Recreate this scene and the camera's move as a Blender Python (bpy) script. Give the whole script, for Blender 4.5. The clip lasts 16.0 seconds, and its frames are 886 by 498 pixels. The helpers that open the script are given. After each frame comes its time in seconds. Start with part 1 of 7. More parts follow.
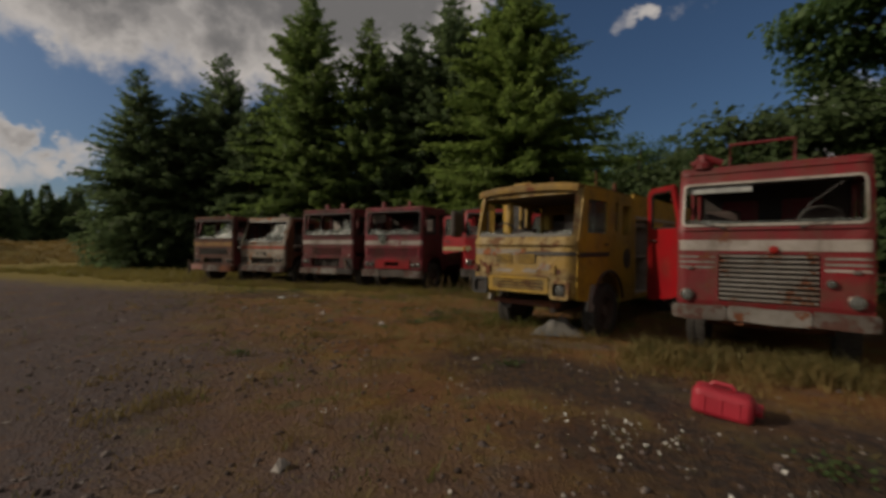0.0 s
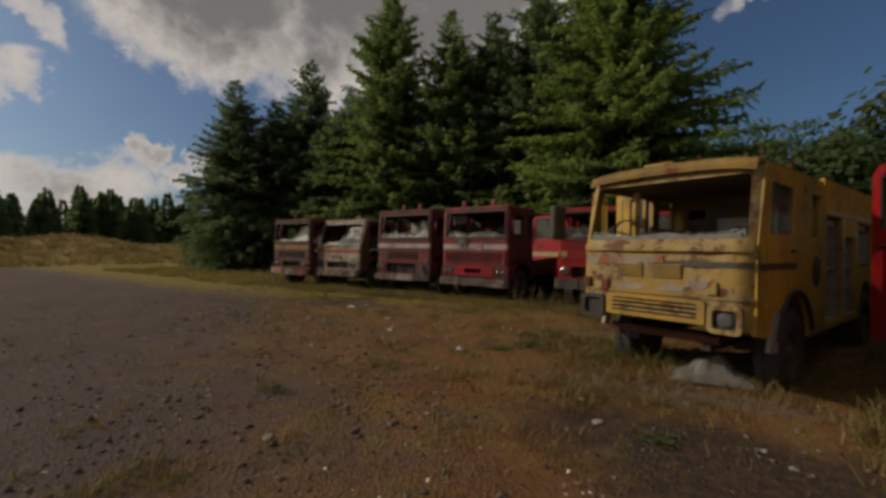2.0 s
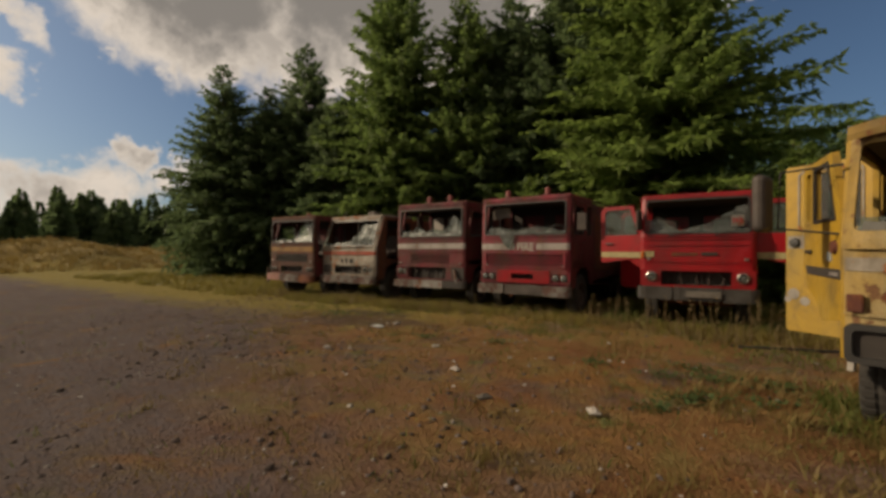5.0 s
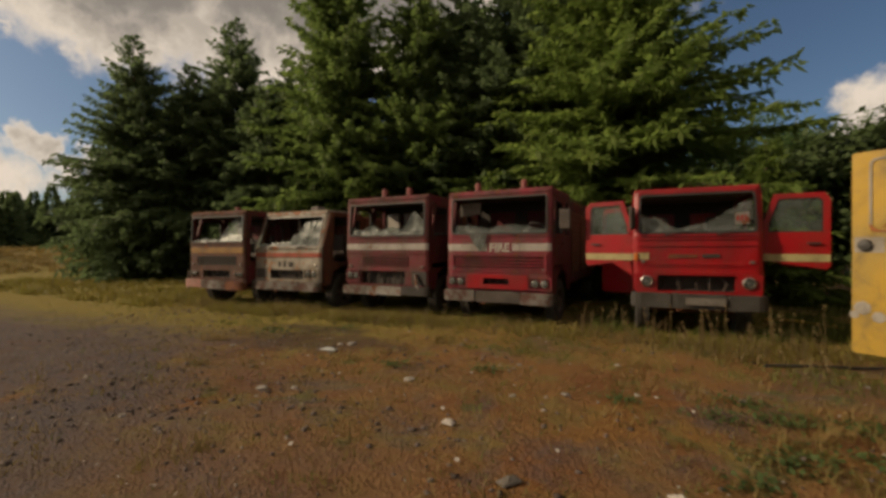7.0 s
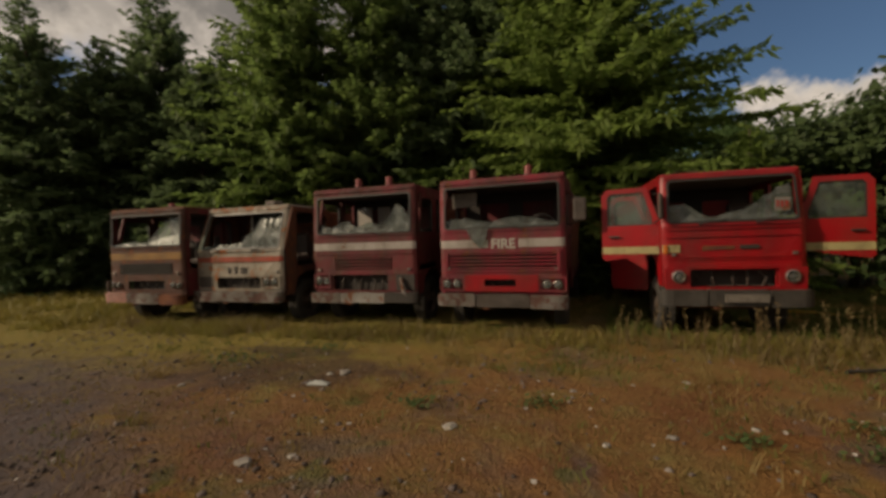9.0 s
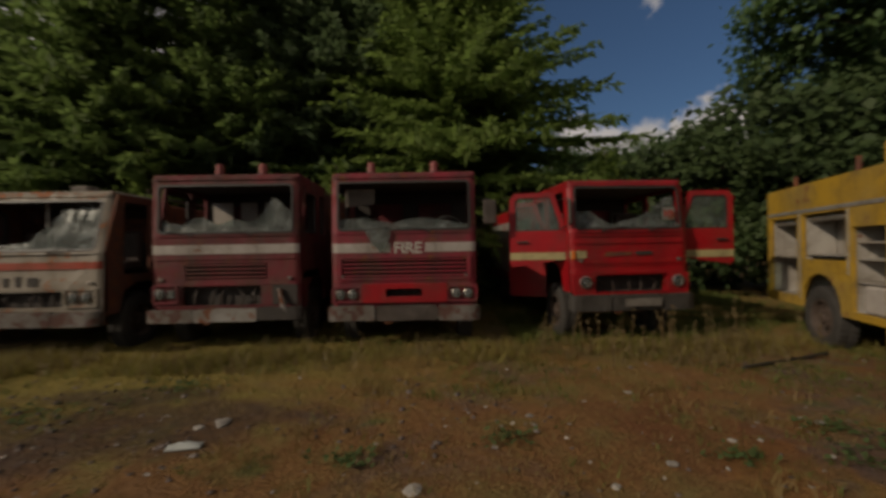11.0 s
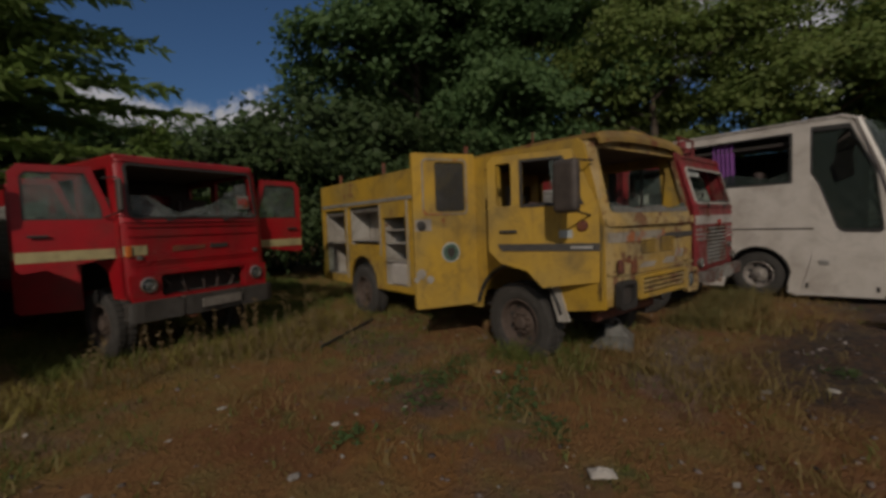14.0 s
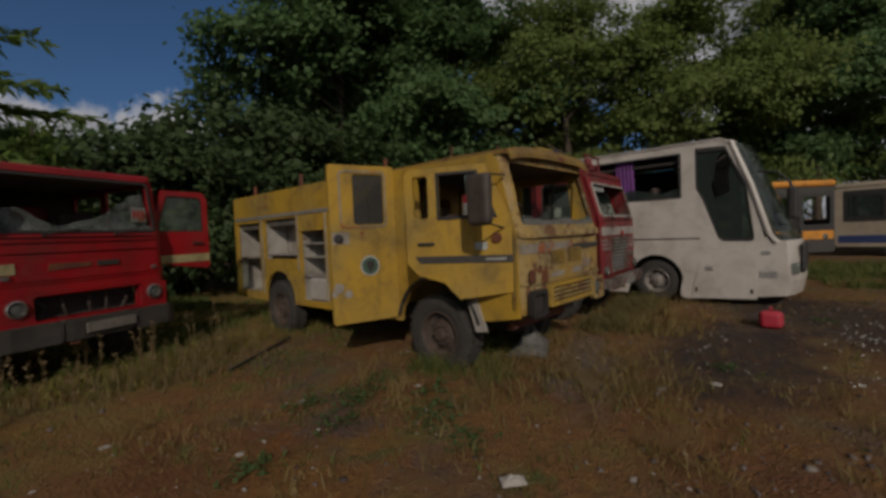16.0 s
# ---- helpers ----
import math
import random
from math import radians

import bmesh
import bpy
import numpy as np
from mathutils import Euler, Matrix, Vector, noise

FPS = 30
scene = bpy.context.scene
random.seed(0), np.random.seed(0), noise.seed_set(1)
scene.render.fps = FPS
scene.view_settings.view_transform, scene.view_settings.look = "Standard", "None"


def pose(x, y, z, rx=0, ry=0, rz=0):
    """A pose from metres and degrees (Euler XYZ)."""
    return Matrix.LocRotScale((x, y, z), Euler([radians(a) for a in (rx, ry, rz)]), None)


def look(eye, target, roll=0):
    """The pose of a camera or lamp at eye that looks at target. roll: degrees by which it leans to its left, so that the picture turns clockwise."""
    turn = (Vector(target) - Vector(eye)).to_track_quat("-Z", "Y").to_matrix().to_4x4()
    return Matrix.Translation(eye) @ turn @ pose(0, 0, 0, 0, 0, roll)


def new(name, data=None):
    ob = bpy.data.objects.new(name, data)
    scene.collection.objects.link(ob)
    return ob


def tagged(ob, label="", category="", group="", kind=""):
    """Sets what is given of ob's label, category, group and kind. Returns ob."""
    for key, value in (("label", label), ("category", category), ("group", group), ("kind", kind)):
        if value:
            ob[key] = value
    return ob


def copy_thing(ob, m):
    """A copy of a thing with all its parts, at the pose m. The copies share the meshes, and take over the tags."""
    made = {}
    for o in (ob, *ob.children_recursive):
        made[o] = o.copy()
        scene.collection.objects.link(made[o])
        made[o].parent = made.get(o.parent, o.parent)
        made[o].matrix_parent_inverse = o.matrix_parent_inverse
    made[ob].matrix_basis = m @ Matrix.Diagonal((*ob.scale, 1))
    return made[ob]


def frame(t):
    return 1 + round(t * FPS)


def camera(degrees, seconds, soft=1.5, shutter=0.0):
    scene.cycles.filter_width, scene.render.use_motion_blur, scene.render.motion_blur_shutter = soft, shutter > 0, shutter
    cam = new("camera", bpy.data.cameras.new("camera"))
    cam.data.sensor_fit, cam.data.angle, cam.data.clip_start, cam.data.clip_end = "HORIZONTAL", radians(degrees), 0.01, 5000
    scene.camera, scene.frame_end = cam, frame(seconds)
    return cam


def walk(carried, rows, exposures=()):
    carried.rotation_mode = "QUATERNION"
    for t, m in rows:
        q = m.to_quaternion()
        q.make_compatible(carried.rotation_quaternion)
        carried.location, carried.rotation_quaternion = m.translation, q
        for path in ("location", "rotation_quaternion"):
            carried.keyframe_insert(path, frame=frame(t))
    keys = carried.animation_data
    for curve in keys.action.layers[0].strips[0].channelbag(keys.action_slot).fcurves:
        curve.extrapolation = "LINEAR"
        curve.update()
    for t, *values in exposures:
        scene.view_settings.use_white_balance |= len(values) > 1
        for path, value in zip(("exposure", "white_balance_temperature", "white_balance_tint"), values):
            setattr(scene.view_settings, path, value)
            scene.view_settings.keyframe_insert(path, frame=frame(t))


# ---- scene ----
cam = camera(91.5, 16.0, soft=3.3, shutter=0.5)
PATH = [
    (0, (3.276, 3.703, 1.545), (2.438, 5.519, 1.525), 0.2),
    (0.5, (3.031, 4.039, 1.561), (2.055, 5.785, 1.546), 1.2),
    (1, (2.783, 4.405, 1.586), (1.764, 6.126, 1.574), -0.6),
    (1.5, (2.594, 4.85, 1.554), (1.486, 6.514, 1.59), 0.2),
    (2, (2.333, 5.245, 1.549), (1.17, 6.873, 1.546), 0.6),
    (2.5, (2.01, 5.59, 1.56), (0.838, 7.211, 1.55), 0.6),
    (3, (1.658, 5.881, 1.535), (0.412, 7.445, 1.575), 1.4),
    (3.2, (1.539, 6.025, 1.553), (0.267, 7.568, 1.575), 0.3),
    (5.3, (-0.326, 6.773, 1.54), (-1.407, 8.455, 1.525), -0.4),
    (5.5, (-0.412, 6.92, 1.535), (-1.464, 8.621, 1.499), -0.6),
    (6, (-0.702, 7.25, 1.603), (-1.702, 8.982, 1.577), 1.0),
    (6.5, (-1.071, 7.47, 1.608), (-1.975, 9.254, 1.632), 0.8),
    (7, (-1.389, 7.685, 1.622), (-2.284, 9.473, 1.611), -0.2),
    (7.5, (-1.751, 7.941, 1.676), (-2.687, 9.708, 1.694), -0.2),
    (8, (-2.17, 8.098, 1.695), (-3.037, 9.901, 1.691), -1.2),
    (8.2, (-2.3, 8.198, 1.703), (-3.137, 10.014, 1.684), -1.4),
    (10.3, (-3.706, 9.066, 1.622), (-4.0, 11.044, 1.609), -2.6),
    (10.5, (-3.776, 9.161, 1.625), (-4.028, 11.145, 1.617), -2.6),
    (11, (-3.958, 9.391, 1.589), (-3.919, 11.391, 1.583), -1.0),
    (11.5, (-3.984, 9.641, 1.55), (-3.607, 11.605, 1.497), -1.7),
    (12, (-3.923, 9.841, 1.589), (-3.226, 11.713, 1.505), -2.1),
    (12.5, (-3.868, 9.976, 1.581), (-2.859, 11.699, 1.472), -1.3),
    (13, (-3.92, 10.074, 1.592), (-2.577, 11.55, 1.467), -2.0),
    (13.5, (-3.945, 10.094, 1.611), (-2.405, 11.363, 1.483), -2.3),
    (14, (-3.971, 10.051, 1.625), (-2.317, 11.17, 1.512), -2.1),
    (14.5, (-3.964, 10.017, 1.623), (-2.244, 11.033, 1.529), -1.9),
    (15, (-3.943, 9.982, 1.635), (-2.187, 10.935, 1.55), -2.3),
    (15.5, (-3.892, 9.973, 1.621), (-2.1, 10.859, 1.546), -2.2),
    (16, (-3.885, 9.957, 1.627), (-2.069, 10.79, 1.557), -2.5),
]
EXPOSURES = [(0, -0.20, 6420, 10), (2.0, -0.02, 6480, 10), (3.2, 0.16, 6650, 10), (5.5, 0.42, 7300, 10), (7.5, 0.46, 7450, 10), (10.5, -0.12, 6650, 10), (13.0, -0.46, 6000, 10), (16.0, -0.46, 5740, 10)]
walk(cam, [(t, look(eye, target, roll)) for t, eye, target, roll in PATH], EXPOSURES)

# ---- light ----
SUN_FROM = Vector((-0.85, -0.50, 0.54)).normalized()
world = bpy.data.worlds.new("sky")
scene.world = world
world.use_nodes = True


def link(tree, a, b):
    tree.links.new(a, b)


def math_node(tree, op, a, b=None, c=None):
    n = tree.nodes.new("ShaderNodeMath")
    n.operation = op
    for i, v in enumerate((a, b, c)):
        if v is None:
            continue
        if isinstance(v, (int, float)):
            n.inputs[i].default_value = v
        else:
            tree.links.new(v, n.inputs[i])
    return n.outputs[0]


def remap(tree, v, a, b, c=0.0, d=1.0):
    n = tree.nodes.new("ShaderNodeMapRange")
    n.interpolation_type = "SMOOTHSTEP"
    tree.links.new(v, n.inputs[0])
    for i, k in enumerate((a, b, c, d)):
        n.inputs[i + 1].default_value = k
    return n.outputs[0]


def mix_rgb(tree, fac, a, b, mode="MIX"):
    n = tree.nodes.new("ShaderNodeMix")
    n.data_type, n.blend_type = "RGBA", mode
    if isinstance(fac, (int, float)):
        n.inputs[0].default_value = fac
    else:
        tree.links.new(fac, n.inputs[0])
    for i, v in ((6, a), (7, b)):
        if isinstance(v, tuple):
            n.inputs[i].default_value = (*v[:3], 1)
        else:
            tree.links.new(v, n.inputs[i])
    return n.outputs[2]


def noise_tex(tree, vec, scale, detail=4.0, rough=0.55, distort=0.0):
    n = tree.nodes.new("ShaderNodeTexNoise")
    n.inputs["Scale"].default_value, n.inputs["Detail"].default_value = scale, detail
    n.inputs["Roughness"].default_value, n.inputs["Distortion"].default_value = rough, distort
    if vec is not None:
        tree.links.new(vec, n.inputs["Vector"])
    return n.outputs["Fac"]


def build_sky():
    t = world.node_tree
    t.nodes.clear()
    sky = t.nodes.new("ShaderNodeTexSky")
    sky.sky_type, sky.sun_disc = "NISHITA", False
    sky.sun_elevation, sky.sun_rotation = math.asin(SUN_FROM.z), radians(240)
    sky.air_density, sky.dust_density, sky.ozone_density = 0.8, 2.2, 2.0
    co = t.nodes.new("ShaderNodeTexCoord").outputs["Generated"]
    # clouds: heading east of the row's axis, elevation, half-width in degrees, weight
    banks = [(-50, 38, 13, 1.1), (-62, 32, 9.5, 1.1), (-64, 24.5, 4.5, 0.9), (-36, 34, 9, 1.1), (-51, 28, 6.5, 1.0), (-25, 28, 4, 0.6), (-79, 20.5, 1.8, 0.54), (-69.5, 9.6, 1.5, 0.60), (-66.6, 8.2, 1.3, 0.56), (-68, 6.2, 1.8, 0.50), (-73, 6, 2.8, 0.62), (-78, 5, 2.6, 0.64),
             (-81, 15.5, 1.9, 0.56), (-88, 9, 3.2, 0.70), (-96, 7, 4, 0.74), (-89, 22, 2.2, 0.48), (-1, 25, 1.6, 0.41), (5, 36, 2.4, 0.40), (20, 10.2, 4.0, 0.80), (27, 8.6, 4.2, 0.80), (33, 11.0, 3.0, 0.74), (27, 29, 2.2, 0.36),
             # banks mostly out of view, added to brighten the fill light
             (150, 35, 26, 1.0), (-150, 52, 24, 1.0), (80, 50, 20, 0.95), (10, 76, 22, 1.0), (-170, 65, 22, 1.0), (-150, 14, 12, 0.9), (170, 12, 14, 0.9), (115, 24, 16, 0.9), (-105, 48, 16, 0.9)]
    # drawn-out, ragged outlines
    warp = t.nodes.new("ShaderNodeTexNoise")
    warp.inputs["Scale"].default_value, warp.inputs["Detail"].default_value, warp.inputs["Roughness"].default_value = 7.0, 6.0, 0.6
    t.links.new(co, warp.inputs["Vector"])
    off = t.nodes.new("ShaderNodeVectorMath")
    off.operation = "MULTIPLY_ADD"
    t.links.new(warp.outputs["Color"], off.inputs[0])
    off.inputs[1].default_value, off.inputs[2].default_value = (0.34, 0.34, 0.13), (-0.17, -0.17, -0.065)
    bent = t.nodes.new("ShaderNodeVectorMath")
    bent.operation = "ADD"
    t.links.new(co, bent.inputs[0])
    t.links.new(off.outputs[0], bent.inputs[1])
    unit_way = t.nodes.new("ShaderNodeVectorMath")
    unit_way.operation = "NORMALIZE"
    t.links.new(bent.outputs[0], unit_way.inputs[0])
    wobble = noise_tex(t, co, 5.0, 9.0, 0.62)
    fine = noise_tex(t, co, 17.0, 5.0, 0.6)
    total, big = None, None
    for head, elev, wide, weight in banks:
        h, e = radians(head), radians(elev)
        dot = t.nodes.new("ShaderNodeVectorMath")
        dot.operation = "DOT_PRODUCT"
        t.links.new(co if wide > 5 else unit_way.outputs[0], dot.inputs[0])
        dot.inputs[1].default_value = (math.sin(h) * math.cos(e), math.cos(h) * math.cos(e), math.sin(e))
        v = remap(t, dot.outputs["Value"], math.cos(radians(wide * 2.1)), 1.0, 0, weight * 1.25)
        total = v if total is None else math_node(t, "MAXIMUM", total, v)
        if wide > 5:
            big = v if big is None else math_node(t, "MAXIMUM", big, v)
    shaped = math_node(t, "ADD", total, math_node(t, "MULTIPLY", math_node(t, "SUBTRACT", wobble, 0.5), 1.75))
    shaped = math_node(t, "ADD", shaped, math_node(t, "MULTIPLY", math_node(t, "SUBTRACT", fine, 0.5), 0.7))
    cover = remap(t, shaped, 0.36, 0.82)
    thick = math_node(t, "MULTIPLY", remap(t, shaped, 0.70, 1.35), remap(t, big, 0.30, 0.95))
    billow = noise_tex(t, co, 11.0, 7.0, 0.6, 0.4)
    thick = math_node(t, "MAXIMUM", thick, math_node(t, "MULTIPLY", remap(t, billow, 0.42, 0.64), math_node(t, "MULTIPLY", remap(t, shaped, 0.55, 0.95), 0.6)))
    white = mix_rgb(t, thick, (6.6, 6.0, 5.5), (2.15, 2.03, 1.95))
    blue = mix_rgb(t, 1.0, sky.outputs[0], (0.53, 0.64, 0.72), "MULTIPLY")
    col = mix_rgb(t, cover, blue, white)
    bg = t.nodes.new("ShaderNodeBackground")
    bg.inputs["Strength"].default_value = SKY
    t.links.new(col, bg.inputs["Color"])
    out = t.nodes.new("ShaderNodeOutputWorld")
    t.links.new(bg.outputs[0], out.inputs["Surface"])


SKY = 0.080
build_sky()
sun_data = bpy.data.lights.new("sun", "SUN")
sun_data.energy, sun_data.angle, sun_data.color = 2.75, radians(1.2), (1.0, 0.84, 0.64)
sun = new("sun", sun_data)
sun.matrix_world = look(SUN_FROM * 60, (0, 0, 0))


# ---- materials ----
def material(name):
    m = bpy.data.materials.new(name)
    m.use_nodes = True
    t = m.node_tree
    return m, t, t.nodes["Principled BSDF"]


def bump(t, bsdf, height, strength=0.3, distance=0.01):
    b = t.nodes.new("ShaderNodeBump")
    b.inputs["Strength"].default_value, b.inputs["Distance"].default_value = strength, distance
    t.links.new(height, b.inputs["Height"])
    t.links.new(b.outputs[0], bsdf.inputs["Normal"])


def coords(t):
    return t.nodes.new("ShaderNodeTexCoord").outputs["Object"]


def paint(name, col, fade, rust=0.4, rough=0.45, rust_col=(0.10, 0.035, 0.015), chips=1.0, streak=True):
    """Old coach paint: faded, chipped and rusted through in patches, with rain streaks."""
    m, t, b = material(name)
    co = coords(t)
    big, mid = noise_tex(t, co, 1.3, 5), noise_tex(t, co, 6, 8, 0.65)
    fine = noise_tex(t, co, 60, 4, 0.7)
    base = mix_rgb(t, remap(t, big, 0.35, 0.68), col, fade)
    base = mix_rgb(t, math_node(t, "MULTIPLY", remap(t, fine, 0.4, 0.75), 0.35), base, tuple(c * 0.55 for c in col))
    if streak:
        mp = t.nodes.new("ShaderNodeMapping")
        mp.inputs["Scale"].default_value = (14, 14, 0.9)
        link(t, co, mp.inputs["Vector"])
        run = noise_tex(t, mp.outputs[0], 1.0, 4, 0.6)
        base = mix_rgb(t, remap(t, run, 0.52, 0.78, 0, 0.45), base, (0.07, 0.05, 0.035))
    grime = noise_tex(t, co, 2.7, 9, 0.72, 0.6)
    base = mix_rgb(t, remap(t, grime, 0.42, 0.70, 0, 0.55 if streak else 0.25), base, (0.075, 0.055, 0.034))
    edge = 0.70 - 0.30 * rust
    patch = math_node(t, "ADD", math_node(t, "MULTIPLY", mid, 0.65), math_node(t, "MULTIPLY", big, 0.35))
    spots = remap(t, patch, edge, edge + 0.05)
    rusty = mix_rgb(t, remap(t, fine, 0.3, 0.7), rust_col, tuple(min(1, c * 1.6) for c in rust_col))
    base = mix_rgb(t, math_node(t, "MULTIPLY", spots, chips), base, rusty)
    link(t, base, b.inputs["Base Color"])
    r = remap(t, patch, edge - 0.1, edge + 0.05, rough, 0.9)
    link(t, r, b.inputs["Roughness"])
    b.inputs["Specular IOR Level"].default_value = 0.35
    bump(t, b, math_node(t, "ADD", math_node(t, "MULTIPLY", spots, -1.0), math_node(t, "MULTIPLY", fine, 0.4)), 0.35, 0.004)
    return m


def plain(name, col, rough=0.6, metal=0.0, var=0.35, scale=9.0, strength=0.2):
    m, t, b = material(name)
    co = coords(t)
    n, f = noise_tex(t, co, scale, 6, 0.6), noise_tex(t, co, scale * 8, 3)
    dark = tuple(c * (1 - var) for c in col)
    base = mix_rgb(t, remap(t, n, 0.3, 0.7), dark, col)
    base = mix_rgb(t, math_node(t, "MULTIPLY", f, var * 0.6), base, (0.06, 0.045, 0.03))
    link(t, base, b.inputs["Base Color"])
    b.inputs["Roughness"].default_value, b.inputs["Metallic"].default_value = rough, metal
    bump(t, b, f, strength, 0.003)
    return m


def glass(name, col=(0.13, 0.15, 0.14), clear=0.75, rough=0.08):
    m, t, b = material(name)
    co = coords(t)
    dirt = noise_tex(t, co, 5, 6, 0.65)
    b.inputs["Base Color"].default_value = (*col, 1)
    b.inputs["Roughness"].default_value = rough
    see = t.nodes.new("ShaderNodeBsdfTransparent")
    see.inputs[0].default_value = (0.82, 0.9, 0.87, 1)
    mix = t.nodes.new("ShaderNodeMixShader")
    link(t, remap(t, dirt, 0.3, 0.75, 1 - clear, min(1.0, 1.35 - clear)), mix.inputs[0])
    link(t, see.outputs[0], mix.inputs[1])
    link(t, b.outputs[0], mix.inputs[2])
    link(t, mix.outputs[0], t.nodes["Material Output"].inputs["Surface"])
    return m


def crazed(name):
    """Shattered safety glass: a web of fine cracks, milky where it is crushed."""
    m, t, b = material(name)
    co = coords(t)
    v = t.nodes.new("ShaderNodeTexVoronoi")
    v.feature = "DISTANCE_TO_EDGE"
    v.inputs["Scale"].default_value = 24
    link(t, co, v.inputs["Vector"])
    crack = remap(t, v.outputs["Distance"], 0.02, 0.12, 1, 0)
    haze = noise_tex(t, co, 3.5, 5)
    fac = math_node(t, "ADD", math_node(t, "MULTIPLY", crack, 0.30), remap(t, haze, 0.40, 0.68, 0.10, 0.42))
    b.inputs["Base Color"].default_value = (0.17, 0.18, 0.172, 1)
    b.inputs["Roughness"].default_value = 0.3
    see = t.nodes.new("ShaderNodeBsdfTransparent")
    see.inputs[0].default_value = (0.7, 0.78, 0.74, 1)
    mix = t.nodes.new("ShaderNodeMixShader")
    link(t, fac, mix.inputs[0])
    link(t, see.outputs[0], mix.inputs[1])
    link(t, b.outputs[0], mix.inputs[2])
    link(t, mix.outputs[0], t.nodes["Material Output"].inputs["Surface"])
    bump(t, b, crack, 0.25, 0.003)
    return m


def leafy(name, a, b2, c, through_light=0.3):
    """Leaves or needles: colour varies from clump to clump."""
    m, t, b = material(name)
    geo = t.nodes.new("ShaderNodeNewGeometry")
    rnd = geo.outputs["Random Per Island"]
    co = coords(t)
    n = noise_tex(t, co, 0.5, 3)
    col = mix_rgb(t, remap(t, n, 0.35, 0.65), a, b2)
    col = mix_rgb(t, math_node(t, "MULTIPLY", rnd, 0.6), col, c)
    link(t, col, b.inputs["Base Color"])
    b.inputs["Roughness"].default_value = 0.6
    b.inputs["Specular IOR Level"].default_value = 0.25
    tr = t.nodes.new("ShaderNodeBsdfTranslucent")
    link(t, col, tr.inputs[0])
    mix = t.nodes.new("ShaderNodeMixShader")
    mix.inputs[0].default_value = through_light
    link(t, b.outputs[0], mix.inputs[1])
    link(t, tr.outputs[0], mix.inputs[2])
    link(t, mix.outputs[0], t.nodes["Material Output"].inputs["Surface"])
    return m


def ground_material():
    m, t, b = material("gravel_and_moss")
    co = coords(t)
    sep = t.nodes.new("ShaderNodeSeparateXYZ")
    link(t, co, sep.inputs[0])
    x, y = sep.outputs[0], sep.outputs[1]
    n1, n2, n3 = noise_tex(t, co, 0.28, 5), noise_tex(t, co, 1.6, 7, 0.65), noise_tex(t, co, 11, 7, 0.7)
    grit = noise_tex(t, co, 70, 4, 0.75)
    vor = t.nodes.new("ShaderNodeTexVoronoi")
    vor.inputs["Scale"].default_value = 26
    link(t, co, vor.inputs["Vector"])
    pebble = remap(t, vor.outputs["Distance"], 0.15, 0.5, 1, 0)
    grav = mix_rgb(t, grit, (0.040, 0.032, 0.033), (0.165, 0.132, 0.130))
    grav = mix_rgb(t, math_node(t, "MULTIPLY", pebble, 0.20), grav, (0.19, 0.155, 0.13))
    grav = mix_rgb(t, remap(t, noise_tex(t, co, 1.1, 7, 0.68, 0.6), 0.46, 0.68, 0, 0.45), grav, mix_rgb(t, n3, (0.050, 0.033, 0.026), (0.130, 0.085, 0.062)))
    moss = mix_rgb(t, n3, (0.076, 0.039, 0.016), (0.335, 0.168, 0.055))
    moss = mix_rgb(t, remap(t, n2, 0.45, 0.72, 0, 0.8), moss, (0.17, 0.145, 0.045))
    moss = mix_rgb(t, remap(t, noise_tex(t, co, 0.75, 6, 0.6, 0.4), 0.48, 0.66, 0, 0.75), moss, mix_rgb(t, n3, (0.100, 0.038, 0.016), (0.235, 0.092, 0.034)))
    moss = mix_rgb(t, math_node(t, "MULTIPLY", remap(t, grit, 0.55, 0.8), 0.5), moss, (0.24, 0.18, 0.11))
    moss = mix_rgb(t, remap(t, noise_tex(t, co, 1.15, 4, 0.5, 0.3), 0.63, 0.70, 0, 0.7), moss, (0.075, 0.105, 0.028))
    turf = mix_rgb(t, n3, (0.115, 0.105, 0.026), (0.33, 0.245, 0.062))
    # the bare track runs along the open side, the moss towards the vehicles, turf under them
    side = math_node(t, "ADD", math_node(t, "MULTIPLY", x, 0.68), y)
    side = math_node(t, "ADD", side, math_node(t, "MULTIPLY", math_node(t, "SUBTRACT", n1, 0.5), 7.0))
    side = math_node(t, "ADD", side, math_node(t, "MULTIPLY", math_node(t, "SUBTRACT", n2, 0.5), 4.5))
    bare = remap(t, side, 5.0, 9.2, 1, 0.10)
    bald = remap(t, noise_tex(t, co, 0.55, 7, 0.68, 0.5), 0.46, 0.68, 0, 0.8)
    bare = math_node(t, "MAXIMUM", bare, bald)
    bare = math_node(t, "SUBTRACT", bare, remap(t, noise_tex(t, co, 0.8, 7, 0.7, 0.8), 0.55, 0.68, 0, 0.75))
    bare = math_node(t, "MAXIMUM", bare, 0.0)
    bare = math_node(t, "MULTIPLY", bare, remap(t, n3, 0.32, 0.52, 0.55, 1.0))
    col = mix_rgb(t, bare, moss, grav)
    back = math_node(t, "ADD", math_node(t, "ADD", y, math_node(t, "MULTIPLY", math_node(t, "MAXIMUM", x, -13.0), -0.2)), math_node(t, "MULTIPLY", math_node(t, "SUBTRACT", n2, 0.5), 4.0))
    col = mix_rgb(t, math_node(t, "MULTIPLY", remap(t, back, 13.9, 16.4, 0, 0.92), remap(t, x, -8.0, -3.0, 1.0, 0.45)), col, turf)
    field = math_node(t, "SUBTRACT", math_node(t, "MULTIPLY", x, -1.0), math_node(t, "MULTIPLY", n1, 14.0))
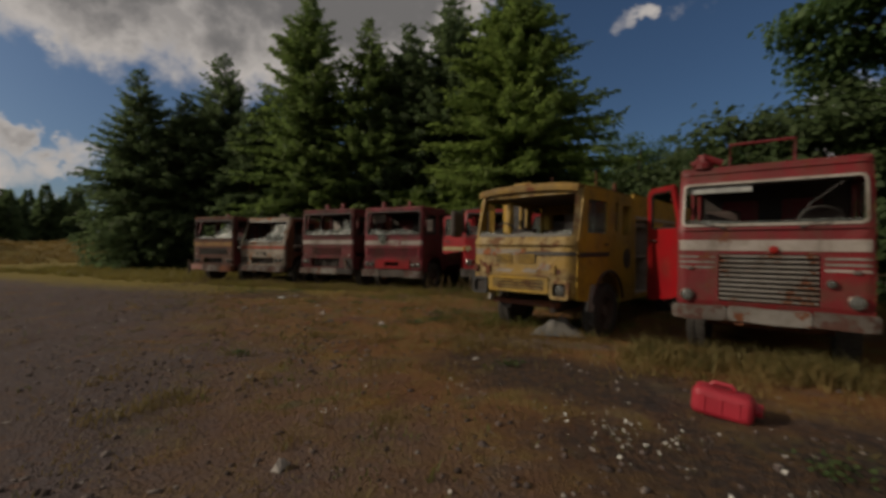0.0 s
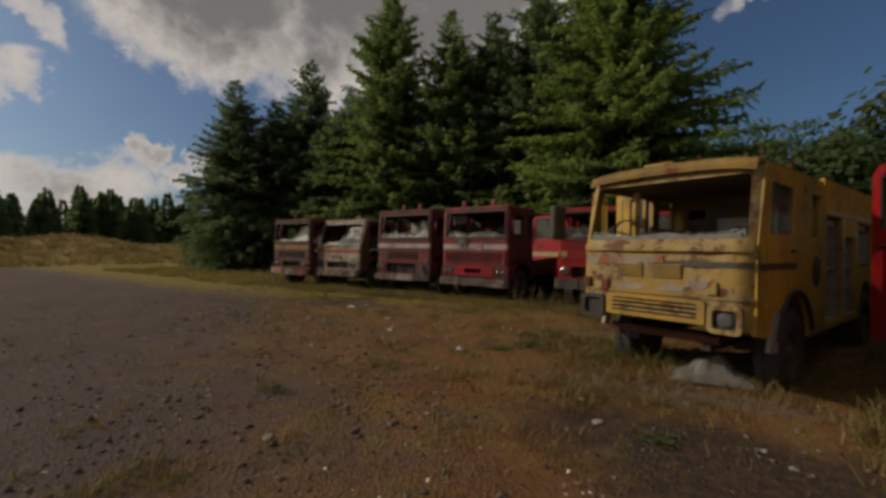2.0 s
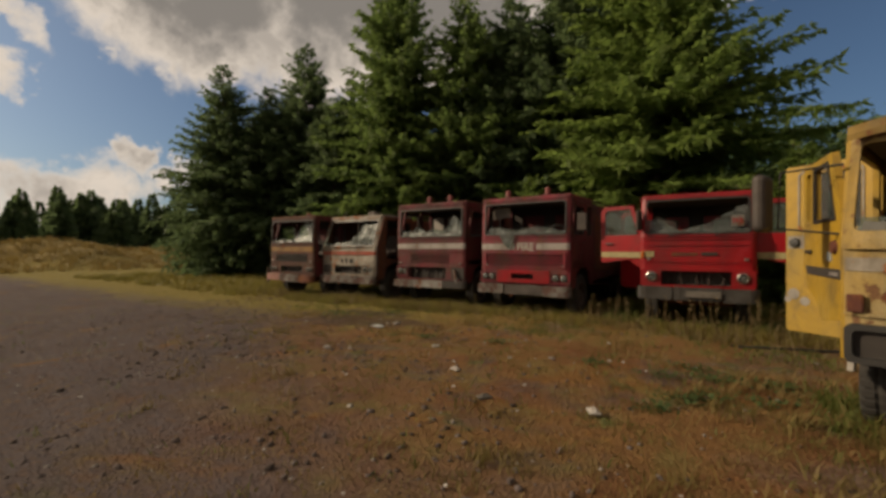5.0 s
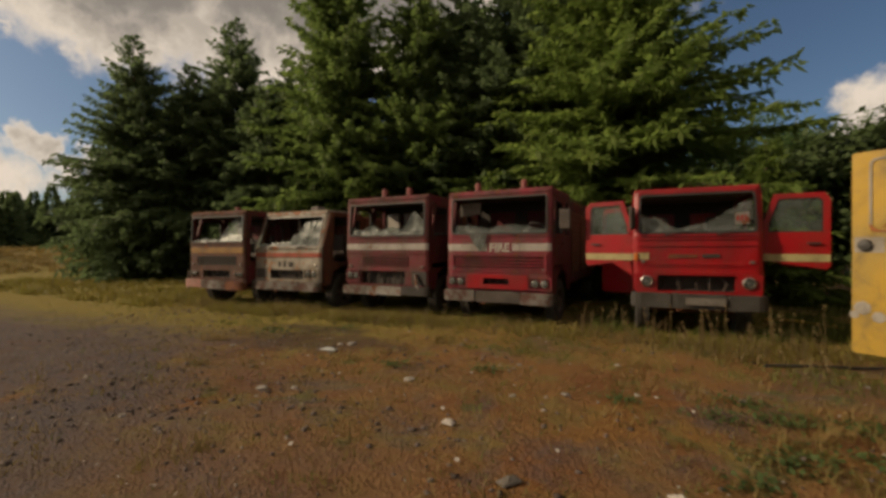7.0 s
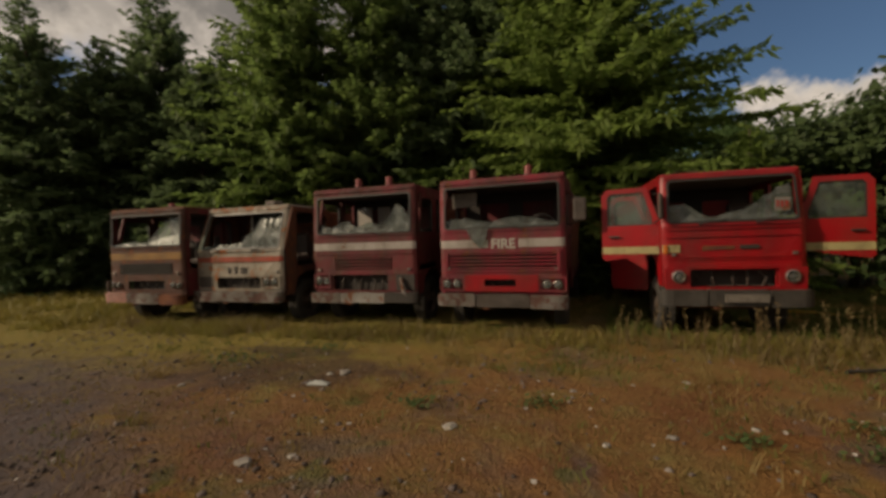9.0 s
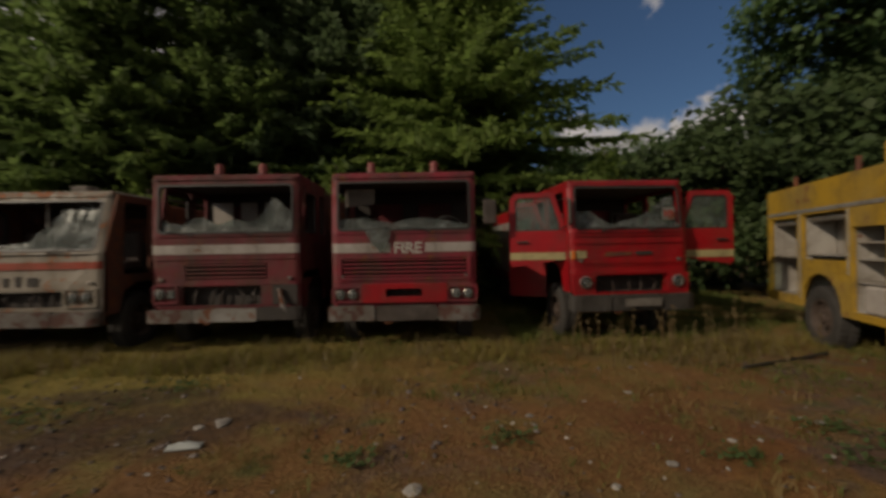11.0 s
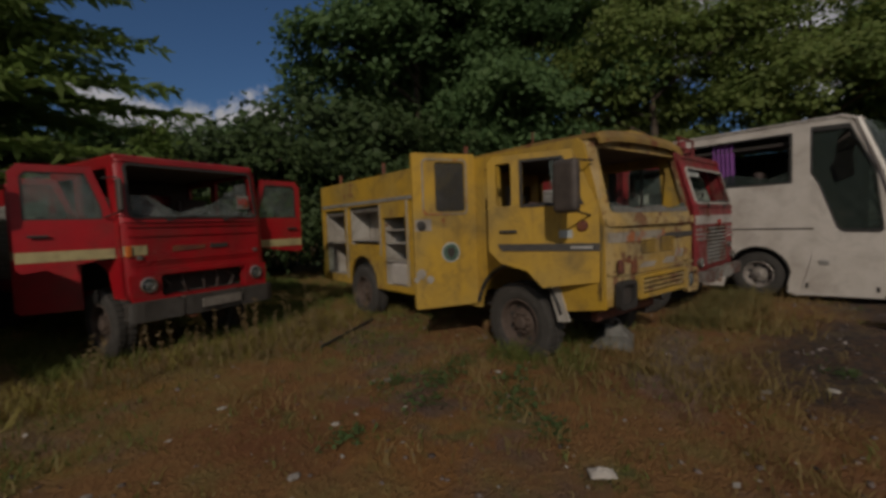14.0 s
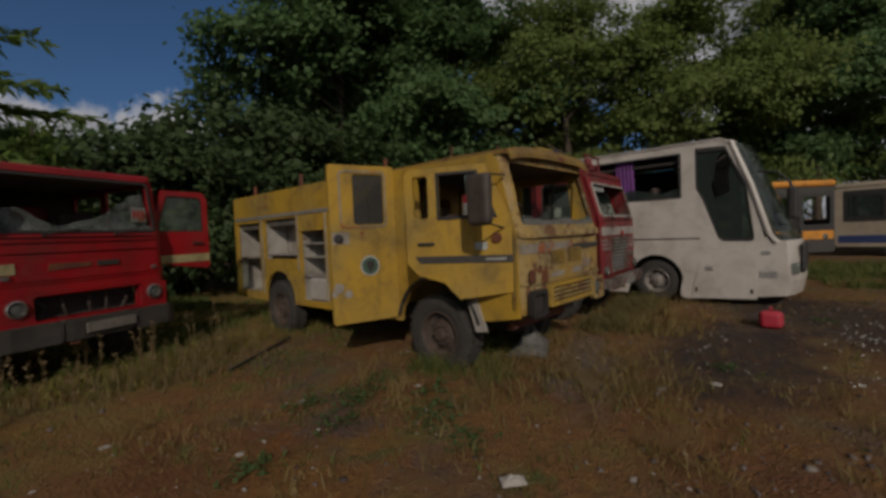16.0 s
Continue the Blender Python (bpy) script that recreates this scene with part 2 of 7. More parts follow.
    col = mix_rgb(t, remap(t, field, 32, 39), col, mix_rgb(t, n1, (0.10, 0.09, 0.03), (0.26, 0.17, 0.055)))

    def stain(cx, cy, rx, ry, turn):
        c, s = math.cos(turn), math.sin(turn)
        dx, dy = math_node(t, "SUBTRACT", x, cx), math_node(t, "SUBTRACT", y, cy)
        u = math_node(t, "DIVIDE", math_node(t, "ADD", math_node(t, "MULTIPLY", dx, c), math_node(t, "MULTIPLY", dy, s)), rx)
        v = math_node(t, "DIVIDE", math_node(t, "SUBTRACT", math_node(t, "MULTIPLY", dy, c), math_node(t, "MULTIPLY", dx, s)), ry)
        d = math_node(t, "SQRT", math_node(t, "ADD", math_node(t, "MULTIPLY", u, u), math_node(t, "MULTIPLY", v, v)))
        d = math_node(t, "ADD", d, math_node(t, "MULTIPLY", math_node(t, "SUBTRACT", n2, 0.5), 1.6))
        return math_node(t, "MULTIPLY", remap(t, d, 0.5, 1.3, 1, 0), remap(t, n3, 0.3, 0.6, 0.45, 1.0))

    for cx, cy, rx, ry, turn in ((-6.7, 13.35, 1.6, 0.75, 0.15), (-7.3, 14.2, 1.2, 0.35, 0.0)):
        col = mix_rgb(t, math_node(t, "MULTIPLY", stain(cx, cy, rx, ry, turn), 0.75), col, (0.045, 0.036, 0.030))
    for cx, cy, rx, ry, turn in ((2.4, 8.95, 2.0, 0.95, -0.25), (4.9, 7.2, 2.6, 1.5, 0.1)):
        col = mix_rgb(t, math_node(t, "MULTIPLY", stain(cx, cy, rx, ry, turn), 0.95), col, mix_rgb(t, grit, (0.018, 0.016, 0.016), (0.062, 0.052, 0.050)))
    for cx, cy, rx, ry, turn in ((1.1, 10.55, 1.1, 0.42, 0.1), (2.3, 10.7, 0.8, 0.3, 0.0)):
        col = mix_rgb(t, math_node(t, "MULTIPLY", stain(cx, cy, rx, ry, turn), 0.6), col, mix_rgb(t, n3, (0.075, 0.062, 0.055), (0.26, 0.22, 0.20)))
    link(t, col, b.inputs["Base Color"])
    b.inputs["Roughness"].default_value = 0.95
    b.inputs["Specular IOR Level"].default_value = 0.15
    h = math_node(t, "ADD", math_node(t, "MULTIPLY", grit, 0.5), math_node(t, "MULTIPLY", n3, 1.0))
    h = math_node(t, "ADD", h, math_node(t, "MULTIPLY", pebble, 0.45))
    clod = noise_tex(t, co, 4.5, 6, 0.7)
    bump(t, b, math_node(t, "ADD", h, math_node(t, "MULTIPLY", clod, 2.6)), 0.9, 0.042)
    return m


M_ground = ground_material()
M_yellow = paint("yellow_paint", (0.40, 0.240, 0.022), (0.31, 0.205, 0.045), 0.34, 0.5, (0.13, 0.045, 0.015))
M_yellow_worn = paint("worn_yellow_paint", (0.30, 0.19, 0.042), (0.30, 0.235, 0.12), 0.62, 0.55, (0.105, 0.052, 0.024))
M_yellow_roof = paint("stained_yellow_roof_paint", (0.27, 0.165, 0.03), (0.14, 0.09, 0.03), 0.5, 0.7)
M_red = paint("bright_red_paint", (0.285, 0.006, 0.010), (0.17, 0.007, 0.011), 0.16, 0.36, chips=0.8, streak=False)
M_red_r = paint("weathered_red_paint", (0.185, 0.009, 0.014), (0.110, 0.016, 0.018), 0.40, 0.45)
M_red_d = paint("faded_crimson_paint", (0.20, 0.014, 0.028), (0.075, 0.018, 0.024), 0.50, 0.55)
M_maroon = paint("rusted_maroon_paint", (0.125, 0.014, 0.019), (0.052, 0.017, 0.018), 0.52, 0.65, (0.075, 0.026, 0.018))
M_bumper_mix = paint("chipped_grey_and_rust_bumper", (0.145, 0.13, 0.118), (0.060, 0.046, 0.040), 0.68, 0.6, (0.055, 0.026, 0.020))
M_brown = paint("burnt_brown_paint", (0.080, 0.030, 0.020), (0.055, 0.022, 0.016), 0.55, 0.7)
M_rust = paint("rusted_steel", (0.11, 0.035, 0.022), (0.075, 0.028, 0.02), 0.75, 0.85)
M_cream = paint("dirty_white_paint", (0.28, 0.245, 0.20), (0.17, 0.145, 0.11), 0.58, 0.5, (0.20, 0.07, 0.025))
M_bus_cream = paint("faded_cream_bus_paint", (0.36, 0.30, 0.22), (0.28, 0.23, 0.17), 0.16, 0.5, streak=False)
M_white = paint("coach_white_paint", (0.50, 0.455, 0.41), (0.42, 0.375, 0.33), 0.05, 0.35, streak=False)
M_stripe = paint("white_band_paint", (0.36, 0.33, 0.30), (0.26, 0.23, 0.21), 0.36, 0.5)
M_band = paint("reflective_yellow_band", (0.36, 0.31, 0.15), (0.27, 0.22, 0.12), 0.15, 0.4)
M_redband = paint("red_band_paint", (0.30, 0.04, 0.02), (0.22, 0.06, 0.03), 0.45, 0.6)
M_black = plain("black_plastic", (0.022, 0.021, 0.020), 0.55)
M_stripk = plain("black_strip", (0.045, 0.04, 0.036), 0.6)
M_rubber = plain("perished_rubber", (0.036, 0.033, 0.030), 0.85, 0, 0.4, 12, 0.5)
M_rim = plain("dark_rusty_rim", (0.075, 0.050, 0.038), 0.8)
M_coach_rim = plain("grey_steel_rim", (0.33, 0.29, 0.26), 0.55, 0.3, 0.5, 14)
M_bumper = plain("dull_grey_bumper_steel", (0.070, 0.055, 0.048), 0.65, 0.25, 0.5, 6)
M_bumper_w = paint("peeling_white_bumper_paint", (0.225, 0.212, 0.196), (0.15, 0.138, 0.125), 0.58, 0.55)
M_chrome = plain("pitted_chrome", (0.55, 0.53, 0.50), 0.28, 0.9, 0.4, 14)
M_alu = plain("dull_aluminium", (0.48, 0.46, 0.43), 0.5, 0.6, 0.35, 7)
M_locker = paint("grey_locker_paint", (0.36, 0.335, 0.30), (0.26, 0.23, 0.195), 0.28, 0.6)
M_dark = plain("dark_trim", (0.030, 0.024, 0.021), 0.8)
M_seat = plain("torn_seat_vinyl", (0.050, 0.030, 0.026), 0.7)
M_hide = plain("faded_headlining", (0.16, 0.14, 0.12), 0.9)
M_dull = plain("dull_rusty_reflector", (0.30, 0.27, 0.24), 0.35, 0.7, 0.5, 20)
M_glass = glass("dirty_glass", clear=0.9)
M_tint = glass("tinted_coach_glass", (0.035, 0.045, 0.040), 0.62, 0.06)
# dark glass that only serves to darken the crew door's window hole
M_hole_glass = glass("dark_hole_glass", (0.030, 0.027, 0.024), 0.45, 0.65)
M_craze = crazed("shattered_glass")
M_lens = glass("headlamp_glass", (0.15, 0.155, 0.15), 0.6, 0.12)
M_amber = plain("amber_lens", (0.50, 0.13, 0.02), 0.25, 0, 0.2)
M_redlens = plain("red_lens", (0.30, 0.012, 0.008), 0.3, 0, 0.2)
M_beacon = plain("faded_red_beacon_plastic", (0.26, 0.05, 0.045), 0.5)
M_paper = plain("weathered_paper", (0.37, 0.335, 0.30), 0.8, 0, 0.15)
M_plastic_red = plain("red_plastic", (0.42, 0.020, 0.040), 0.5, 0, 0.25, 5)
M_purple = plain("purple_curtain", (0.16, 0.045, 0.22), 0.9, 0, 0.3, 4)
M_orange = paint("orange_coach_paint", (0.60, 0.24, 0.02), (0.50, 0.22, 0.04), 0.1, 0.5)
M_blue = plain("blue_band", (0.03, 0.05, 0.16), 0.5)
M_green = plain("green_shield_paint", (0.05, 0.10, 0.07), 0.6)
M_pale = plain("pale_sticker", (0.42, 0.44, 0.42), 0.6)
M_stone = plain("limestone", (0.30, 0.27, 0.24), 0.95, 0, 0.45, 15, 0.5)
M_scrap = plain("crumpled_grey_sheet", (0.17, 0.165, 0.15), 0.6, 0.1, 0.4, 6)
M_bark = plain("grey_brown_bark", (0.09, 0.065, 0.048), 0.95, 0, 0.5, 8, 0.8)
M_spruce = leafy("dark_spruce_needles", (0.092, 0.140, 0.066), (0.112, 0.164, 0.070), (0.140, 0.190, 0.080), 0.58)
M_larch = leafy("light_green_needles", (0.138, 0.208, 0.046), (0.156, 0.226, 0.052), (0.182, 0.240, 0.066), 0.64)
M_mid = leafy("mid_green_needles", (0.120, 0.186, 0.052), (0.140, 0.206, 0.056), (0.165, 0.224, 0.066), 0.6)
M_leaf = leafy("sycamore_leaves", (0.080, 0.142, 0.052), (0.102, 0.170, 0.058), (0.135, 0.205, 0.072), 0.52)
M_hedge = leafy("dark_shrub_leaves", (0.038, 0.066, 0.022), (0.050, 0.080, 0.026), (0.075, 0.105, 0.036), 0.4)
M_leaf2 = leafy("light_ash_leaves", (0.135, 0.200, 0.046), (0.165, 0.215, 0.054), (0.205, 0.230, 0.072), 0.56)
M_grass = leafy("mixed_grass", (0.130, 0.115, 0.031), (0.205, 0.138, 0.048), (0.285, 0.196, 0.084), 0.35)
M_green_grass = leafy("green_weeds", (0.075, 0.105, 0.022), (0.100, 0.125, 0.028), (0.165, 0.160, 0.042), 0.35)
M_dry = leafy("dry_stalks", (0.16, 0.11, 0.05), (0.13, 0.10, 0.04), (0.22, 0.16, 0.085), 0.25)
M_row_grass = leafy("yellow_green_grass", (0.160, 0.155, 0.030), (0.215, 0.180, 0.042), (0.290, 0.225, 0.075), 0.4)
M_clover = leafy("creeping_weed_leaves", (0.042, 0.078, 0.024), (0.058, 0.092, 0.028), (0.085, 0.108, 0.036), 0.3)
M_straw = leafy("bleached_field_grass", (0.22, 0.16, 0.05), (0.27, 0.19, 0.06), (0.33, 0.24, 0.09), 0.35)
M_weed_mix = leafy("mixed_verge_weeds", (0.080, 0.088, 0.024), (0.125, 0.105, 0.034), (0.19, 0.145, 0.06), 0.3)
M_petal = plain("daisy_petals", (0.62, 0.61, 0.56), 0.7, 0, 0.1)


# ---- mesh helpers ----
def thing(name, m, label, category, group="", kind=""):
    ob = new(name)
    ob.empty_display_size = 0.2
    ob.matrix_world = m
    return tagged(ob, label, category, group, kind)


def part(name, bm, mat, parent, label=""):
    bmesh.ops.recalc_face_normals(bm, faces=bm.faces[:])
    me = bpy.data.meshes.new(name)
    bm.to_mesh(me)
    bm.free()
    me.materials.append(mat)
    ob = new(name, me)
    ob.parent = parent
    if label:
        tagged(ob, label)
    return ob


def box(x0, x1, y0, y1, z0, z1, bevel=0.0, bm=None, seg=2):
    out = bmesh.new() if bm is None else bm
    made = bmesh.ops.create_cube(out, size=1, matrix=Matrix.Translation(((x0 + x1) / 2, (y0 + y1) / 2, (z0 + z1) / 2)) @ Matrix.Diagonal((x1 - x0, y1 - y0, z1 - z0, 1)))
    if bevel:
        edges = {e for v in made["verts"] for e in v.link_edges}
        bmesh.ops.bevel(out, geom=list(edges), offset=bevel, segments=seg, affect="EDGES", profile=0.5)
    return out


def rr(a0, a1, b0, b1, r=0.05, n=3):
    """A rounded rectangle as a loop of points."""
    pts = []
    for ca, cb, start in ((a1 - r, b0 + r, -90), (a1 - r, b1 - r, 0), (a0 + r, b1 - r, 90), (a0 + r, b0 + r, 180)):
        for k in range(n + 1):
            w = radians(start + 90 * k / n)
            pts.append((ca + r * math.cos(w), cb + r * math.sin(w)))
    return pts


def panel(outline, holes=(), th=0.04, plane="xz", at=0.0, bm=None, warp=None, cuts=()):
    """A sheet of that thickness with openings cut through it."""
    tmp = bmesh.new()
    for loop in (outline, *holes):
        vs = [tmp.verts.new((a, b, 0)) for a, b in loop]
        for i in range(len(vs)):
            tmp.edges.new((vs[i], vs[(i + 1) % len(vs)]))
    bmesh.ops.triangle_fill(tmp, use_beauty=True, use_dissolve=False, edges=tmp.edges[:], normal=(0, 0, 1))
    for c in cuts:
        bmesh.ops.bisect_plane(tmp, geom=tmp.verts[:] + tmp.edges[:] + tmp.faces[:], plane_co=(c, 0, 0), plane_no=(1, 0, 0))
    made = bmesh.ops.extrude_face_region(tmp, geom=tmp.faces[:])
    for v in made["geom"]:
        if isinstance(v, bmesh.types.BMVert):
            v.co.z = th
    for v in tmp.verts:
        a, b, c = v.co
        v.co = {"xz": (a, at + c, b), "yz": (at + c, a, b), "xy": (a, b, at + c)}[plane]
        if warp:
            v.co = warp(v.co)
    if bm is None:
        return tmp
    return merge(bm, tmp)


def merge(bm, other):
    me = bpy.data.meshes.new("tmp")
    other.to_mesh(me)
    other.free()
    bm.from_mesh(me)
    bpy.data.meshes.remove(me)
    return bm


def tube(pts, r, n=8, bm=None, taper=None):
    out = bmesh.new() if bm is None else bm
    pts = [Vector(p) for p in pts]
    rings = []
    for i, p in enumerate(pts):
        d = (pts[min(i + 1, len(pts) - 1)] - pts[max(i - 1, 0)]).normalized()
        a = d.orthogonal().normalized() if abs(d.z) > 0.9 else d.cross(Vector((0, 0, 1))).normalized()
        b = d.cross(a)
        rad = r if taper is None else r + (taper - r) * i / (len(pts) - 1)
        rings.append([out.verts.new(p + rad * (math.cos(2 * math.pi * k / n) * a + math.sin(2 * math.pi * k / n) * b)) for k in range(n)])
    for s, e in zip(rings, rings[1:]):
        for k in range(n):
            out.faces.new((s[k], s[(k + 1) % n], e[(k + 1) % n], e[k]))
    out.faces.new(rings[0][::-1])
    out.faces.new(rings[-1])
    return out


def lathe(profile, centre, axis="x", n=24, bm=None, closed=False):
    """Turns (radius, offset) pairs about an axis through centre."""
    out = bmesh.new() if bm is None else bm
    rings = []
    for r, o in profile:
        ring = []
        for k in range(n):
            c, s = r * math.cos(2 * math.pi * k / n), r * math.sin(2 * math.pi * k / n)
            off = {"x": (o, c, s), "y": (c, o, s), "z": (c, s, o)}[axis]
            ring.append(out.verts.new(Vector(centre) + Vector(off)))
        rings.append(ring)
    for s, e in zip(rings, rings[1:]):
        for k in range(n):
            out.faces.new((s[k], s[(k + 1) % n], e[(k + 1) % n], e[k]))
    if closed:
        for k in range(n):
            out.faces.new((rings[-1][k], rings[-1][(k + 1) % n], rings[0][(k + 1) % n], rings[0][k]))
    else:
        out.faces.new(rings[0])
        out.faces.new(rings[-1])
    return out


def wheel(parent, x, y, z, r=0.48, w=0.26, side=-1, rim_mat=None):
    """A flat, perished lorry tyre on a dished steel rim; side: which way the dish faces."""
    s = side
    rim_mat = rim_mat or M_rim
    tyre = lathe([(r * 0.57, -s * w * 0.42), (r * 0.8, -s * w * 0.5), (r * 0.95, -s * w * 0.46), (r, -s * w * 0.34), (r, -s * w * 0.1), (r * 0.985, 0), (r, s * w * 0.1), (r, s * w * 0.34), (r * 0.95, s * w * 0.46), (r * 0.90, s * w * 0.50), (r * 0.88, s * w * 0.485), (r * 0.76, s * w * 0.52), (r * 0.66, s * w * 0.50), (r * 0.57, s * w * 0.42)], (x, y, z), n=36, closed=True)
    for v in tyre.verts:
        if v.co.z < z - r * 0.86:
            v.co.z = z - r * 0.86 + (v.co.z - z + r * 0.86) * 0.2
            v.co.x += (v.co.x - x) * 0.15
    t = part("tyre", tyre, M_rubber, parent)
    tread = bmesh.new()
    for k in range(36):
        a = 2 * math.pi * k / 36
        if math.sin(a) < -0.8:
            continue
        for o in (-0.26, 0.26):
            bmesh.ops.create_cube(tread, size=1, matrix=Matrix.Translation((x + o * w, y + r * math.cos(a), z + r * math.sin(a))) @ Matrix.Rotation(a, 4, "X") @ Matrix.Diagonal((w * 0.34, 0.022, r * 0.10, 1)))
    tagged(part("tread", tread, M_rubber, t), kind="stuff")
    rim = lathe([(0.02, -s * w * 0.30), (r * 0.59, -s * w * 0.30), (r * 0.60, s * w * 0.44), (r * 0.57, s * w * 0.47), (r * 0.54, s * w * 0.40), (r * 0.51, s * w * 0.12), (r * 0.42, s * w * 0.04), (r * 0.32, s * w * 0.10), (r * 0.29, s * w * 0.20), (r * 0.18, s * w * 0.22), (r * 0.17, s * w * 0.40), (r * 0.13, s * w * 0.46), (0.02, s * w * 0.47)], (x, y, z), n=28)
    rim_ob = part("rim", rim, rim_mat, t)
    for k in range(10):
        a = 2 * math.pi * k / 10
        part("nut", lathe([(0.020, 0), (0.020, s * 0.03), (0.012, s * 0.05)], (x + s * w * 0.19, y + r * 0.235 * math.cos(a), z + r * 0.235 * math.sin(a)), n=6), rim_mat, rim_ob)
    # black discs on the solid rim, coloured like the shade of hand holes
    for k in range(8):
        a = 2 * math.pi * (k + 0.5) / 8
        part("dark_hole_disc", lathe([(0.032, 0), (0.028, s * 0.004)], (x + s * w * 0.075, y + r * 0.415 * math.cos(a), z + r * 0.415 * math.sin(a)), n=10), M_black, rim_ob)


def headlight(parent, x, z, r=0.09, y=-0.02, square=None):
    if square:
        h = part("headlight", box(x - square, x + square, y - 0.02, y + 0.05, z - r, z + r, 0.015), M_bumper, parent)
        part("lens", box(x - square * 0.86, x + square * 0.86, y - 0.032, y - 0.022, z - r * 0.84, z + r * 0.84, 0.004), M_lens, h)
    else:
        h = part("headlight", lathe([(r, 0.05), (r, -0.02), (r * 0.86, -0.028), (r * 0.5, 0.03), (0.01, 0.05)], (x, y, z), "y"), M_dull, parent)
        part("lens", lathe([(r * 0.85, -0.012), (r * 0.7, -0.028), (r * 0.4, -0.038), (0.01, -0.042)], (x, y, z), "y"), M_lens, h)


def beacon(parent, x, y, z, h=0.2, r=0.07):
    b = part("beacon", lathe([(r * 1.2, 0), (r * 1.2, 0.03), (r, 0.035), (r * 0.95, h * 0.8), (r * 0.7, h * 0.96), (0.01, h)], (x, y, z), "z", 14), M_beacon, parent, "sun-faded red beacon")
    part("beacon_base", lathe([(r * 1.4, -0.03), (r * 1.4, 0.02)], (x, y, z), "z", 14), M_black, b)


def seat(parent, x, y, z, mat=None):
    s = part("seat", box(x - 0.24, x + 0.24, y - 0.2, y + 0.25, z, z + 0.16, 0.05), mat or M_seat, parent)
    part("backrest", box(x - 0.23, x + 0.23, y + 0.18, y + 0.32, z + 0.12, z + 0.68, 0.05), mat or M_seat, s)


def steering_wheel(parent, x, y, z):
    ring = bmesh.new()
    pts = [(x + 0.23 * math.cos(a), y - 0.12 * math.sin(a), z + 0.2 * math.sin(a)) for a in (2 * math.pi * k / 18 for k in range(18))]
    tube(pts + pts[:1], 0.016, 6, ring)
    tube([(x, y, z), (x, y - 0.16, z - 0.35)], 0.03, 8, ring)
    for a in (0.3, 2.8, 4.7):
        tube([(x, y, z), (x + 0.22 * math.cos(a), y - 0.11 * math.sin(a), z + 0.19 * math.sin(a))], 0.012, 5, ring)
    part("steering_wheel", ring, M_black, parent)


def shards(parent, x0, x1, z0, heights, y, lean, seed, name="broken_windscreen"):
    """What is left of a windscreen: a sagging, crazed sheet with a torn upper edge."""
    rng = random.Random(seed)
    bm = bmesh.new()
    n = 26
    rows = []
    for k in range(n + 1):
        f = k / n
        i = f * (len(heights) - 1)
        a = int(min(i, len(heights) - 2))
        h = heights[a] + (heights[a + 1] - heights[a]) * (i - a)
        h = max(0.01, h * rng.uniform(0.90, 1.06))
        col = []
        for j in range(4):
            zz = z0 + h * j / 3
            yy = y + lean * (zz - z0) + 0.10 * math.sin(j * 0.8) * h + rng.uniform(-0.004, 0.004)
            col.append(bm.verts.new((x0 + (x1 - x0) * f + rng.uniform(-0.012, 0.012) * (0 < k < n), yy, zz)))
        rows.append(col)
    for a, b in zip(rows, rows[1:]):
        for j in range(3):
            bm.faces.new((a[j], b[j], b[j + 1], a[j + 1]))
    made = bmesh.ops.extrude_face_region(bm, geom=bm.faces[:])
    for v in made["geom"]:
        if isinstance(v, bmesh.types.BMVert):
            v.co.y += 0.006
    return part(name, bm, M_craze, parent, "crazed and torn windscreen glass")


def hinge(x, y, degrees):
    """Turns a part about an upright axis."""
    return Matrix.Translation((x, y, 0)) @ Matrix.Rotation(radians(degrees), 4, "Z") @ Matrix.Translation((-x, -y, 0))


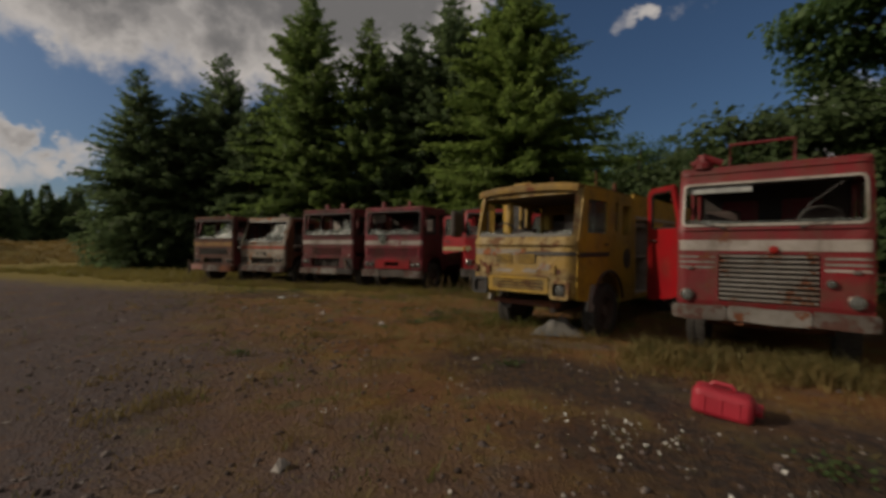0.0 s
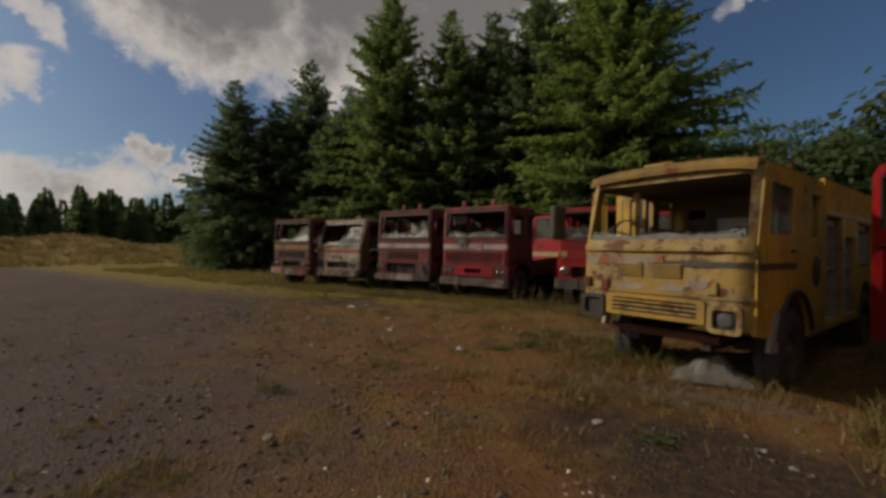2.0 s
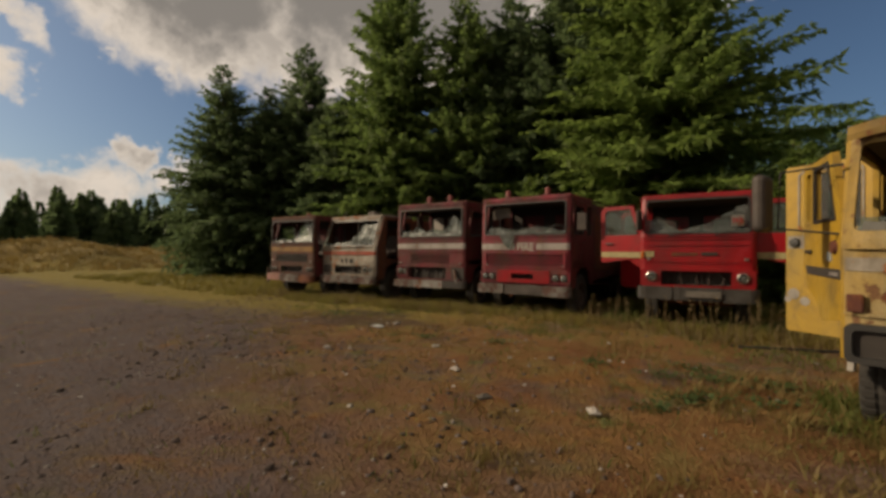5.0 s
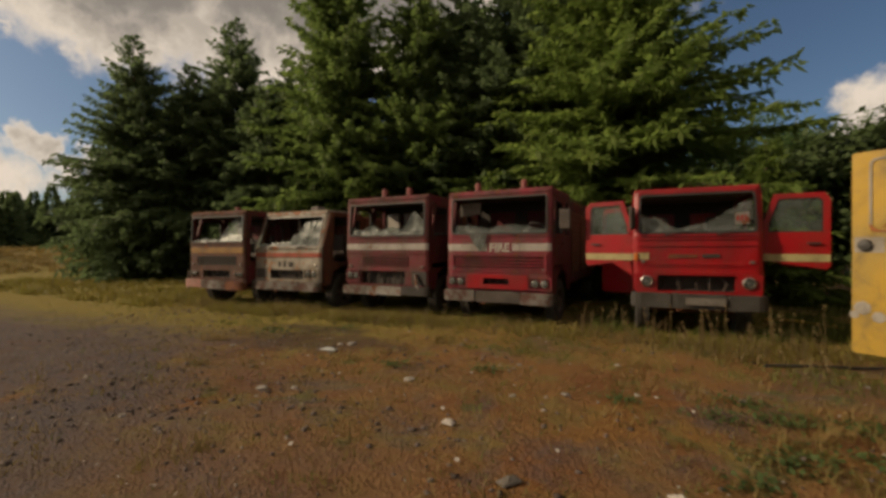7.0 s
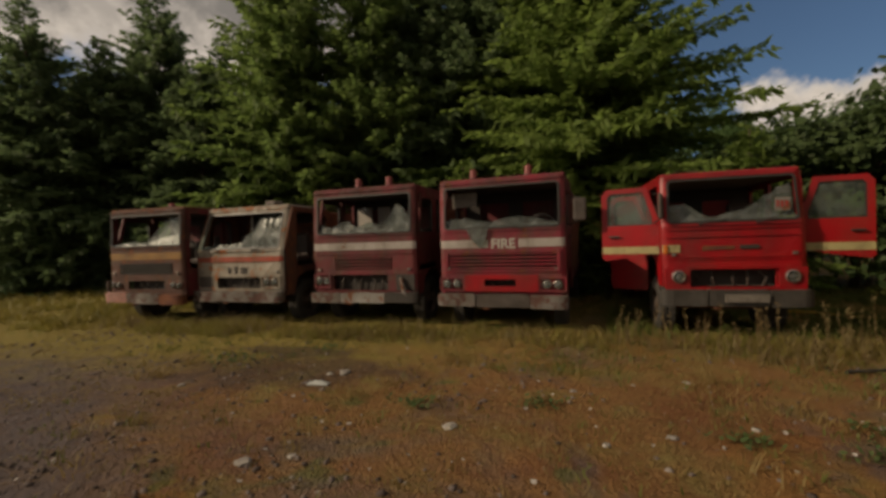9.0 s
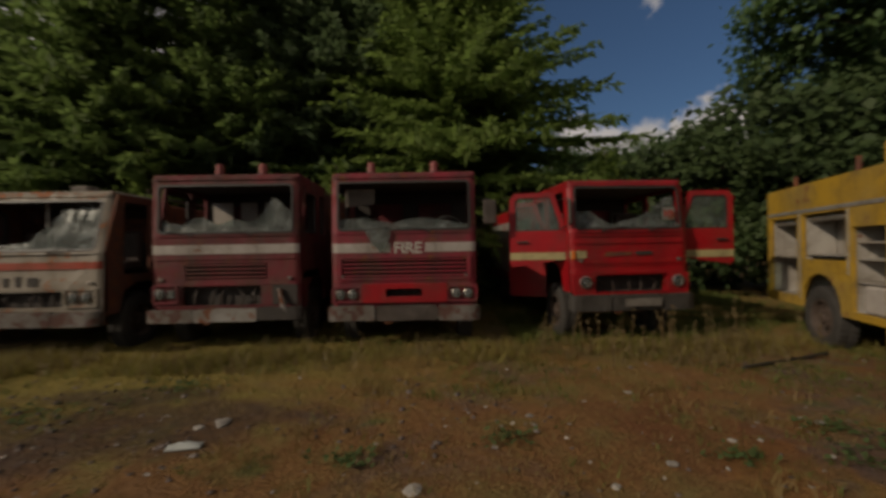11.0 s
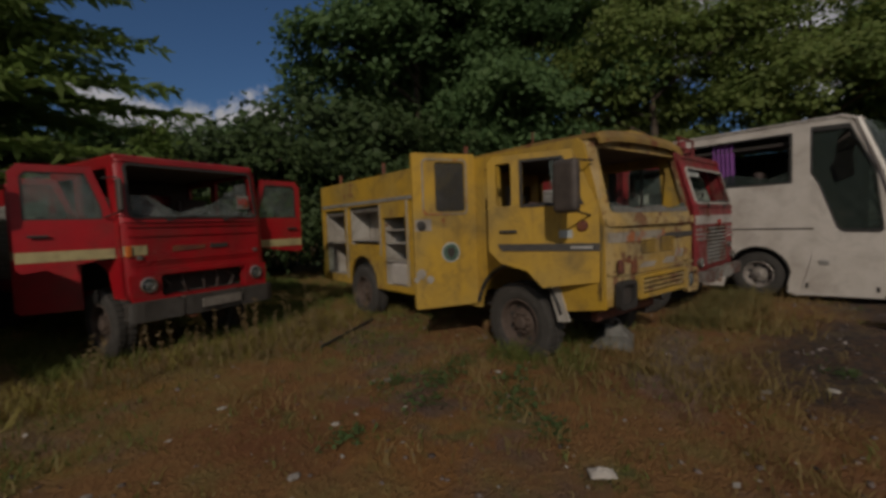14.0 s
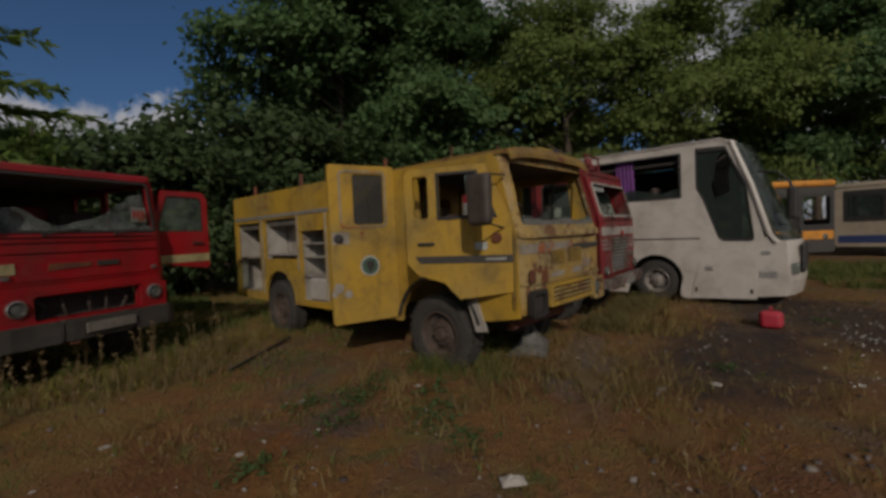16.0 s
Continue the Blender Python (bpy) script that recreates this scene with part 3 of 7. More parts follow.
def cab_door(parent, x, y0, y1, z0, z1, zw, side, angle, mat, cut=0.0, band=None, mirror=False, glazed=None, label=""):
    """A lorry door in the side plane x, hinged at its front edge y0; side -1 or 1 is its outer face; angle opens it outward."""
    out = [(y0, z0 + cut), (y0 + 0.25, z0 + cut * 0.55), (y1 - 0.05, z0), (y1, z0 + 0.05), (y1, z1 - 0.1), (y1 - 0.08, z1), (y0 + 0.18, z1), (y0, zw + 0.05)]
    win = [(y0 + 0.10, zw), (y1 - 0.09, zw), (y1 - 0.09, z1 - 0.14), (y1 - 0.14, z1 - 0.08), (y0 + 0.24, z1 - 0.08), (y0 + 0.10, zw + 0.12)]
    th = 0.045
    a = x if side < 0 else x - th
    d = part("door", panel(out, [win], th, "yz", a), mat, parent, label)
    part("window_rubber", panel([(p, q) for p, q in win], [[((p - (y0 + y1) / 2) * 0.94 + (y0 + y1) / 2, (q - (zw + z1) / 2) * 0.94 + (zw + z1) / 2) for p, q in win]], 0.03, "yz", a + 0.008), M_black, d)
    if glazed:
        part("window_pane", panel(win, (), 0.006, "yz", a + 0.02), glazed, d)
    s = side
    xo = x + s * 0.02
    hd = box(min(xo, xo + s * 0.03), max(xo, xo + s * 0.03), y1 - 0.3, y1 - 0.12, zw - 0.2, zw - 0.17, 0.008)
    part("door_handle", hd, M_black, d)
    if band:
        z_a, z_b, bm_mat = band
        part("band", panel([(y0 + 0.005, z_a), (y1 - 0.005, z_a), (y1 - 0.005, z_b), (y0 + 0.005, z_b)], (), 0.006, "yz", x - 0.006 if side < 0 else x), bm_mat, d)
    inner = x - s * 0.055
    part("door_trim", panel([(y0 + 0.1, zw - 0.5), (y1 - 0.1, zw - 0.5), (y1 - 0.1, zw - 0.06), (y0 + 0.1, zw - 0.06)], (), 0.012, "yz", inner - 0.006), M_dark, d)
    if mirror:
        mz = zw + 0.28
        arm = tube([(x + s * 0.02, y0 + 0.08, mz + 0.22), (x + s * 0.22, y0 - 0.04, mz + 0.22), (x + s * 0.24, y0 - 0.05, mz - 0.2), (x + s * 0.02, y0 + 0.08, mz - 0.26)], 0.012, 6)
        am = part("mirror_arm", arm, M_black, d)
        part("mirror", box(x + s * 0.24 - 0.11, x + s * 0.24 + 0.11, y0 - 0.09, y0 - 0.03, mz - 0.2, mz + 0.2, 0.03), M_bumper, am)
    d.matrix_local = hinge(x, y0, -s * angle)
    return d


def fire_engine(m, label, W=2.3, H=2.82, L=6.4, cab=1.75, zb=0.62, ws=(1.9, 2.68), wx=0.10, lean=0.06, mat=None, roof_mat=None, side_mat=None,
                band=None, grille=None, mouth=None, lamps=(), bumper=(0.47, 0.70), bumper_mat=None, beacons=(), torn=(0.1, 0.15, 0.1), seed=1,
                doors=(0, 0), door_low=None, door_mat=None, rail=False, body_h=None, taper=0.0, crew=False, glaze=(None, None), door_band=None, mirror=(False, False), rubber=None):
    """A forward-control fire engine: local x across, y to the rear, front at y = 0."""
    t = thing("fire_engine", m, label, "fire engine", "derelict fire engines")
    mat = mat or M_red
    roof_mat, side_mat, door_mat = roof_mat or mat, side_mat or mat, door_mat or side_mat or mat
    w = W / 2
    z0, z1 = ws

    def slope(v):
        up = max(0.0, v.z - z0 + 0.08)
        turn = max(0.0, abs(v.x) - w + 0.11)
        low = max(0.0, zb + 0.10 - v.z)
        return Vector((v.x * (1 - taper * up), v.y + lean * up + 3.6 * turn * turn + 2.5 * low * low, v.z))

    edge_cuts = [sg * (w - d) for sg in (-1, 1) for d in (0.11, 0.08, 0.055, 0.03, 0.012)]

    outline = [(-w + 0.05, zb), (w - 0.05, zb), (w, zb + 0.06), (w, z0 - 0.08), (w, z0), (w, H - 0.09), (w - 0.07, H), (-w + 0.07, H), (-w, H - 0.09), (-w, z0), (-w, z0 - 0.08), (-w, zb + 0.06)]
    holes = [rr(-w + wx, w - wx, z0, z1, 0.06)]
    if grille:
        holes.append(rr(grille[0], grille[1], grille[2], grille[3], 0.015, 1))
    if mouth:
        holes.append(rr(mouth[0], mouth[1], mouth[2], mouth[3], 0.02, 1))
    front = part("front_panel", panel(outline, holes, 0.05, "xz", 0.0, warp=slope, cuts=edge_cuts), mat, t)
    rub = panel(rr(-w + wx - 0.02, w - wx + 0.02, z0 - 0.02, z1 + 0.02, 0.07), [rr(-w + wx + 0.012, w - wx - 0.012, z0 + 0.012, z1 - 0.012, 0.05)], 0.02, "xz", -0.012, warp=slope)
    part("windscreen_rubber", rub, rubber or M_black, front)
    if grille:
        x0, x1, g0, g1, n, gm = grille
        part("grille_backing", panel([(x0 - 0.05, g0 - 0.04), (x1 + 0.05, g0 - 0.04), (x1 + 0.05, g1 + 0.04), (x0 - 0.05, g1 + 0.04)], (), 0.02, "xz", 0.12), M_dark, front)
        for k in range(n):
            z = g0 + (g1 - g0) * (k + 0.5) / n
            hh = (g1 - g0) / n * 0.24
            part("grille_slat", box(x0 + 0.01, x1 - 0.01, -0.015, 0.035, z - hh, z + hh, 0.006, seg=1), gm, front)
    if mouth:
        part("radiator", box(mouth[0] - 0.03, mouth[1] + 0.03, 0.16, 0.22, mouth[2] - 0.03, mouth[3] + 0.03), M_dark, front)
        rng = random.Random(seed)
        for k in range(5):
            xx = mouth[0] + (mouth[1] - mouth[0]) * (k + 0.5) / 5 + rng.uniform(-0.05, 0.05)
            part("pipe", tube([(xx, 0.1, mouth[2]), (xx + rng.uniform(-0.06, 0.06), 0.07, (mouth[2] + mouth[3]) / 2), (xx + rng.uniform(-0.1, 0.1), 0.12, mouth[3])], 0.018, 6), M_bumper, front)
    if band:
        for x0, x1, b0, b1, bmat in band:
            part("band", panel([(x0, b0), (x1, b0), (x1, b1), (x0, b1)], (), 0.007, "xz", -0.0075, warp=slope, cuts=edge_cuts), bmat, front)
    for lamp in lamps:
        headlight(front, *lamp[:3], **(lamp[3] if len(lamp) > 3 else {}))
    shards(front, -w + wx + 0.01, w - wx - 0.01, z0, torn, 0.02 + lean * 0.1, lean + 0.10, seed)
    # folds, gutter, wipers and small lamps on the front
    for z, hh, proud in ((z0 - 0.055, 0.012, 0.016), (zb + 0.44, 0.008, 0.010), (H - 0.035, 0.016, 0.022)):
        if mouth and mouth[2] - 0.02 < z < mouth[3] + 0.02 or grille and grille[2] - 0.02 < z < grille[3] + 0.02:
            continue
        part("fold", panel([(-w + 0.01, z - hh), (w - 0.01, z - hh), (w - 0.01, z + hh), (-w + 0.01, z + hh)], (), proud + 0.004, "xz", -proud, warp=slope, cuts=edge_cuts), mat, front)
    wrng = random.Random(seed + 90)
    for x in (-w * 0.45, w * 0.35):
        tip = x + wrng.choice((-1, 1)) * wrng.uniform(0.30, 0.42)
        ws_z = z0 + wrng.uniform(0.02, 0.10)
        wp = tube([(x, -0.02, z0 - 0.045), (x + (tip - x) * 0.3, -0.045, z0 - 0.01), (tip, -0.03 + lean * 0.1, ws_z)], 0.008, 5)
        lathe([(0.022, 0.0), (0.016, -0.03)], (x, 0.0, z0 - 0.045), "y", 8, wp)
        part("wiper", wp, M_black, front)
    for x in (-w + 0.16, w - 0.16):
        part("sidelight", box(x - 0.035, x + 0.035, -0.03, 0.0, zb + 0.50, zb + 0.55, 0.008), M_dull, front)
    part("tow_eye", tube([(-0.30, -0.02, bumper[0] - 0.02), (-0.30, -0.13, bumper[0] - 0.03), (-0.22, -0.13, bumper[0] - 0.03), (-0.22, -0.02, bumper[0] - 0.02)], 0.014, 6), M_rust, t)
    # dark sheet added to darken the gap below the front panel
    part("under_front_sheet", panel([(-w + 0.1, zb - 0.16), (w - 0.1, zb - 0.16), (w - 0.05, zb + 0.04), (-w + 0.05, zb + 0.04)], (), 0.02, "xz", 0.10), M_dark, t)
    # sides, each with a door opening
    for k, s in enumerate((-1, 1)):
        a = -w if s < 0 else w - 0.045
        yd0, yd1 = 0.14, 1.12
        dz0, dz1, zw = zb + 0.08, H - 0.12, z0 - 0.02
        shift = lean * (H - z0)
        side_out = [(0.03, zb + 0.02), (0.35, zb + 0.02), (0.45, zb + 0.35), (0.75, zb + 0.48), (1.15, zb + 0.48), (1.45, zb + 0.35), (1.55, zb + 0.02), (cab, zb + 0.02), (cab, H - 0.06), (cab - 0.06, H - 0.01), (0.06 + shift, H - 0.01), (0.04 + shift, H - 0.08), (0.05, z0 - 0.06)]
        hole = [(yd0 + shift, zb + 0.62), (yd1, zb + 0.62), (yd1, dz1), (yd0 + shift + 0.05, dz1), (yd0 + shift, z0)]
        rear = rr(yd1 + 0.14, cab - 0.1, zw, dz1 - 0.05, 0.05)
        part("side_panel", panel(side_out, [hole, rear], 0.045, "yz", a), side_mat, t)
        if doors[k] is not None:
            cab_door(t, s * w, yd0 + 0.01 + shift * 0.5, yd1 - 0.01, door_low if door_low and doors[k] else (zb + 0.50 if not doors[k] else zb + 0.42), dz1 - 0.01, zw, s, doors[k], door_mat, 0.16 if doors[k] else 0.0, door_band, mirror[k], glaze[k])
    # roof, floor, back wall, fittings
    sh = lean * (H - z0)
    roof = box(-w + 0.0, w - 0.0, sh + 0.03, cab + 0.02, H - 0.03, H + 0.045, 0.035, seg=3)
    for v in roof.verts:
        v.co.x *= 1 - taper * (H - z0)
    part("roof", roof, roof_mat, t)
    part("headlining", box(-w + 0.07, w - 0.07, 0.12 + sh, cab - 0.06, H - 0.075, H - 0.05), M_hide, t)
    part("cab_floor", box(-w + 0.06, w - 0.06, 0.1, cab, zb + 0.48, zb + 0.54), M_dark, t)
    part("back_wall", panel([(-w + 0.05, zb), (w - 0.05, zb), (w - 0.05, H - 0.04), (-w + 0.05, H - 0.04)], [rr(-w + 0.35, -0.15, z0 + 0.1, H - 0.3, 0.04), rr(0.15, w - 0.35, z0 + 0.1, H - 0.3, 0.04)], 0.04, "xz", cab - 0.05), M_dark, t)
    dash = box(-w + 0.08, w - 0.08, 0.07, 0.42, z0 - 0.34, z0 - 0.05, 0.05)
    part("dashboard", dash, M_dark, t)
    part("engine_cover", box(-0.42, 0.42, 0.45, cab - 0.1, zb + 0.5, zb + 0.86, 0.08), M_dark, t)
    seat(t, -w + 0.42, 0.95, zb + 0.68)
    seat(t, w - 0.42, 0.95, zb + 0.68)
    steering_wheel(t, w - 0.45, 0.5, z0 + 0.02)
    # bumper in three lengths, slightly out of line
    bmats = bumper_mat if isinstance(bumper_mat, tuple) else (bumper_mat or M_bumper,) * 3
    rng = random.Random(seed + 5)
    for (x0, x1), bmat in zip(((-w - 0.04, -w * 0.4), (-w * 0.4 + 0.01, w * 0.45), (w * 0.45 + 0.01, w + 0.04)), bmats):
        if bmat is None:
            continue
        dy, dz = rng.uniform(-0.02, 0.02), rng.uniform(-0.015, 0.015)
        sec = panel(rr(x0, x1, bumper[0] + dz, bumper[1] + dz, 0.035), (), 0.11, "xz", -0.135 + dy, cuts=[x0 + (x1 - x0) * k / 8 for k in range(1, 8)])
        for v in sec.verts:
            dent = noise.noise((v.co.x * 2.3 + seed, v.co.z * 3, seed * 1.7))
            v.co.y += 0.035 * dent + 2.0 * max(0.0, abs(v.co.x) - w + 0.12) ** 2
            v.co.z += 0.018 * noise.noise((v.co.x * 1.6, seed * 2.1, 0.3))
        part("bumper_section", sec, bmat, t)
    for x in (-0.42, 0.42):
        part("chassis_rail", box(x - 0.05, x + 0.05, 0.25, L - 0.3, 0.50, 0.70, 0.01), M_rust, t)
    for x, h in beacons:
        beacon(t, x, 0.28 + sh, H + 0.06, h)
    # equipment body
    bh = body_h or H - 0.05
    part("equipment_body", box(-w + 0.01, w - 0.01, cab + 0.05, L, 0.72, bh, 0.05), side_mat, t)
    for s in (-1, 1):
        for y0, y1 in ((cab + 0.2, cab + 1.25), (cab + 1.4, cab + 2.6), (cab + 2.75, L - 0.25)):
            n, zt = 12, bh - 0.3
            prof = []
            for k in range(n):
                za, zc = 0.95 + (zt - 0.95) * k / n, 0.95 + (zt - 0.95) * (k + 1) / n
                prof += [(0.004, za), (0.016, za + 0.02), (0.016, zc - 0.02)]
            prof.append((0.004, zt))
            sh_bm = bmesh.new()
            col = [[sh_bm.verts.new((s * (w + d - 0.008), y, z)) for d, z in prof] for y in (y0, y1)]
            for k in range(len(prof) - 1):
                sh_bm.faces.new((col[0][k], col[1][k], col[1][k + 1], col[0][k + 1]))
            made = bmesh.ops.extrude_face_region(sh_bm, geom=sh_bm.faces[:])
            for v in made["geom"]:
                if isinstance(v, bmesh.types.BMVert):
                    v.co.x -= s * 0.012
            part("locker_shutter", sh_bm, M_alu if side_mat not in (M_rust, M_maroon) else M_rust, t)
    for x in (-w + 0.25, w - 0.25):
        part("roof_rail", tube([(x, cab + 0.2, bh), (x, cab + 0.2, bh + 0.14), (x, L - 0.2, bh + 0.14), (x, L - 0.2, bh)], 0.022, 6), M_bumper, t)
    if rail:
        part("gantry", tube([(-0.42, 0.45, H + 0.03), (-0.42, 0.45, H + 0.36), (0.28, 0.45, H + 0.36), (0.28, 0.45, H + 0.03)], 0.022, 8), mat, t)
        hose = bmesh.new()
        lathe([(0.12, 0), (0.13, 0.08), (0.07, 0.1), (0.06, 0.2)], (-0.72, 0.3, H + 0.03), "z", 12, hose)
        tube([(-0.85, 0.25, H + 0.08), (-0.7, 0.3, H + 0.2), (-0.5, 0.35, H + 0.1)], 0.05, 8, hose)
        part("roof_fitting", hose, mat, t)
    for y in (0.95, L - 1.6):
        part("axle", tube([(-w + 0.2, y, 0.42), (w - 0.2, y, 0.42)], 0.07, 8), M_rust, t)
        for s in (-1, 1):
            wheel(t, s * (w - 0.17), y, 0.43, 0.48, 0.25, side=s)
    return t


# ---- ground ----
def ground_z(x, y):
    z = 0.05 * (noise.noise((x * 0.35, y * 0.35, 3.1)) + 0.5 * noise.noise((x * 1.1, y * 1.1, 7.7)))
    if -12 < x < 7 and 3 < y < 16:
        # clods and worn ruts, fading out towards the edges of the yard
        fade = min(1.0, (x + 12) / 2, (7 - x) / 2, (y - 3) / 1, (16 - y) / 2)
        lump = noise.noise((x * 4.3, y * 4.3, 2.2)) + 0.7 * noise.noise((x * 9.5, y * 9.5, 5.1))
        z += fade * (0.017 * lump * max(0.25, 0.6 + noise.noise((x * 0.8, y * 0.8, 11.0))))
    if -90 < x < -40 and 4 < y < 60:
        # overgrown spoil heaps along the field's edge
        z += 2.3 * max(0.0, noise.noise((x * 0.09 + 4, y * 0.13, 1.0)) + 0.42) * min(1.0, (-40 - x) / 7) * min(1.0, (y - 4) / 5)
    return z


def build_ground():
    xs = sorted(set([-900, -400, -200, -120] + [-80 + 4 * k for k in range(14)] + [-24 + 0.5 * k for k in range(24)] + [round(-12 + 0.09 * k, 3) for k in range(212)] + [7 + 0.5 * k for k in range(1, 18)] + [16 + 4 * k for k in range(8)] + [70, 150, 400, 900]))
    ys = sorted(set([-900, -300, -120, -60, -30, -15, -6] + [0.5 * k for k in range(6)] + [round(3 + 0.09 * k, 3) for k in range(145)] + [16 + 0.5 * k for k in range(17)] + [26 + 4 * k for k in range(14)] + [100, 200, 400, 900]))
    grid = []
    for y in ys:
        row = []
        for x in xs:
            z = ground_z(x, y)
            far = max(0.0, math.hypot(x, y - 12) - 60)
            z *= max(0.0, 1 - far / 60)
            row.append((x, y, z))
        grid.append(row)
    nx = len(xs)
    faces = [(a * nx + i, a * nx + i + 1, (a + 1) * nx + i + 1, (a + 1) * nx + i) for a in range(len(ys) - 1) for i in range(nx - 1)]
    me = bpy.data.meshes.new("ground")
    me.from_pydata([v for row in grid for v in row], [], faces)
    for p in me.polygons:
        p.use_smooth = True
    me.materials.append(M_ground)
    tagged(new("ground", me), "open yard of gravel, dry moss and thin grass", "ground", kind="structure")


build_ground()


# ---- the row of fire engines ----
M_brown_band = paint("dirty_ochre_band", (0.26, 0.13, 0.025), (0.17, 0.085, 0.025), 0.4, 0.6)
M_pink = paint("faded_pink_bumper_paint", (0.36, 0.17, 0.14), (0.26, 0.13, 0.11), 0.35, 0.6)
S = M_stripe
a_truck = fire_engine(pose(-12.55, 15.7, 0, 0, 0, 2), "rusted brown fire engine with gutted cab, in a row on grass", W=2.24, H=2.6, ws=(1.78, 2.48), wx=0.09, lean=0.05, mat=M_brown,
    roof_mat=M_rust, side_mat=M_maroon, grille=(-0.8, 0.8, 1.12, 1.38, 6, M_dark), mouth=(-0.55, 0.55, 0.78, 0.98), lamps=[(-0.98, 0.88, 0.07), (-0.82, 0.88, 0.07), (0.82, 0.88, 0.07), (0.98, 0.88, 0.07)],
    band=[(-1.08, 1.06, 1.46, 1.62, M_brown_band)], bumper_mat=(M_pink, M_bumper_mix, M_rust), torn=(0.05, 0.10, 0.08, 0.62, 0.66), seed=3, beacons=((0.5, 0.1),), doors=(0, None))
b_truck = fire_engine(pose(-10.22, 16.05, 0, 0, 0, 0), "dirty white and red fire engine with raked windscreen", W=2.4, H=2.55, ws=(1.66, 2.43), wx=0.13, lean=0.36, taper=0.06, mat=M_cream,
    side_mat=M_rust, mouth=(-0.6, 0.6, 0.78, 1.02), lamps=[(0.78, 0.92, 0.085), (0.98, 0.92, 0.085)],
    band=[(-1.19, 1.19, 1.36, 1.47, M_redband), (-0.28, -0.2, 1.1, 1.24, M_dark), (-0.1, -0.02, 1.1, 1.26, M_dark), (0.08, 0.24, 1.1, 1.24, M_dark)], bumper=(0.50, 0.72), bumper_mat=M_bumper_mix, torn=(0.06, 0.08, 0.08, 0.12, 0.66, 0.72, 0.74), seed=4, doors=(0, None), glaze=(None, None))
c_truck = fire_engine(pose(-7.33, 16.42, 0), "dark maroon fire engine with white band and broken windscreen", W=2.38, H=2.80, ws=(1.9, 2.66), wx=0.12, lean=0.05, mat=M_maroon, side_mat=M_maroon,
    grille=(-0.66, 0.66, 1.14, 1.40, 4, M_maroon), mouth=(-0.70, 0.56, 0.72, 1.03), lamps=[(-1.04, 0.91, 0.085), (-0.86, 0.91, 0.07, {"square": 0.06})],
    band=[(-1.18, 1.18, 1.55, 1.70, S), (-1.15, 1.15, 1.045, 1.075, M_red_d)], bumper=(0.48, 0.68), bumper_mat=(M_bumper_mix, M_bumper_w, M_dark), beacons=((-0.22, 0.2), (0.5, 0.2)), torn=(0.22, 0.12, 0.26, 0.14, 0.20, 0.16, 0.62, 0.30), seed=5, doors=(0, 0))
d_truck = fire_engine(pose(-4.45, 16.33, 0, 0, 0, -1), "faded crimson fire engine lettered FIRE on its white band", W=2.32, H=2.78, ws=(1.9, 2.66), wx=0.11, lean=0.05, mat=M_red_d, side_mat=M_maroon, door_mat=M_maroon,
    grille=(-1.0, 1.0, 1.12, 1.44, 5, M_red_d), mouth=(-0.3, 0.28, 0.82, 0.95), lamps=[(-1.02, 0.86, 0.08), (-0.83, 0.86, 0.08), (0.83, 0.86, 0.08), (1.02, 0.86, 0.08)],
    band=[(-1.15, -0.22, 1.53, 1.68, S), (0.34, 1.15, 1.53, 1.68, S), (-1.14, 1.14, 1.05, 1.08, M_red)], bumper=(0.45, 0.68), bumper_mat=(M_bumper_mix, M_bumper, M_bumper_mix), beacons=((-0.55, 0.2), (0.5, 0.2)), torn=(0.16, 0.2, 0.10, 0.2, 0.14, 0.06), seed=6, doors=(0, 0), mirror=(False, True))


def front_of(t):
    return [o for o in t.children if o.name.startswith("front_panel")][0]


def lamp_housing(front, x, z, wide, high, mat):
    """A pressed square surround that stands proud round a pair of lamps."""
    part("lamp_surround", panel(rr(x - wide, x + wide, z - high, z + high, 0.03), [rr(x - wide + 0.03, x + wide - 0.03, z - high + 0.025, z + high - 0.025, 0.03)], 0.035, "xz", -0.036), mat, front)


b_front = front_of(b_truck)
lamp_housing(b_front, 0.88, 0.92, 0.25, 0.14, M_cream)
part("empty_lamp_socket", panel(rr(-1.10, -0.72, 0.80, 1.04, 0.04), (), 0.01, "xz", -0.012), M_bumper, b_front)
part("roof_vent", box(0.05, 0.34, 0.85, 1.15, 2.58, 2.76, 0.03), M_hide, b_truck, "dull grey roof ventilator")
part("grab_pole", tube([(-0.12, 0.62, 1.2), (-0.12, 0.60, 2.5)], 0.022, 8), M_paper, b_truck)
c_front = front_of(c_truck)
lamp_housing(c_front, -0.96, 0.91, 0.20, 0.15, M_red_d)
# flat dark plate on the face, painted as the shade of an open well
part("dark_well_plate", box(0.74, 1.14, -0.006, 0.0, 0.72, 1.04, 0.002, seg=1), M_dark, c_front)
# pale panels put the daylight of the rear cab windows into colour
for x0, x1, z in ((-1.0, -0.62, 2.08), (-0.46, -0.14, 2.12), (0.02, 0.2, 2.15)):
    part("bright_window_panel", box(x0, x1, 1.62, 1.66, z, 2.55, 0.01), M_paper, c_truck, "pale panel standing in for a bright rear cab window")
part("hanging_pipe", tube([(0.86, -0.04, 0.98), (0.94, -0.10, 0.70), (1.06, -0.08, 0.52), (1.16, 0.0, 0.50)], 0.035, 8), M_bumper_w, c_truck)
part("crease_strip", box(-1.12, 1.12, -0.016, 0.0, 1.455, 1.475, 0.004, seg=1), M_maroon, c_front)


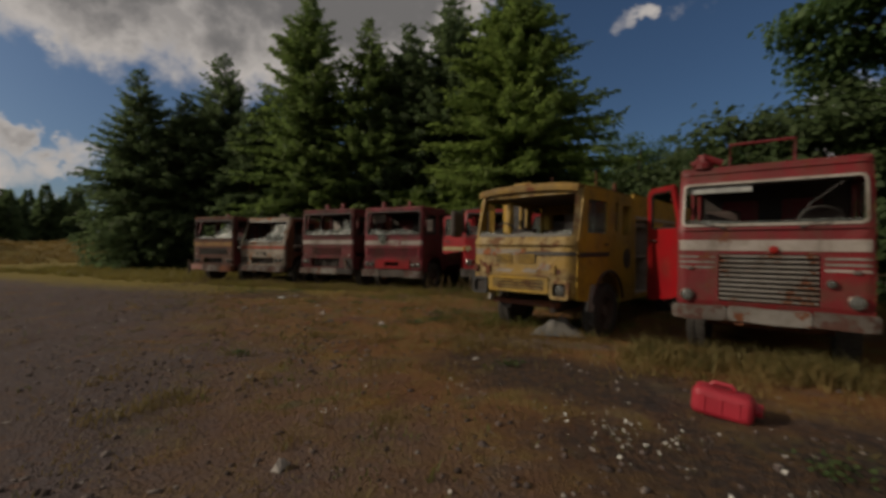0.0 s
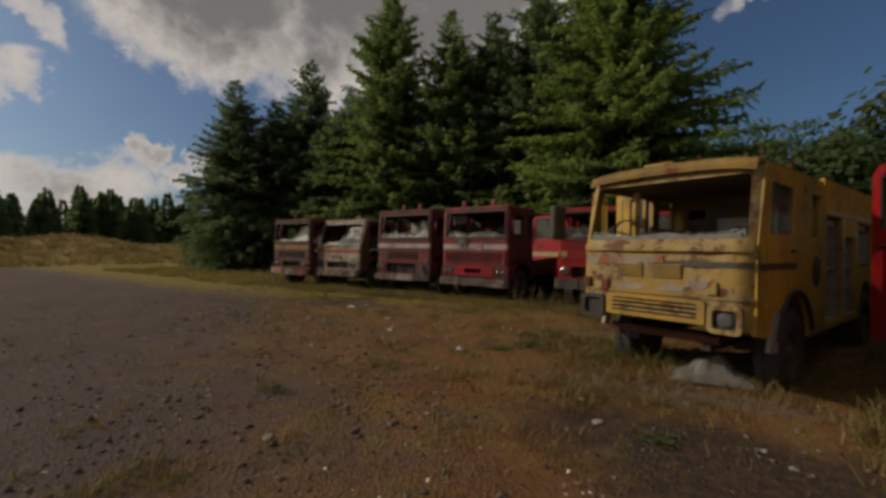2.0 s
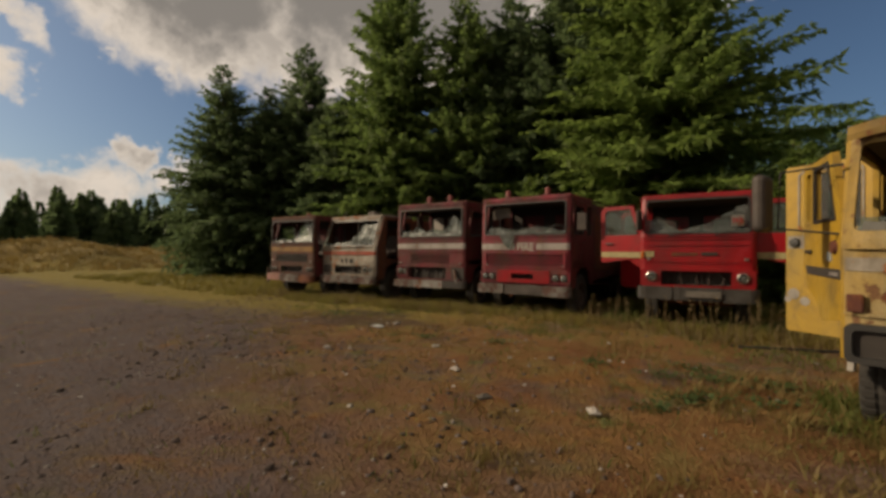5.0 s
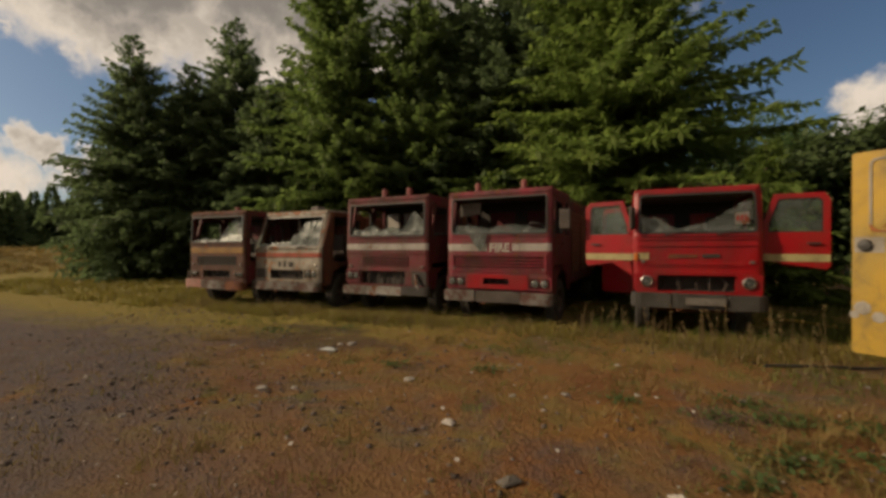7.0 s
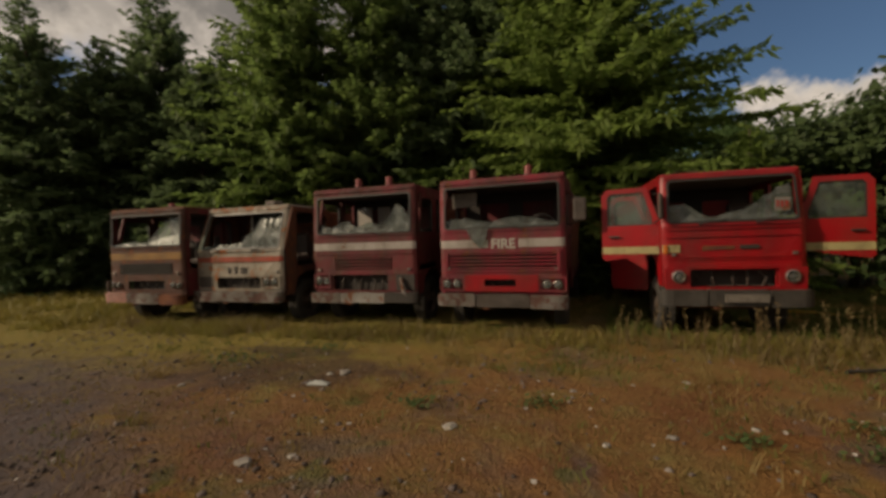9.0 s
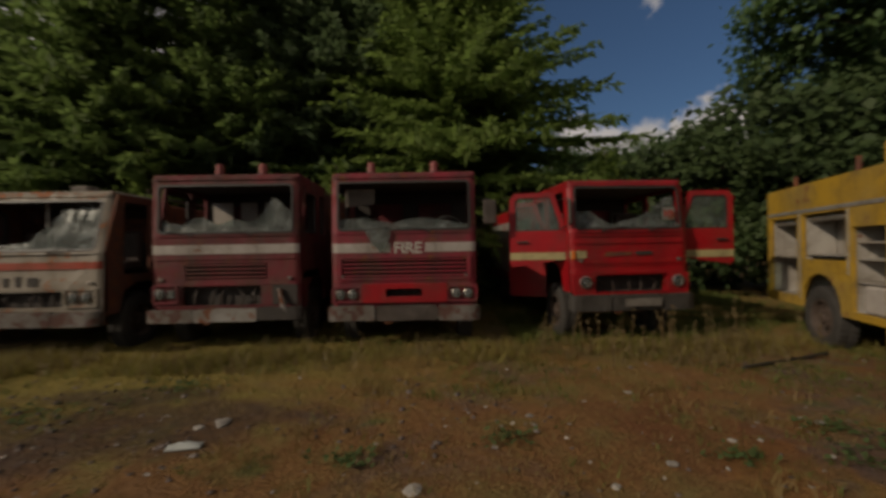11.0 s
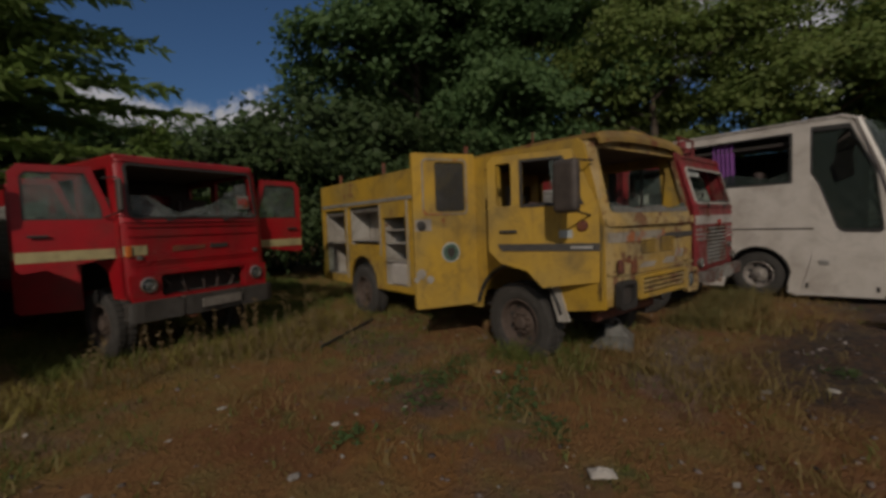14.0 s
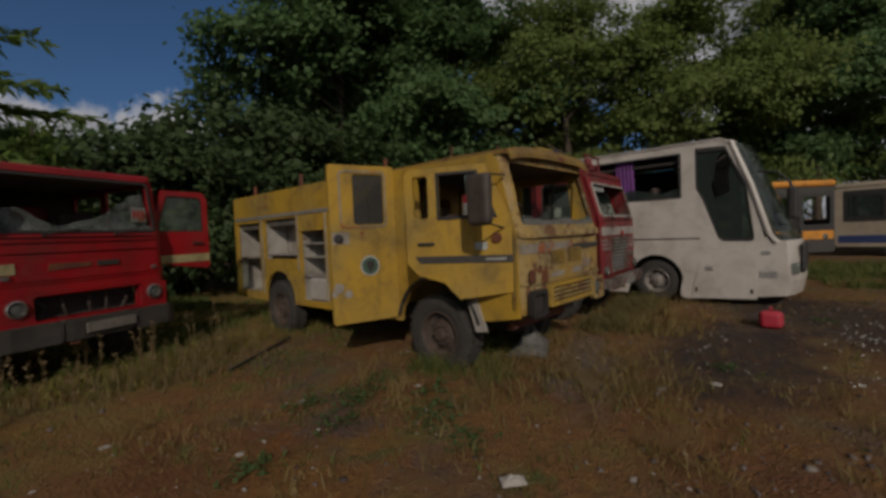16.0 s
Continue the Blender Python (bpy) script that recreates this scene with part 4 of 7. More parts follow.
def lettering(words, size, x, y, z, mat, parent, label):
    cu = bpy.data.curves.new("lettering", "FONT")
    cu.body, cu.size, cu.extrude, cu.align_x, cu.offset = words, size, 0.004, "CENTER", 0.007
    tmp = new("lettering_source", cu)
    tmp.rotation_euler = (radians(90), 0, 0)
    me = bpy.data.meshes.new_from_object(tmp.evaluated_get(bpy.context.evaluated_depsgraph_get()))
    bpy.data.objects.remove(tmp)
    me.materials.clear()
    me.materials.append(mat)
    ob = new("lettering", me)
    ob.parent = parent
    ob.matrix_local = pose(x, y, z, 90, 0, 0)
    return tagged(ob, label)


d_front = front_of(d_truck)
lamp_housing(d_front, -0.92, 0.86, 0.24, 0.13, M_red_d)
lamp_housing(d_front, 0.92, 0.86, 0.24, 0.13, M_red_d)
part("grille_rim", panel(rr(-1.06, 1.06, 1.09, 1.47, 0.03), [rr(-1.0, 1.0, 1.125, 1.435, 0.02)], 0.03, "xz", -0.03), M_red_d, d_front)
part("torn_lining", panel([(-1.0, 2.30), (-0.52, 2.34), (-0.50, 2.6), (-1.0, 2.6)], (), 0.012, "xz", 0.35), M_hide, d_truck)
lettering("FIRE", 0.25, 0.06, -0.008, 1.515, M_paper, d_front, "white capital letters")
part("lower_valance", panel(rr(-0.68, 0.68, 0.73, 1.03, 0.03), [rr(-0.30, 0.28, 0.82, 0.95, 0.02, 1)], 0.045, "xz", -0.046), M_red, d_front, "brighter red lower panel with a slot")
part("hanging_glass", panel([(-0.62, 1.88), (-0.2, 1.9), (-0.24, 1.7), (-0.36, 1.52), (-0.5, 1.66)], (), 0.006, "xz", -0.05), M_craze, d_front)

e_truck = fire_engine(pose(-0.83, 16.25, 0, 0, 0, 3.5), "bright red fire engine with both cab doors open", W=1.95, H=2.60, L=6.8, cab=2.0, zb=0.82, ws=(1.86, 2.52), wx=0.10, lean=0.16, taper=0.02, mat=M_red,
    mouth=(-0.58, 0.58, 0.84, 1.10), lamps=[(-0.76, 1.0, 0.08, {"y": -0.04}), (0.76, 1.0, 0.08, {"y": -0.04})], band=[(-0.97, -0.72, 1.38, 1.50, M_band)], bumper=(0.55, 0.80), bumper_mat=M_stripk,
    torn=(0.30, 0.26, 0.06, 0.12, 0.22, 0.42, 0.6), seed=8, doors=(72, 95), door_band=(1.36, 1.48, M_band), glaze=(M_glass, M_glass), mirror=(True, False), body_h=2.5)
e_front = front_of(e_truck)
part("lower_nose", panel([(-0.94, 0.80), (0.94, 0.80), (0.955, 1.13), (0.6, 1.17), (-0.6, 1.17), (-0.955, 1.13)], [rr(-0.60, 0.60, 0.83, 1.12, 0.03, 1), rr(-0.85, -0.67, 0.91, 1.09, 0.085), rr(0.67, 0.85, 0.91, 1.09, 0.085)], 0.05, "xz", -0.052), M_red, e_front, "brighter red lamp panel")
for z in (1.30, 1.62, 1.74):
    part("crease", panel([(-0.93, z - 0.009), (0.93, z - 0.009), (0.93, z + 0.009), (-0.93, z + 0.009)], (), 0.016, "xz", -0.012, cuts=(-0.5, 0.0, 0.5)), M_red, e_front)
for x in (-0.76, 0.76):
    part("lamp_ring", lathe([(0.098, -0.03), (0.098, -0.062), (0.084, -0.07), (0.080, -0.04)], (x, -0.02, 1.0), "y", 24, closed=True), M_chrome, e_front)
part("indicator", box(-0.96, -0.90, -0.03, 0.02, 1.36, 1.50, 0.012), M_amber, e_front)
part("scraped_patch", panel([(-0.42, 1.40), (0.02, 1.42), (0.04, 1.47), (-0.40, 1.48)], (), 0.004, "xz", -0.006), M_rust, e_front)
# raised dark block painted as the shade inside a slot
part("slot", box(0.10, 0.36, -0.016, -0.002, 1.42, 1.48, 0.004), M_dark, e_front)
part("number_plate", box(-0.16, 0.42, -0.185, -0.165, 0.62, 0.74, 0.004), M_hide, e_front)
sticker = part("windscreen_notice", panel([(0.58, 1.98), (0.78, 1.98), (0.78, 2.18), (0.58, 2.18)], (), 0.006, "xz", 0.03), M_bumper_w, e_front, "white paper notice with red figures")
for x in (0.605, 0.66, 0.715):
    part("notice_mark", panel([(x, 2.04), (x + 0.03, 2.04), (x + 0.03, 2.13), (x, 2.13)], (), 0.004, "xz", 0.025), M_redlens, sticker)
# open crew door behind the driver's door
cab_door(e_truck, -0.975, 1.25, 1.95, 0.64, 2.42, 1.85, -1, 60, M_red, 0.0, (1.36, 1.48, M_band), False, M_glass)

r_truck = fire_engine(pose(4.68, 10.30, 0, 0, 0, -13.5), "weathered red fire engine with wide bright grille and open door", W=1.98, H=2.58, L=6.6, cab=1.9, zb=0.72, ws=(1.82, 2.38), wx=0.07, lean=0.28, mat=M_red_r, door_mat=M_red,
    rubber=M_locker, grille=(-0.50, 0.52, 0.82, 1.44, 10, M_bumper_w), lamps=[(-0.86, 0.88, 0.08), (0.84, 0.90, 0.08), (0.62, 1.10, 0.05)], band=[(-0.96, 0.96, 1.48, 1.62, S), (-0.96, -0.54, 1.38, 1.41, M_bumper_w), (-0.96, -0.54, 1.31, 1.34, M_bumper_w), (-0.96, -0.54, 1.24, 1.27, M_bumper_w), (0.56, 0.96, 1.38, 1.41, M_bumper_w), (0.56, 0.96, 1.31, 1.34, M_bumper_w), (0.56, 0.96, 1.24, 1.27, M_stripe)],
    bumper=(0.58, 0.76), bumper_mat=(M_bumper_mix, M_bumper_w, M_bumper_mix), rail=True, torn=(0.08, 0.05, 0.04, 0.06, 0.05), seed=11, doors=(43, 0), door_low=0.66, glaze=(None, M_glass))
r_front = front_of(r_truck)
part("sun_visor", box(-0.88, -0.15, 0.22, 0.25, 2.26, 2.36, 0.01), M_pale, r_front)
part("badge", lathe([(0.05, 0), (0.045, -0.03), (0.01, -0.035)], (0.08, -0.01, 1.5), "y", 12), M_redlens, r_front)
part("wiper", tube([(0.3, -0.02, 1.84), (0.42, -0.01, 2.05), (0.72, 0.02, 2.3)], 0.008, 5), M_black, r_front)


# ---- the yellow engine ----
def yellow_engine():
    t = thing("fire_engine", pose(1.42, 10.74, 0, 0, 0, -17.5), "yellow fire engine with gutted lockers, open doors and rusty front", "fire engine", "derelict fire engines")
    W, H, L = 1.96, 2.50, 7.05
    w = W / 2
    zb, z0, z1 = 0.72, 1.68, 2.36

    def slope(v):
        up = max(0.0, v.z - 1.58)
        side = abs(v.x) / w
        low = max(0.0, 0.92 - v.z)
        turn = max(0.0, abs(v.x) - w + 0.17)
        return Vector((v.x * (1 - 0.04 * up), v.y + 0.24 * up + 0.06 * max(0, side - 0.5) ** 2 + 3.4 * turn * turn + 1.2 * low * low + 0.008 * noise.noise((v.x * 3.1, v.z * 2.7, 4.0)), v.z))

    cuts = [sg * (w - d) for sg in (-1, 1) for d in (0.17, 0.135, 0.10, 0.07, 0.045, 0.022, 0.3, 0.5, 0.75)]

    outline = [(-w + 0.03, zb), (-0.8, zb), (-0.62, 0.80), (0.58, 0.80), (0.75, zb), (w - 0.03, zb), (w, zb + 0.06), (w, 1.56), (w, z0), (w, H - 0.07), (w - 0.06, H), (0.4, H + 0.02), (-0.4, H + 0.02), (-w + 0.06, H), (-w, H - 0.07), (-w, z0), (-w, 1.56), (-w, zb + 0.06)]
    front = part("front_panel", panel(outline, [rr(-w + 0.07, w - 0.07, z0, z1, 0.05), rr(-0.52, 0.50, 0.82, 0.99, 0.01, 1)], 0.05, "xz", 0.0, warp=slope, cuts=cuts), M_yellow_worn, t, "peeling yellow and white paint over rust")
    part("fold", panel(rr(-w + 0.01, w - 0.01, 1.545, 1.625, 0.02), (), 0.05, "xz", -0.035, warp=slope, cuts=cuts), M_yellow_worn, front)
    for x, z, wide, high in ((-0.55, 1.545, 0.34, 0.016), (0.15, 1.55, 0.26, 0.013), (0.62, 1.535, 0.2, 0.02), (-0.70, 1.20, 0.05, 0.05), (0.70, 1.12, 0.06, 0.05), (0.52, 1.06, 0.10, 0.02)):
        part("rust_patch", panel([(x - wide, z - high * 0.4), (x - wide * 0.3, z - high), (x + wide * 0.7, z - high * 0.6), (x + wide, z + high * 0.5), (x + wide * 0.2, z + high), (x - wide * 0.6, z + high * 0.6)], (), 0.003, "xz", -0.0045, warp=slope), M_rust, front)
    part("lower_fold", panel([(-w + 0.02, 1.045), (w - 0.02, 1.045), (w - 0.02, 1.07), (-w + 0.02, 1.07)], (), 0.03, "xz", -0.022, warp=slope, cuts=cuts), M_yellow_worn, front)
    for x, z, wide, high in ((0.46, 1.20, 0.13, 0.06), (-0.30, 1.12, 0.2, 0.035), (0.20, 1.13, 0.16, 0.04)):
        part("bare_patch", panel([(x - wide, z - high * 0.7), (x + wide * 0.6, z - high), (x + wide, z + high * 0.5), (x - wide * 0.4, z + high)], (), 0.004, "xz", -0.006), M_cream, front)
    part("grille_backing", box(-0.55, 0.53, 0.1, 0.12, 0.78, 1.02), M_dark, front)
    gf = panel(rr(-0.58, 0.56, 0.77, 1.02, 0.03), [rr(-0.5, 0.48, 0.82, 0.985, 0.01, 1)], 0.05, "xz", -0.055)
    g = part("grille_frame", gf, M_yellow, front)
    for z in (0.85, 0.90, 0.95):
        part("grille_slat", box(-0.51, 0.49, -0.06, -0.005, z - 0.013, z + 0.013, 0.005, seg=1), M_yellow_worn, g)
    for x in (-0.44, 0.0):
        # dark plate on the solid panel paints the shade between the slats
        part("vent_gap_plate", box(x - 0.01, x + 0.31, -0.005, -0.0006, 1.238, 1.412, 0.001, seg=1), M_dark, front)
        for k in range(5):
            part("vent_slat", box(x, x + 0.3, -0.016, -0.001, 1.25 + 0.032 * k, 1.266 + 0.032 * k, 0.003, seg=1), M_yellow, front)
    part("band", panel([(0.12, 1.38), (w - 0.02, 1.38), (w - 0.02, 1.44), (0.12, 1.44)], (), 0.008, "xz", -0.009, warp=slope, cuts=cuts), M_stripk, front)
    part("bare_band", panel([(-w + 0.03, 1.38), (0.1, 1.38), (0.1, 1.48), (-w + 0.03, 1.48)], (), 0.006, "xz", -0.0065, warp=slope, cuts=cuts), M_cream, front)
    for x in (-0.78, 0.74):
        pod = part("headlight_pod", panel(rr(x - 0.16, x + 0.16, 0.70, 0.99, 0.05), [rr(x - 0.115, x + 0.115, 0.745, 0.945, 0.04)], 0.06, "xz", -0.05), M_black if x < 0 else M_yellow_worn, front)
        # thin dark plate gives the recessed lamp its shade by colour
        part("socket", box(x - 0.13, x + 0.13, -0.003, 0.0, 0.73, 0.96, 0.001, seg=1), M_dark, pod)
        if x > 0:
            part("lens", lathe([(0.085, 0.02), (0.07, -0.01), (0.04, -0.02), (0.01, -0.022)], (x, -0.02, 0.845), "y", 18), M_lens, pod)
    for x, z, mt in ((-0.88, 1.14, M_rust), (-0.62, 1.12, M_rust), (0.62, 1.16, M_yellow_worn)):
        part("indicator", box(x - 0.05, x + 0.05, -0.035, 0.0, z - 0.07, z + 0.07, 0.015), mt, front)
    sill = panel([(-w + 0.1, 1.64), (w - 0.1, 1.64), (w - 0.14, 1.74), (0.4, 1.72), (0.1, 1.76), (-0.3, 1.72), (-w + 0.14, 1.75)], (), 0.1, "xz", 0.06)
    part("crushed_dash_top", sill, M_scrap, front)
    shards(front, -w + 0.1, w - 0.1, z0, (0.12, 0.05, 0.04, 0.05, 0.12), 0.06, 0.26, 21)
    part("loose_strap", tube([(-0.5, 0.5, 1.7), (-0.48, 0.45, 2.0), (-0.5, 0.5, 2.3)], 0.05, 6), M_yellow, t, "yellow plastic strip inside the cab")
    # roof
    roof = bmesh.new()
    rows = []
    for k in range(13):
        x = -w + W * k / 12
        hgt = 0.06 * (1 - (abs(x) / w) ** 3)
        rows.append([roof.verts.new((x * (0.97 if abs(x) > w * 0.9 else 1), y + (0.10 * max(0, abs(x) / w - 0.55) ** 1.5 if y < 0.3 else 0), H - 0.02 + hgt + dz)) for y, dz in ((0.12, -0.05), (0.16, 0.02), (0.9, 0.045), (2.45, 0.03), (2.5, -0.05))])
    for p, q in zip(rows, rows[1:]):
        for j in range(4):
            roof.faces.new((p[j], p[j + 1], q[j + 1], q[j]))
    made = bmesh.ops.extrude_face_region(roof, geom=roof.faces[:])
    for v in made["geom"]:
        if isinstance(v, bmesh.types.BMVert):
            v.co.z -= 0.05
    part("roof", roof, M_yellow_roof, t)
    part("roof_lamp", box(-0.25, 0.1, 0.2, 0.3, H + 0.05, H + 0.10, 0.02), M_yellow, t)
    # cab sides
    for s in (-1, 1):
        a = -w if s < 0 else w - 0.045
        outl = [(0.10, 0.70), (0.60, 0.62)] + [(1.28 - 0.66 * math.cos(radians(d)), 0.42 + 0.66 * math.sin(radians(d))) for d in range(18, 163, 12)] + [(1.93, 0.50), (2.5, 0.50), (2.5, H - 0.02), (0.40, H - 0.02), (0.32, H - 0.1), (0.13, z0), (0.10, 1.56)]
        holes = [[(0.40, 1.72), (1.22, 1.72), (1.22, 2.30), (0.44, 2.30), (0.36, 2.2)], rr(1.62, 1.80, 1.80, 2.32, 0.03)]
        if s < 0:
            holes = [[(0.42, 1.10), (1.30, 1.16), (1.50, 1.24), (1.56, 2.34), (0.46, 2.34), (0.36, 2.1)], rr(1.66, 1.78, 1.80, 2.32, 0.03), rr(1.98, 2.42, 0.62, 2.34, 0.03)]
        else:
            holes.append(rr(1.98, 2.40, 1.74, 2.28, 0.03))
        part("side_panel", panel(outl, holes, 0.045, "yz", a), M_yellow, t)
        # wheel-arch lip
        pts = [(s * (w + 0.02), 1.28 - 0.68 * math.cos(radians(d)), 0.42 + 0.68 * math.sin(radians(d))) for d in range(14, 167, 8)]
        part("wheel_arch", tube(pts, 0.028, 6), M_black, t)
    guard = panel([(0.52, 0.52), (0.66, 0.50), (0.78, 0.86), (0.66, 0.92)], (), 0.04, "yz", -w - 0.03)
    part("mudguard_end", guard, M_locker, t, "bare grey mudguard end")
    part("mudguard_end", panel([(0.40, 0.50), (0.66, 0.46), (0.78, 0.86), (0.60, 0.92)], (), 0.04, "yz", w - 0.02), M_bumper_w, t, "bare grey mudguard end")
    # front door, ajar, with its black strip and mirror
    d = part("door", panel([(0.36, 0.98), (0.95, 0.90), (1.12, 1.08), (1.42, 1.16), (1.56, 1.30), (1.56, 2.30), (1.50, 2.36), (0.62, 2.36), (0.34, 1.72)],
                           [[(0.52, 1.80), (1.16, 1.80), (1.16, 2.28), (0.72, 2.28)], rr(1.28, 1.46, 1.80, 2.28, 0.04)], 0.05, "yz", -w - 0.002), M_yellow, t, "yellow door hanging ajar")
    part("black_strip", panel([(0.35, 1.30), (1.40, 1.30), (1.46, 1.38), (0.35, 1.38)], (), 0.006, "yz", -w - 0.010), M_stripk, d)
    part("maker_bar", panel([(0.42, 1.325), (0.64, 1.325), (0.64, 1.352), (0.42, 1.352)], (), 0.004, "yz", -w - 0.0155), M_alu, d)
    part("door_mark", panel([(0.62, 1.44), (0.76, 1.44), (0.76, 1.52), (0.62, 1.52)], (), 0.003, "yz", -w - 0.007), M_pale, d)
    part("window_pane", panel([(0.54, 1.80), (0.82, 1.80), (0.86, 2.27), (0.74, 2.27)], (), 0.006, "yz", -w + 0.02), M_glass, d)
    part("window_rubber", panel([(0.50, 1.78), (1.18, 1.78), (1.18, 2.30), (0.71, 2.30)], [[(0.55, 1.81), (1.15, 1.81), (1.15, 2.27), (0.735, 2.27)]], 0.02, "yz", -w - 0.012), M_black, d)
    part("door_handle", box(-w - 0.03, -w - 0.002, 1.22, 1.42, 1.50, 1.535, 0.008), M_black, d)
    part("lock_plate", lathe([(0.06, 0), (0.05, -0.03), (0.01, -0.035)], (-w - 0.002, 0.52, 1.56), "x", 12), M_rust, d)
    arm = part("mirror_arm", tube([(-w, 0.22, 2.22), (-w - 0.40, 0.18, 2.2), (-w - 0.42, 0.18, 1.72), (-w, 0.24, 1.66)], 0.012, 6), M_black, t)
    part("mirror", box(-w - 0.58, -w - 0.47, 0.03, 0.30, 1.69, 2.19, 0.05, seg=3), M_bumper, arm, "large grey mirror housing")
    d.matrix_local = Matrix.Translation((0, -0.2, 0)) @  hinge(-w, 0.36, 23)
    # shut door on the far side
    r = part("door", panel([(0.34, 0.95), (0.95, 0.90), (1.12, 1.08), (1.30, 1.14), (1.30, 2.36), (0.42, 2.36), (0.34, 2.2)], [[(0.42, 1.74), (1.20, 1.74), (1.20, 2.28), (0.46, 2.28)]], 0.012, "yz", w + 0.001), M_yellow, t, "shut yellow door with dusty window")
    part("window_pane", panel([(0.42, 1.74), (1.20, 1.74), (1.20, 2.28), (0.46, 2.28)], (), 0.006, "yz", w - 0.01), M_glass, r)
    part("black_strip", panel([(0.14, 1.36), (1.30, 1.36), (1.30, 1.43), (0.14, 1.43)], (), 0.006, "yz", w + 0.014), M_stripk, r)
    part("door_handle", box(w + 0.014, w + 0.04, 1.08, 1.24, 1.54, 1.575, 0.008), M_black, r)
    part("quarter_bar", box(w - 0.03, w + 0.005, 0.68, 0.71, 1.74, 2.28), M_black, r)
    part("worn_disc", lathe([(0.2, 0), (0.19, 0.003), (0.005, 0.004)], (w + 0.001, 2.2, 1.3), "x", 20), M_bumper, t)
    # crew door, swung right out
    c = part("crew_door", panel(rr(1.98, 2.86, 0.55, 2.54, 0.03), [rr(2.13, 2.55, 1.79, 2.43, 0.04)], 0.05, "yz", -w - 0.002), M_yellow, t, "yellow crew door swung out, with round badge")
    part("window_rubber", panel(rr(2.10, 2.73, 1.75, 2.47, 0.06), [rr(2.12, 2.71, 1.77, 2.45, 0.05)], 0.012, "yz", -w - 0.012), M_cream, c)
    # added dark pane stands in for the dim view through the hole
    part("window_pane", panel(rr(2.125, 2.555, 1.785, 2.435, 0.04), (), 0.006, "yz", -w + 0.02), M_hole_glass, c, "dark pane added to darken the window hole")
    badge = part("badge", lathe([(0.13, 0), (0.13, -0.005), (0.0999, -0.0055)], (-w - 0.004, 2.36, 1.26), "x", 28), M_pale, c, "round pale badge with a dark shield")
    part("badge_ring", lathe([(0.11, -0.006), (0.11, -0.009), (0.08, -0.0095)], (-w - 0.004, 2.36, 1.26), "x", 28), M_green, badge)
    part("shield", panel([(2.36, 1.18), (2.41, 1.24), (2.41, 1.32), (2.31, 1.32), (2.31, 1.24)], (), 0.005, "yz", -w - 0.019), M_dark, badge)
    part("sticker", panel([(2.62, 1.55), (2.84, 1.55), (2.84, 1.70), (2.62, 1.70)], (), 0.004, "yz", -w - 0.006), M_locker, c)
    part("lock", lathe([(0.06, 0), (0.05, -0.035), (0.01, -0.04)], (-w - 0.006, 2.76, 1.62), "x", 12), M_black, c)
    for y, z, r in ((2.78, 1.0, 0.07), (2.66, 0.92, 0.055), (2.84, 0.93, 0.04)):
        part("paint_splash", lathe([(r, 0), (r * 0.9, -0.003), (0.005, -0.004)], (-w - 0.003, y, z), "x", 7), M_locker, c)
    c.matrix_local = hinge(-w, 1.98, 74)
    # equipment body with open lockers on the near side
    y0, yb = 2.55, L
    nb = w
    lock = [rr(2.66, 3.55, 0.58, 2.05, 0.02, 1), rr(3.68, 4.42, 0.60, 1.78, 0.02, 1), rr(4.55, 5.74, 1.30, 2.03, 0.02, 1), rr(5.92, 6.92, 0.66, 2.0, 0.02, 1)]
    ra = [(5.24 - 0.56 * math.cos(radians(k)), 0.50 + 0.58 * math.sin(radians(k))) for k in range(0, 181, 15)]
    outl = [(y0, 0.50), (4.66, 0.50)] + ra + [(5.82, 0.5), (yb, 0.50), (yb, 2.50), (yb - 0.04, 2.54), (y0, 2.54)]
    for s in (-1, 1):
        at = -nb if s < 0 else nb - 0.05
        part("body_side", panel(outl, lock, 0.05, "yz", at), M_yellow, t)
    part("body_shell", box(-nb + 0.5, nb - 0.5, y0 + 0.02, yb - 0.05, 0.62, 2.46), M_locker, t)
    part("body_top", box(-nb + 0.02, nb - 0.02, y0, yb - 0.02, 2.44, 2.50, 0.02), M_yellow_roof, t)
    part("body_end", box(-nb + 0.02, nb - 0.02, yb - 0.05, yb, 0.52, 2.5, 0.01), M_yellow, t)
    for s in (-1, 1):
        for k, (ya, yc, za, zc) in enumerate(((2.62, 3.6, 0.56, 2.07), (3.63, 4.47, 0.56, 2.07), (4.50, 5.79, 1.26, 2.07), (5.87, 6.97, 0.62, 2.04))):
            xa, xb = sorted((s * (nb - 0.06), s * (nb - 0.48)))
            cell = bmesh.new()
            box(xa, xb, ya, ya + 0.03, za, zc, 0, cell)
            box(xa, xb, yc - 0.03, yc, za, zc, 0, cell)
            box(xa, xb, ya + 0.03, yc - 0.03, za, za + 0.03, 0, cell)
            box(xa, xb, ya + 0.03, yc - 0.03, zc - 0.03, zc, 0, cell)
            ce = part("locker", cell, M_locker, t, "empty grey locker, its shutter gone")
            heights = (1.30,) if k in (0, 3) else ((1.0, 1.32, 1.55) if k == 1 else (1.36,))
            for z in heights:
                part("shelf", box(xa + 0.01, xb - 0.01, ya + 0.035, yc - 0.035, z, z + 0.022), M_locker, ce)
            part("shutter_roll", tube([((xa + xb) / 2 + s * 0.13, ya + 0.05, zc - 0.10), ((xa + xb) / 2 + s * 0.13, yc - 0.05, zc - 0.10)], 0.065, 10), M_alu, ce)
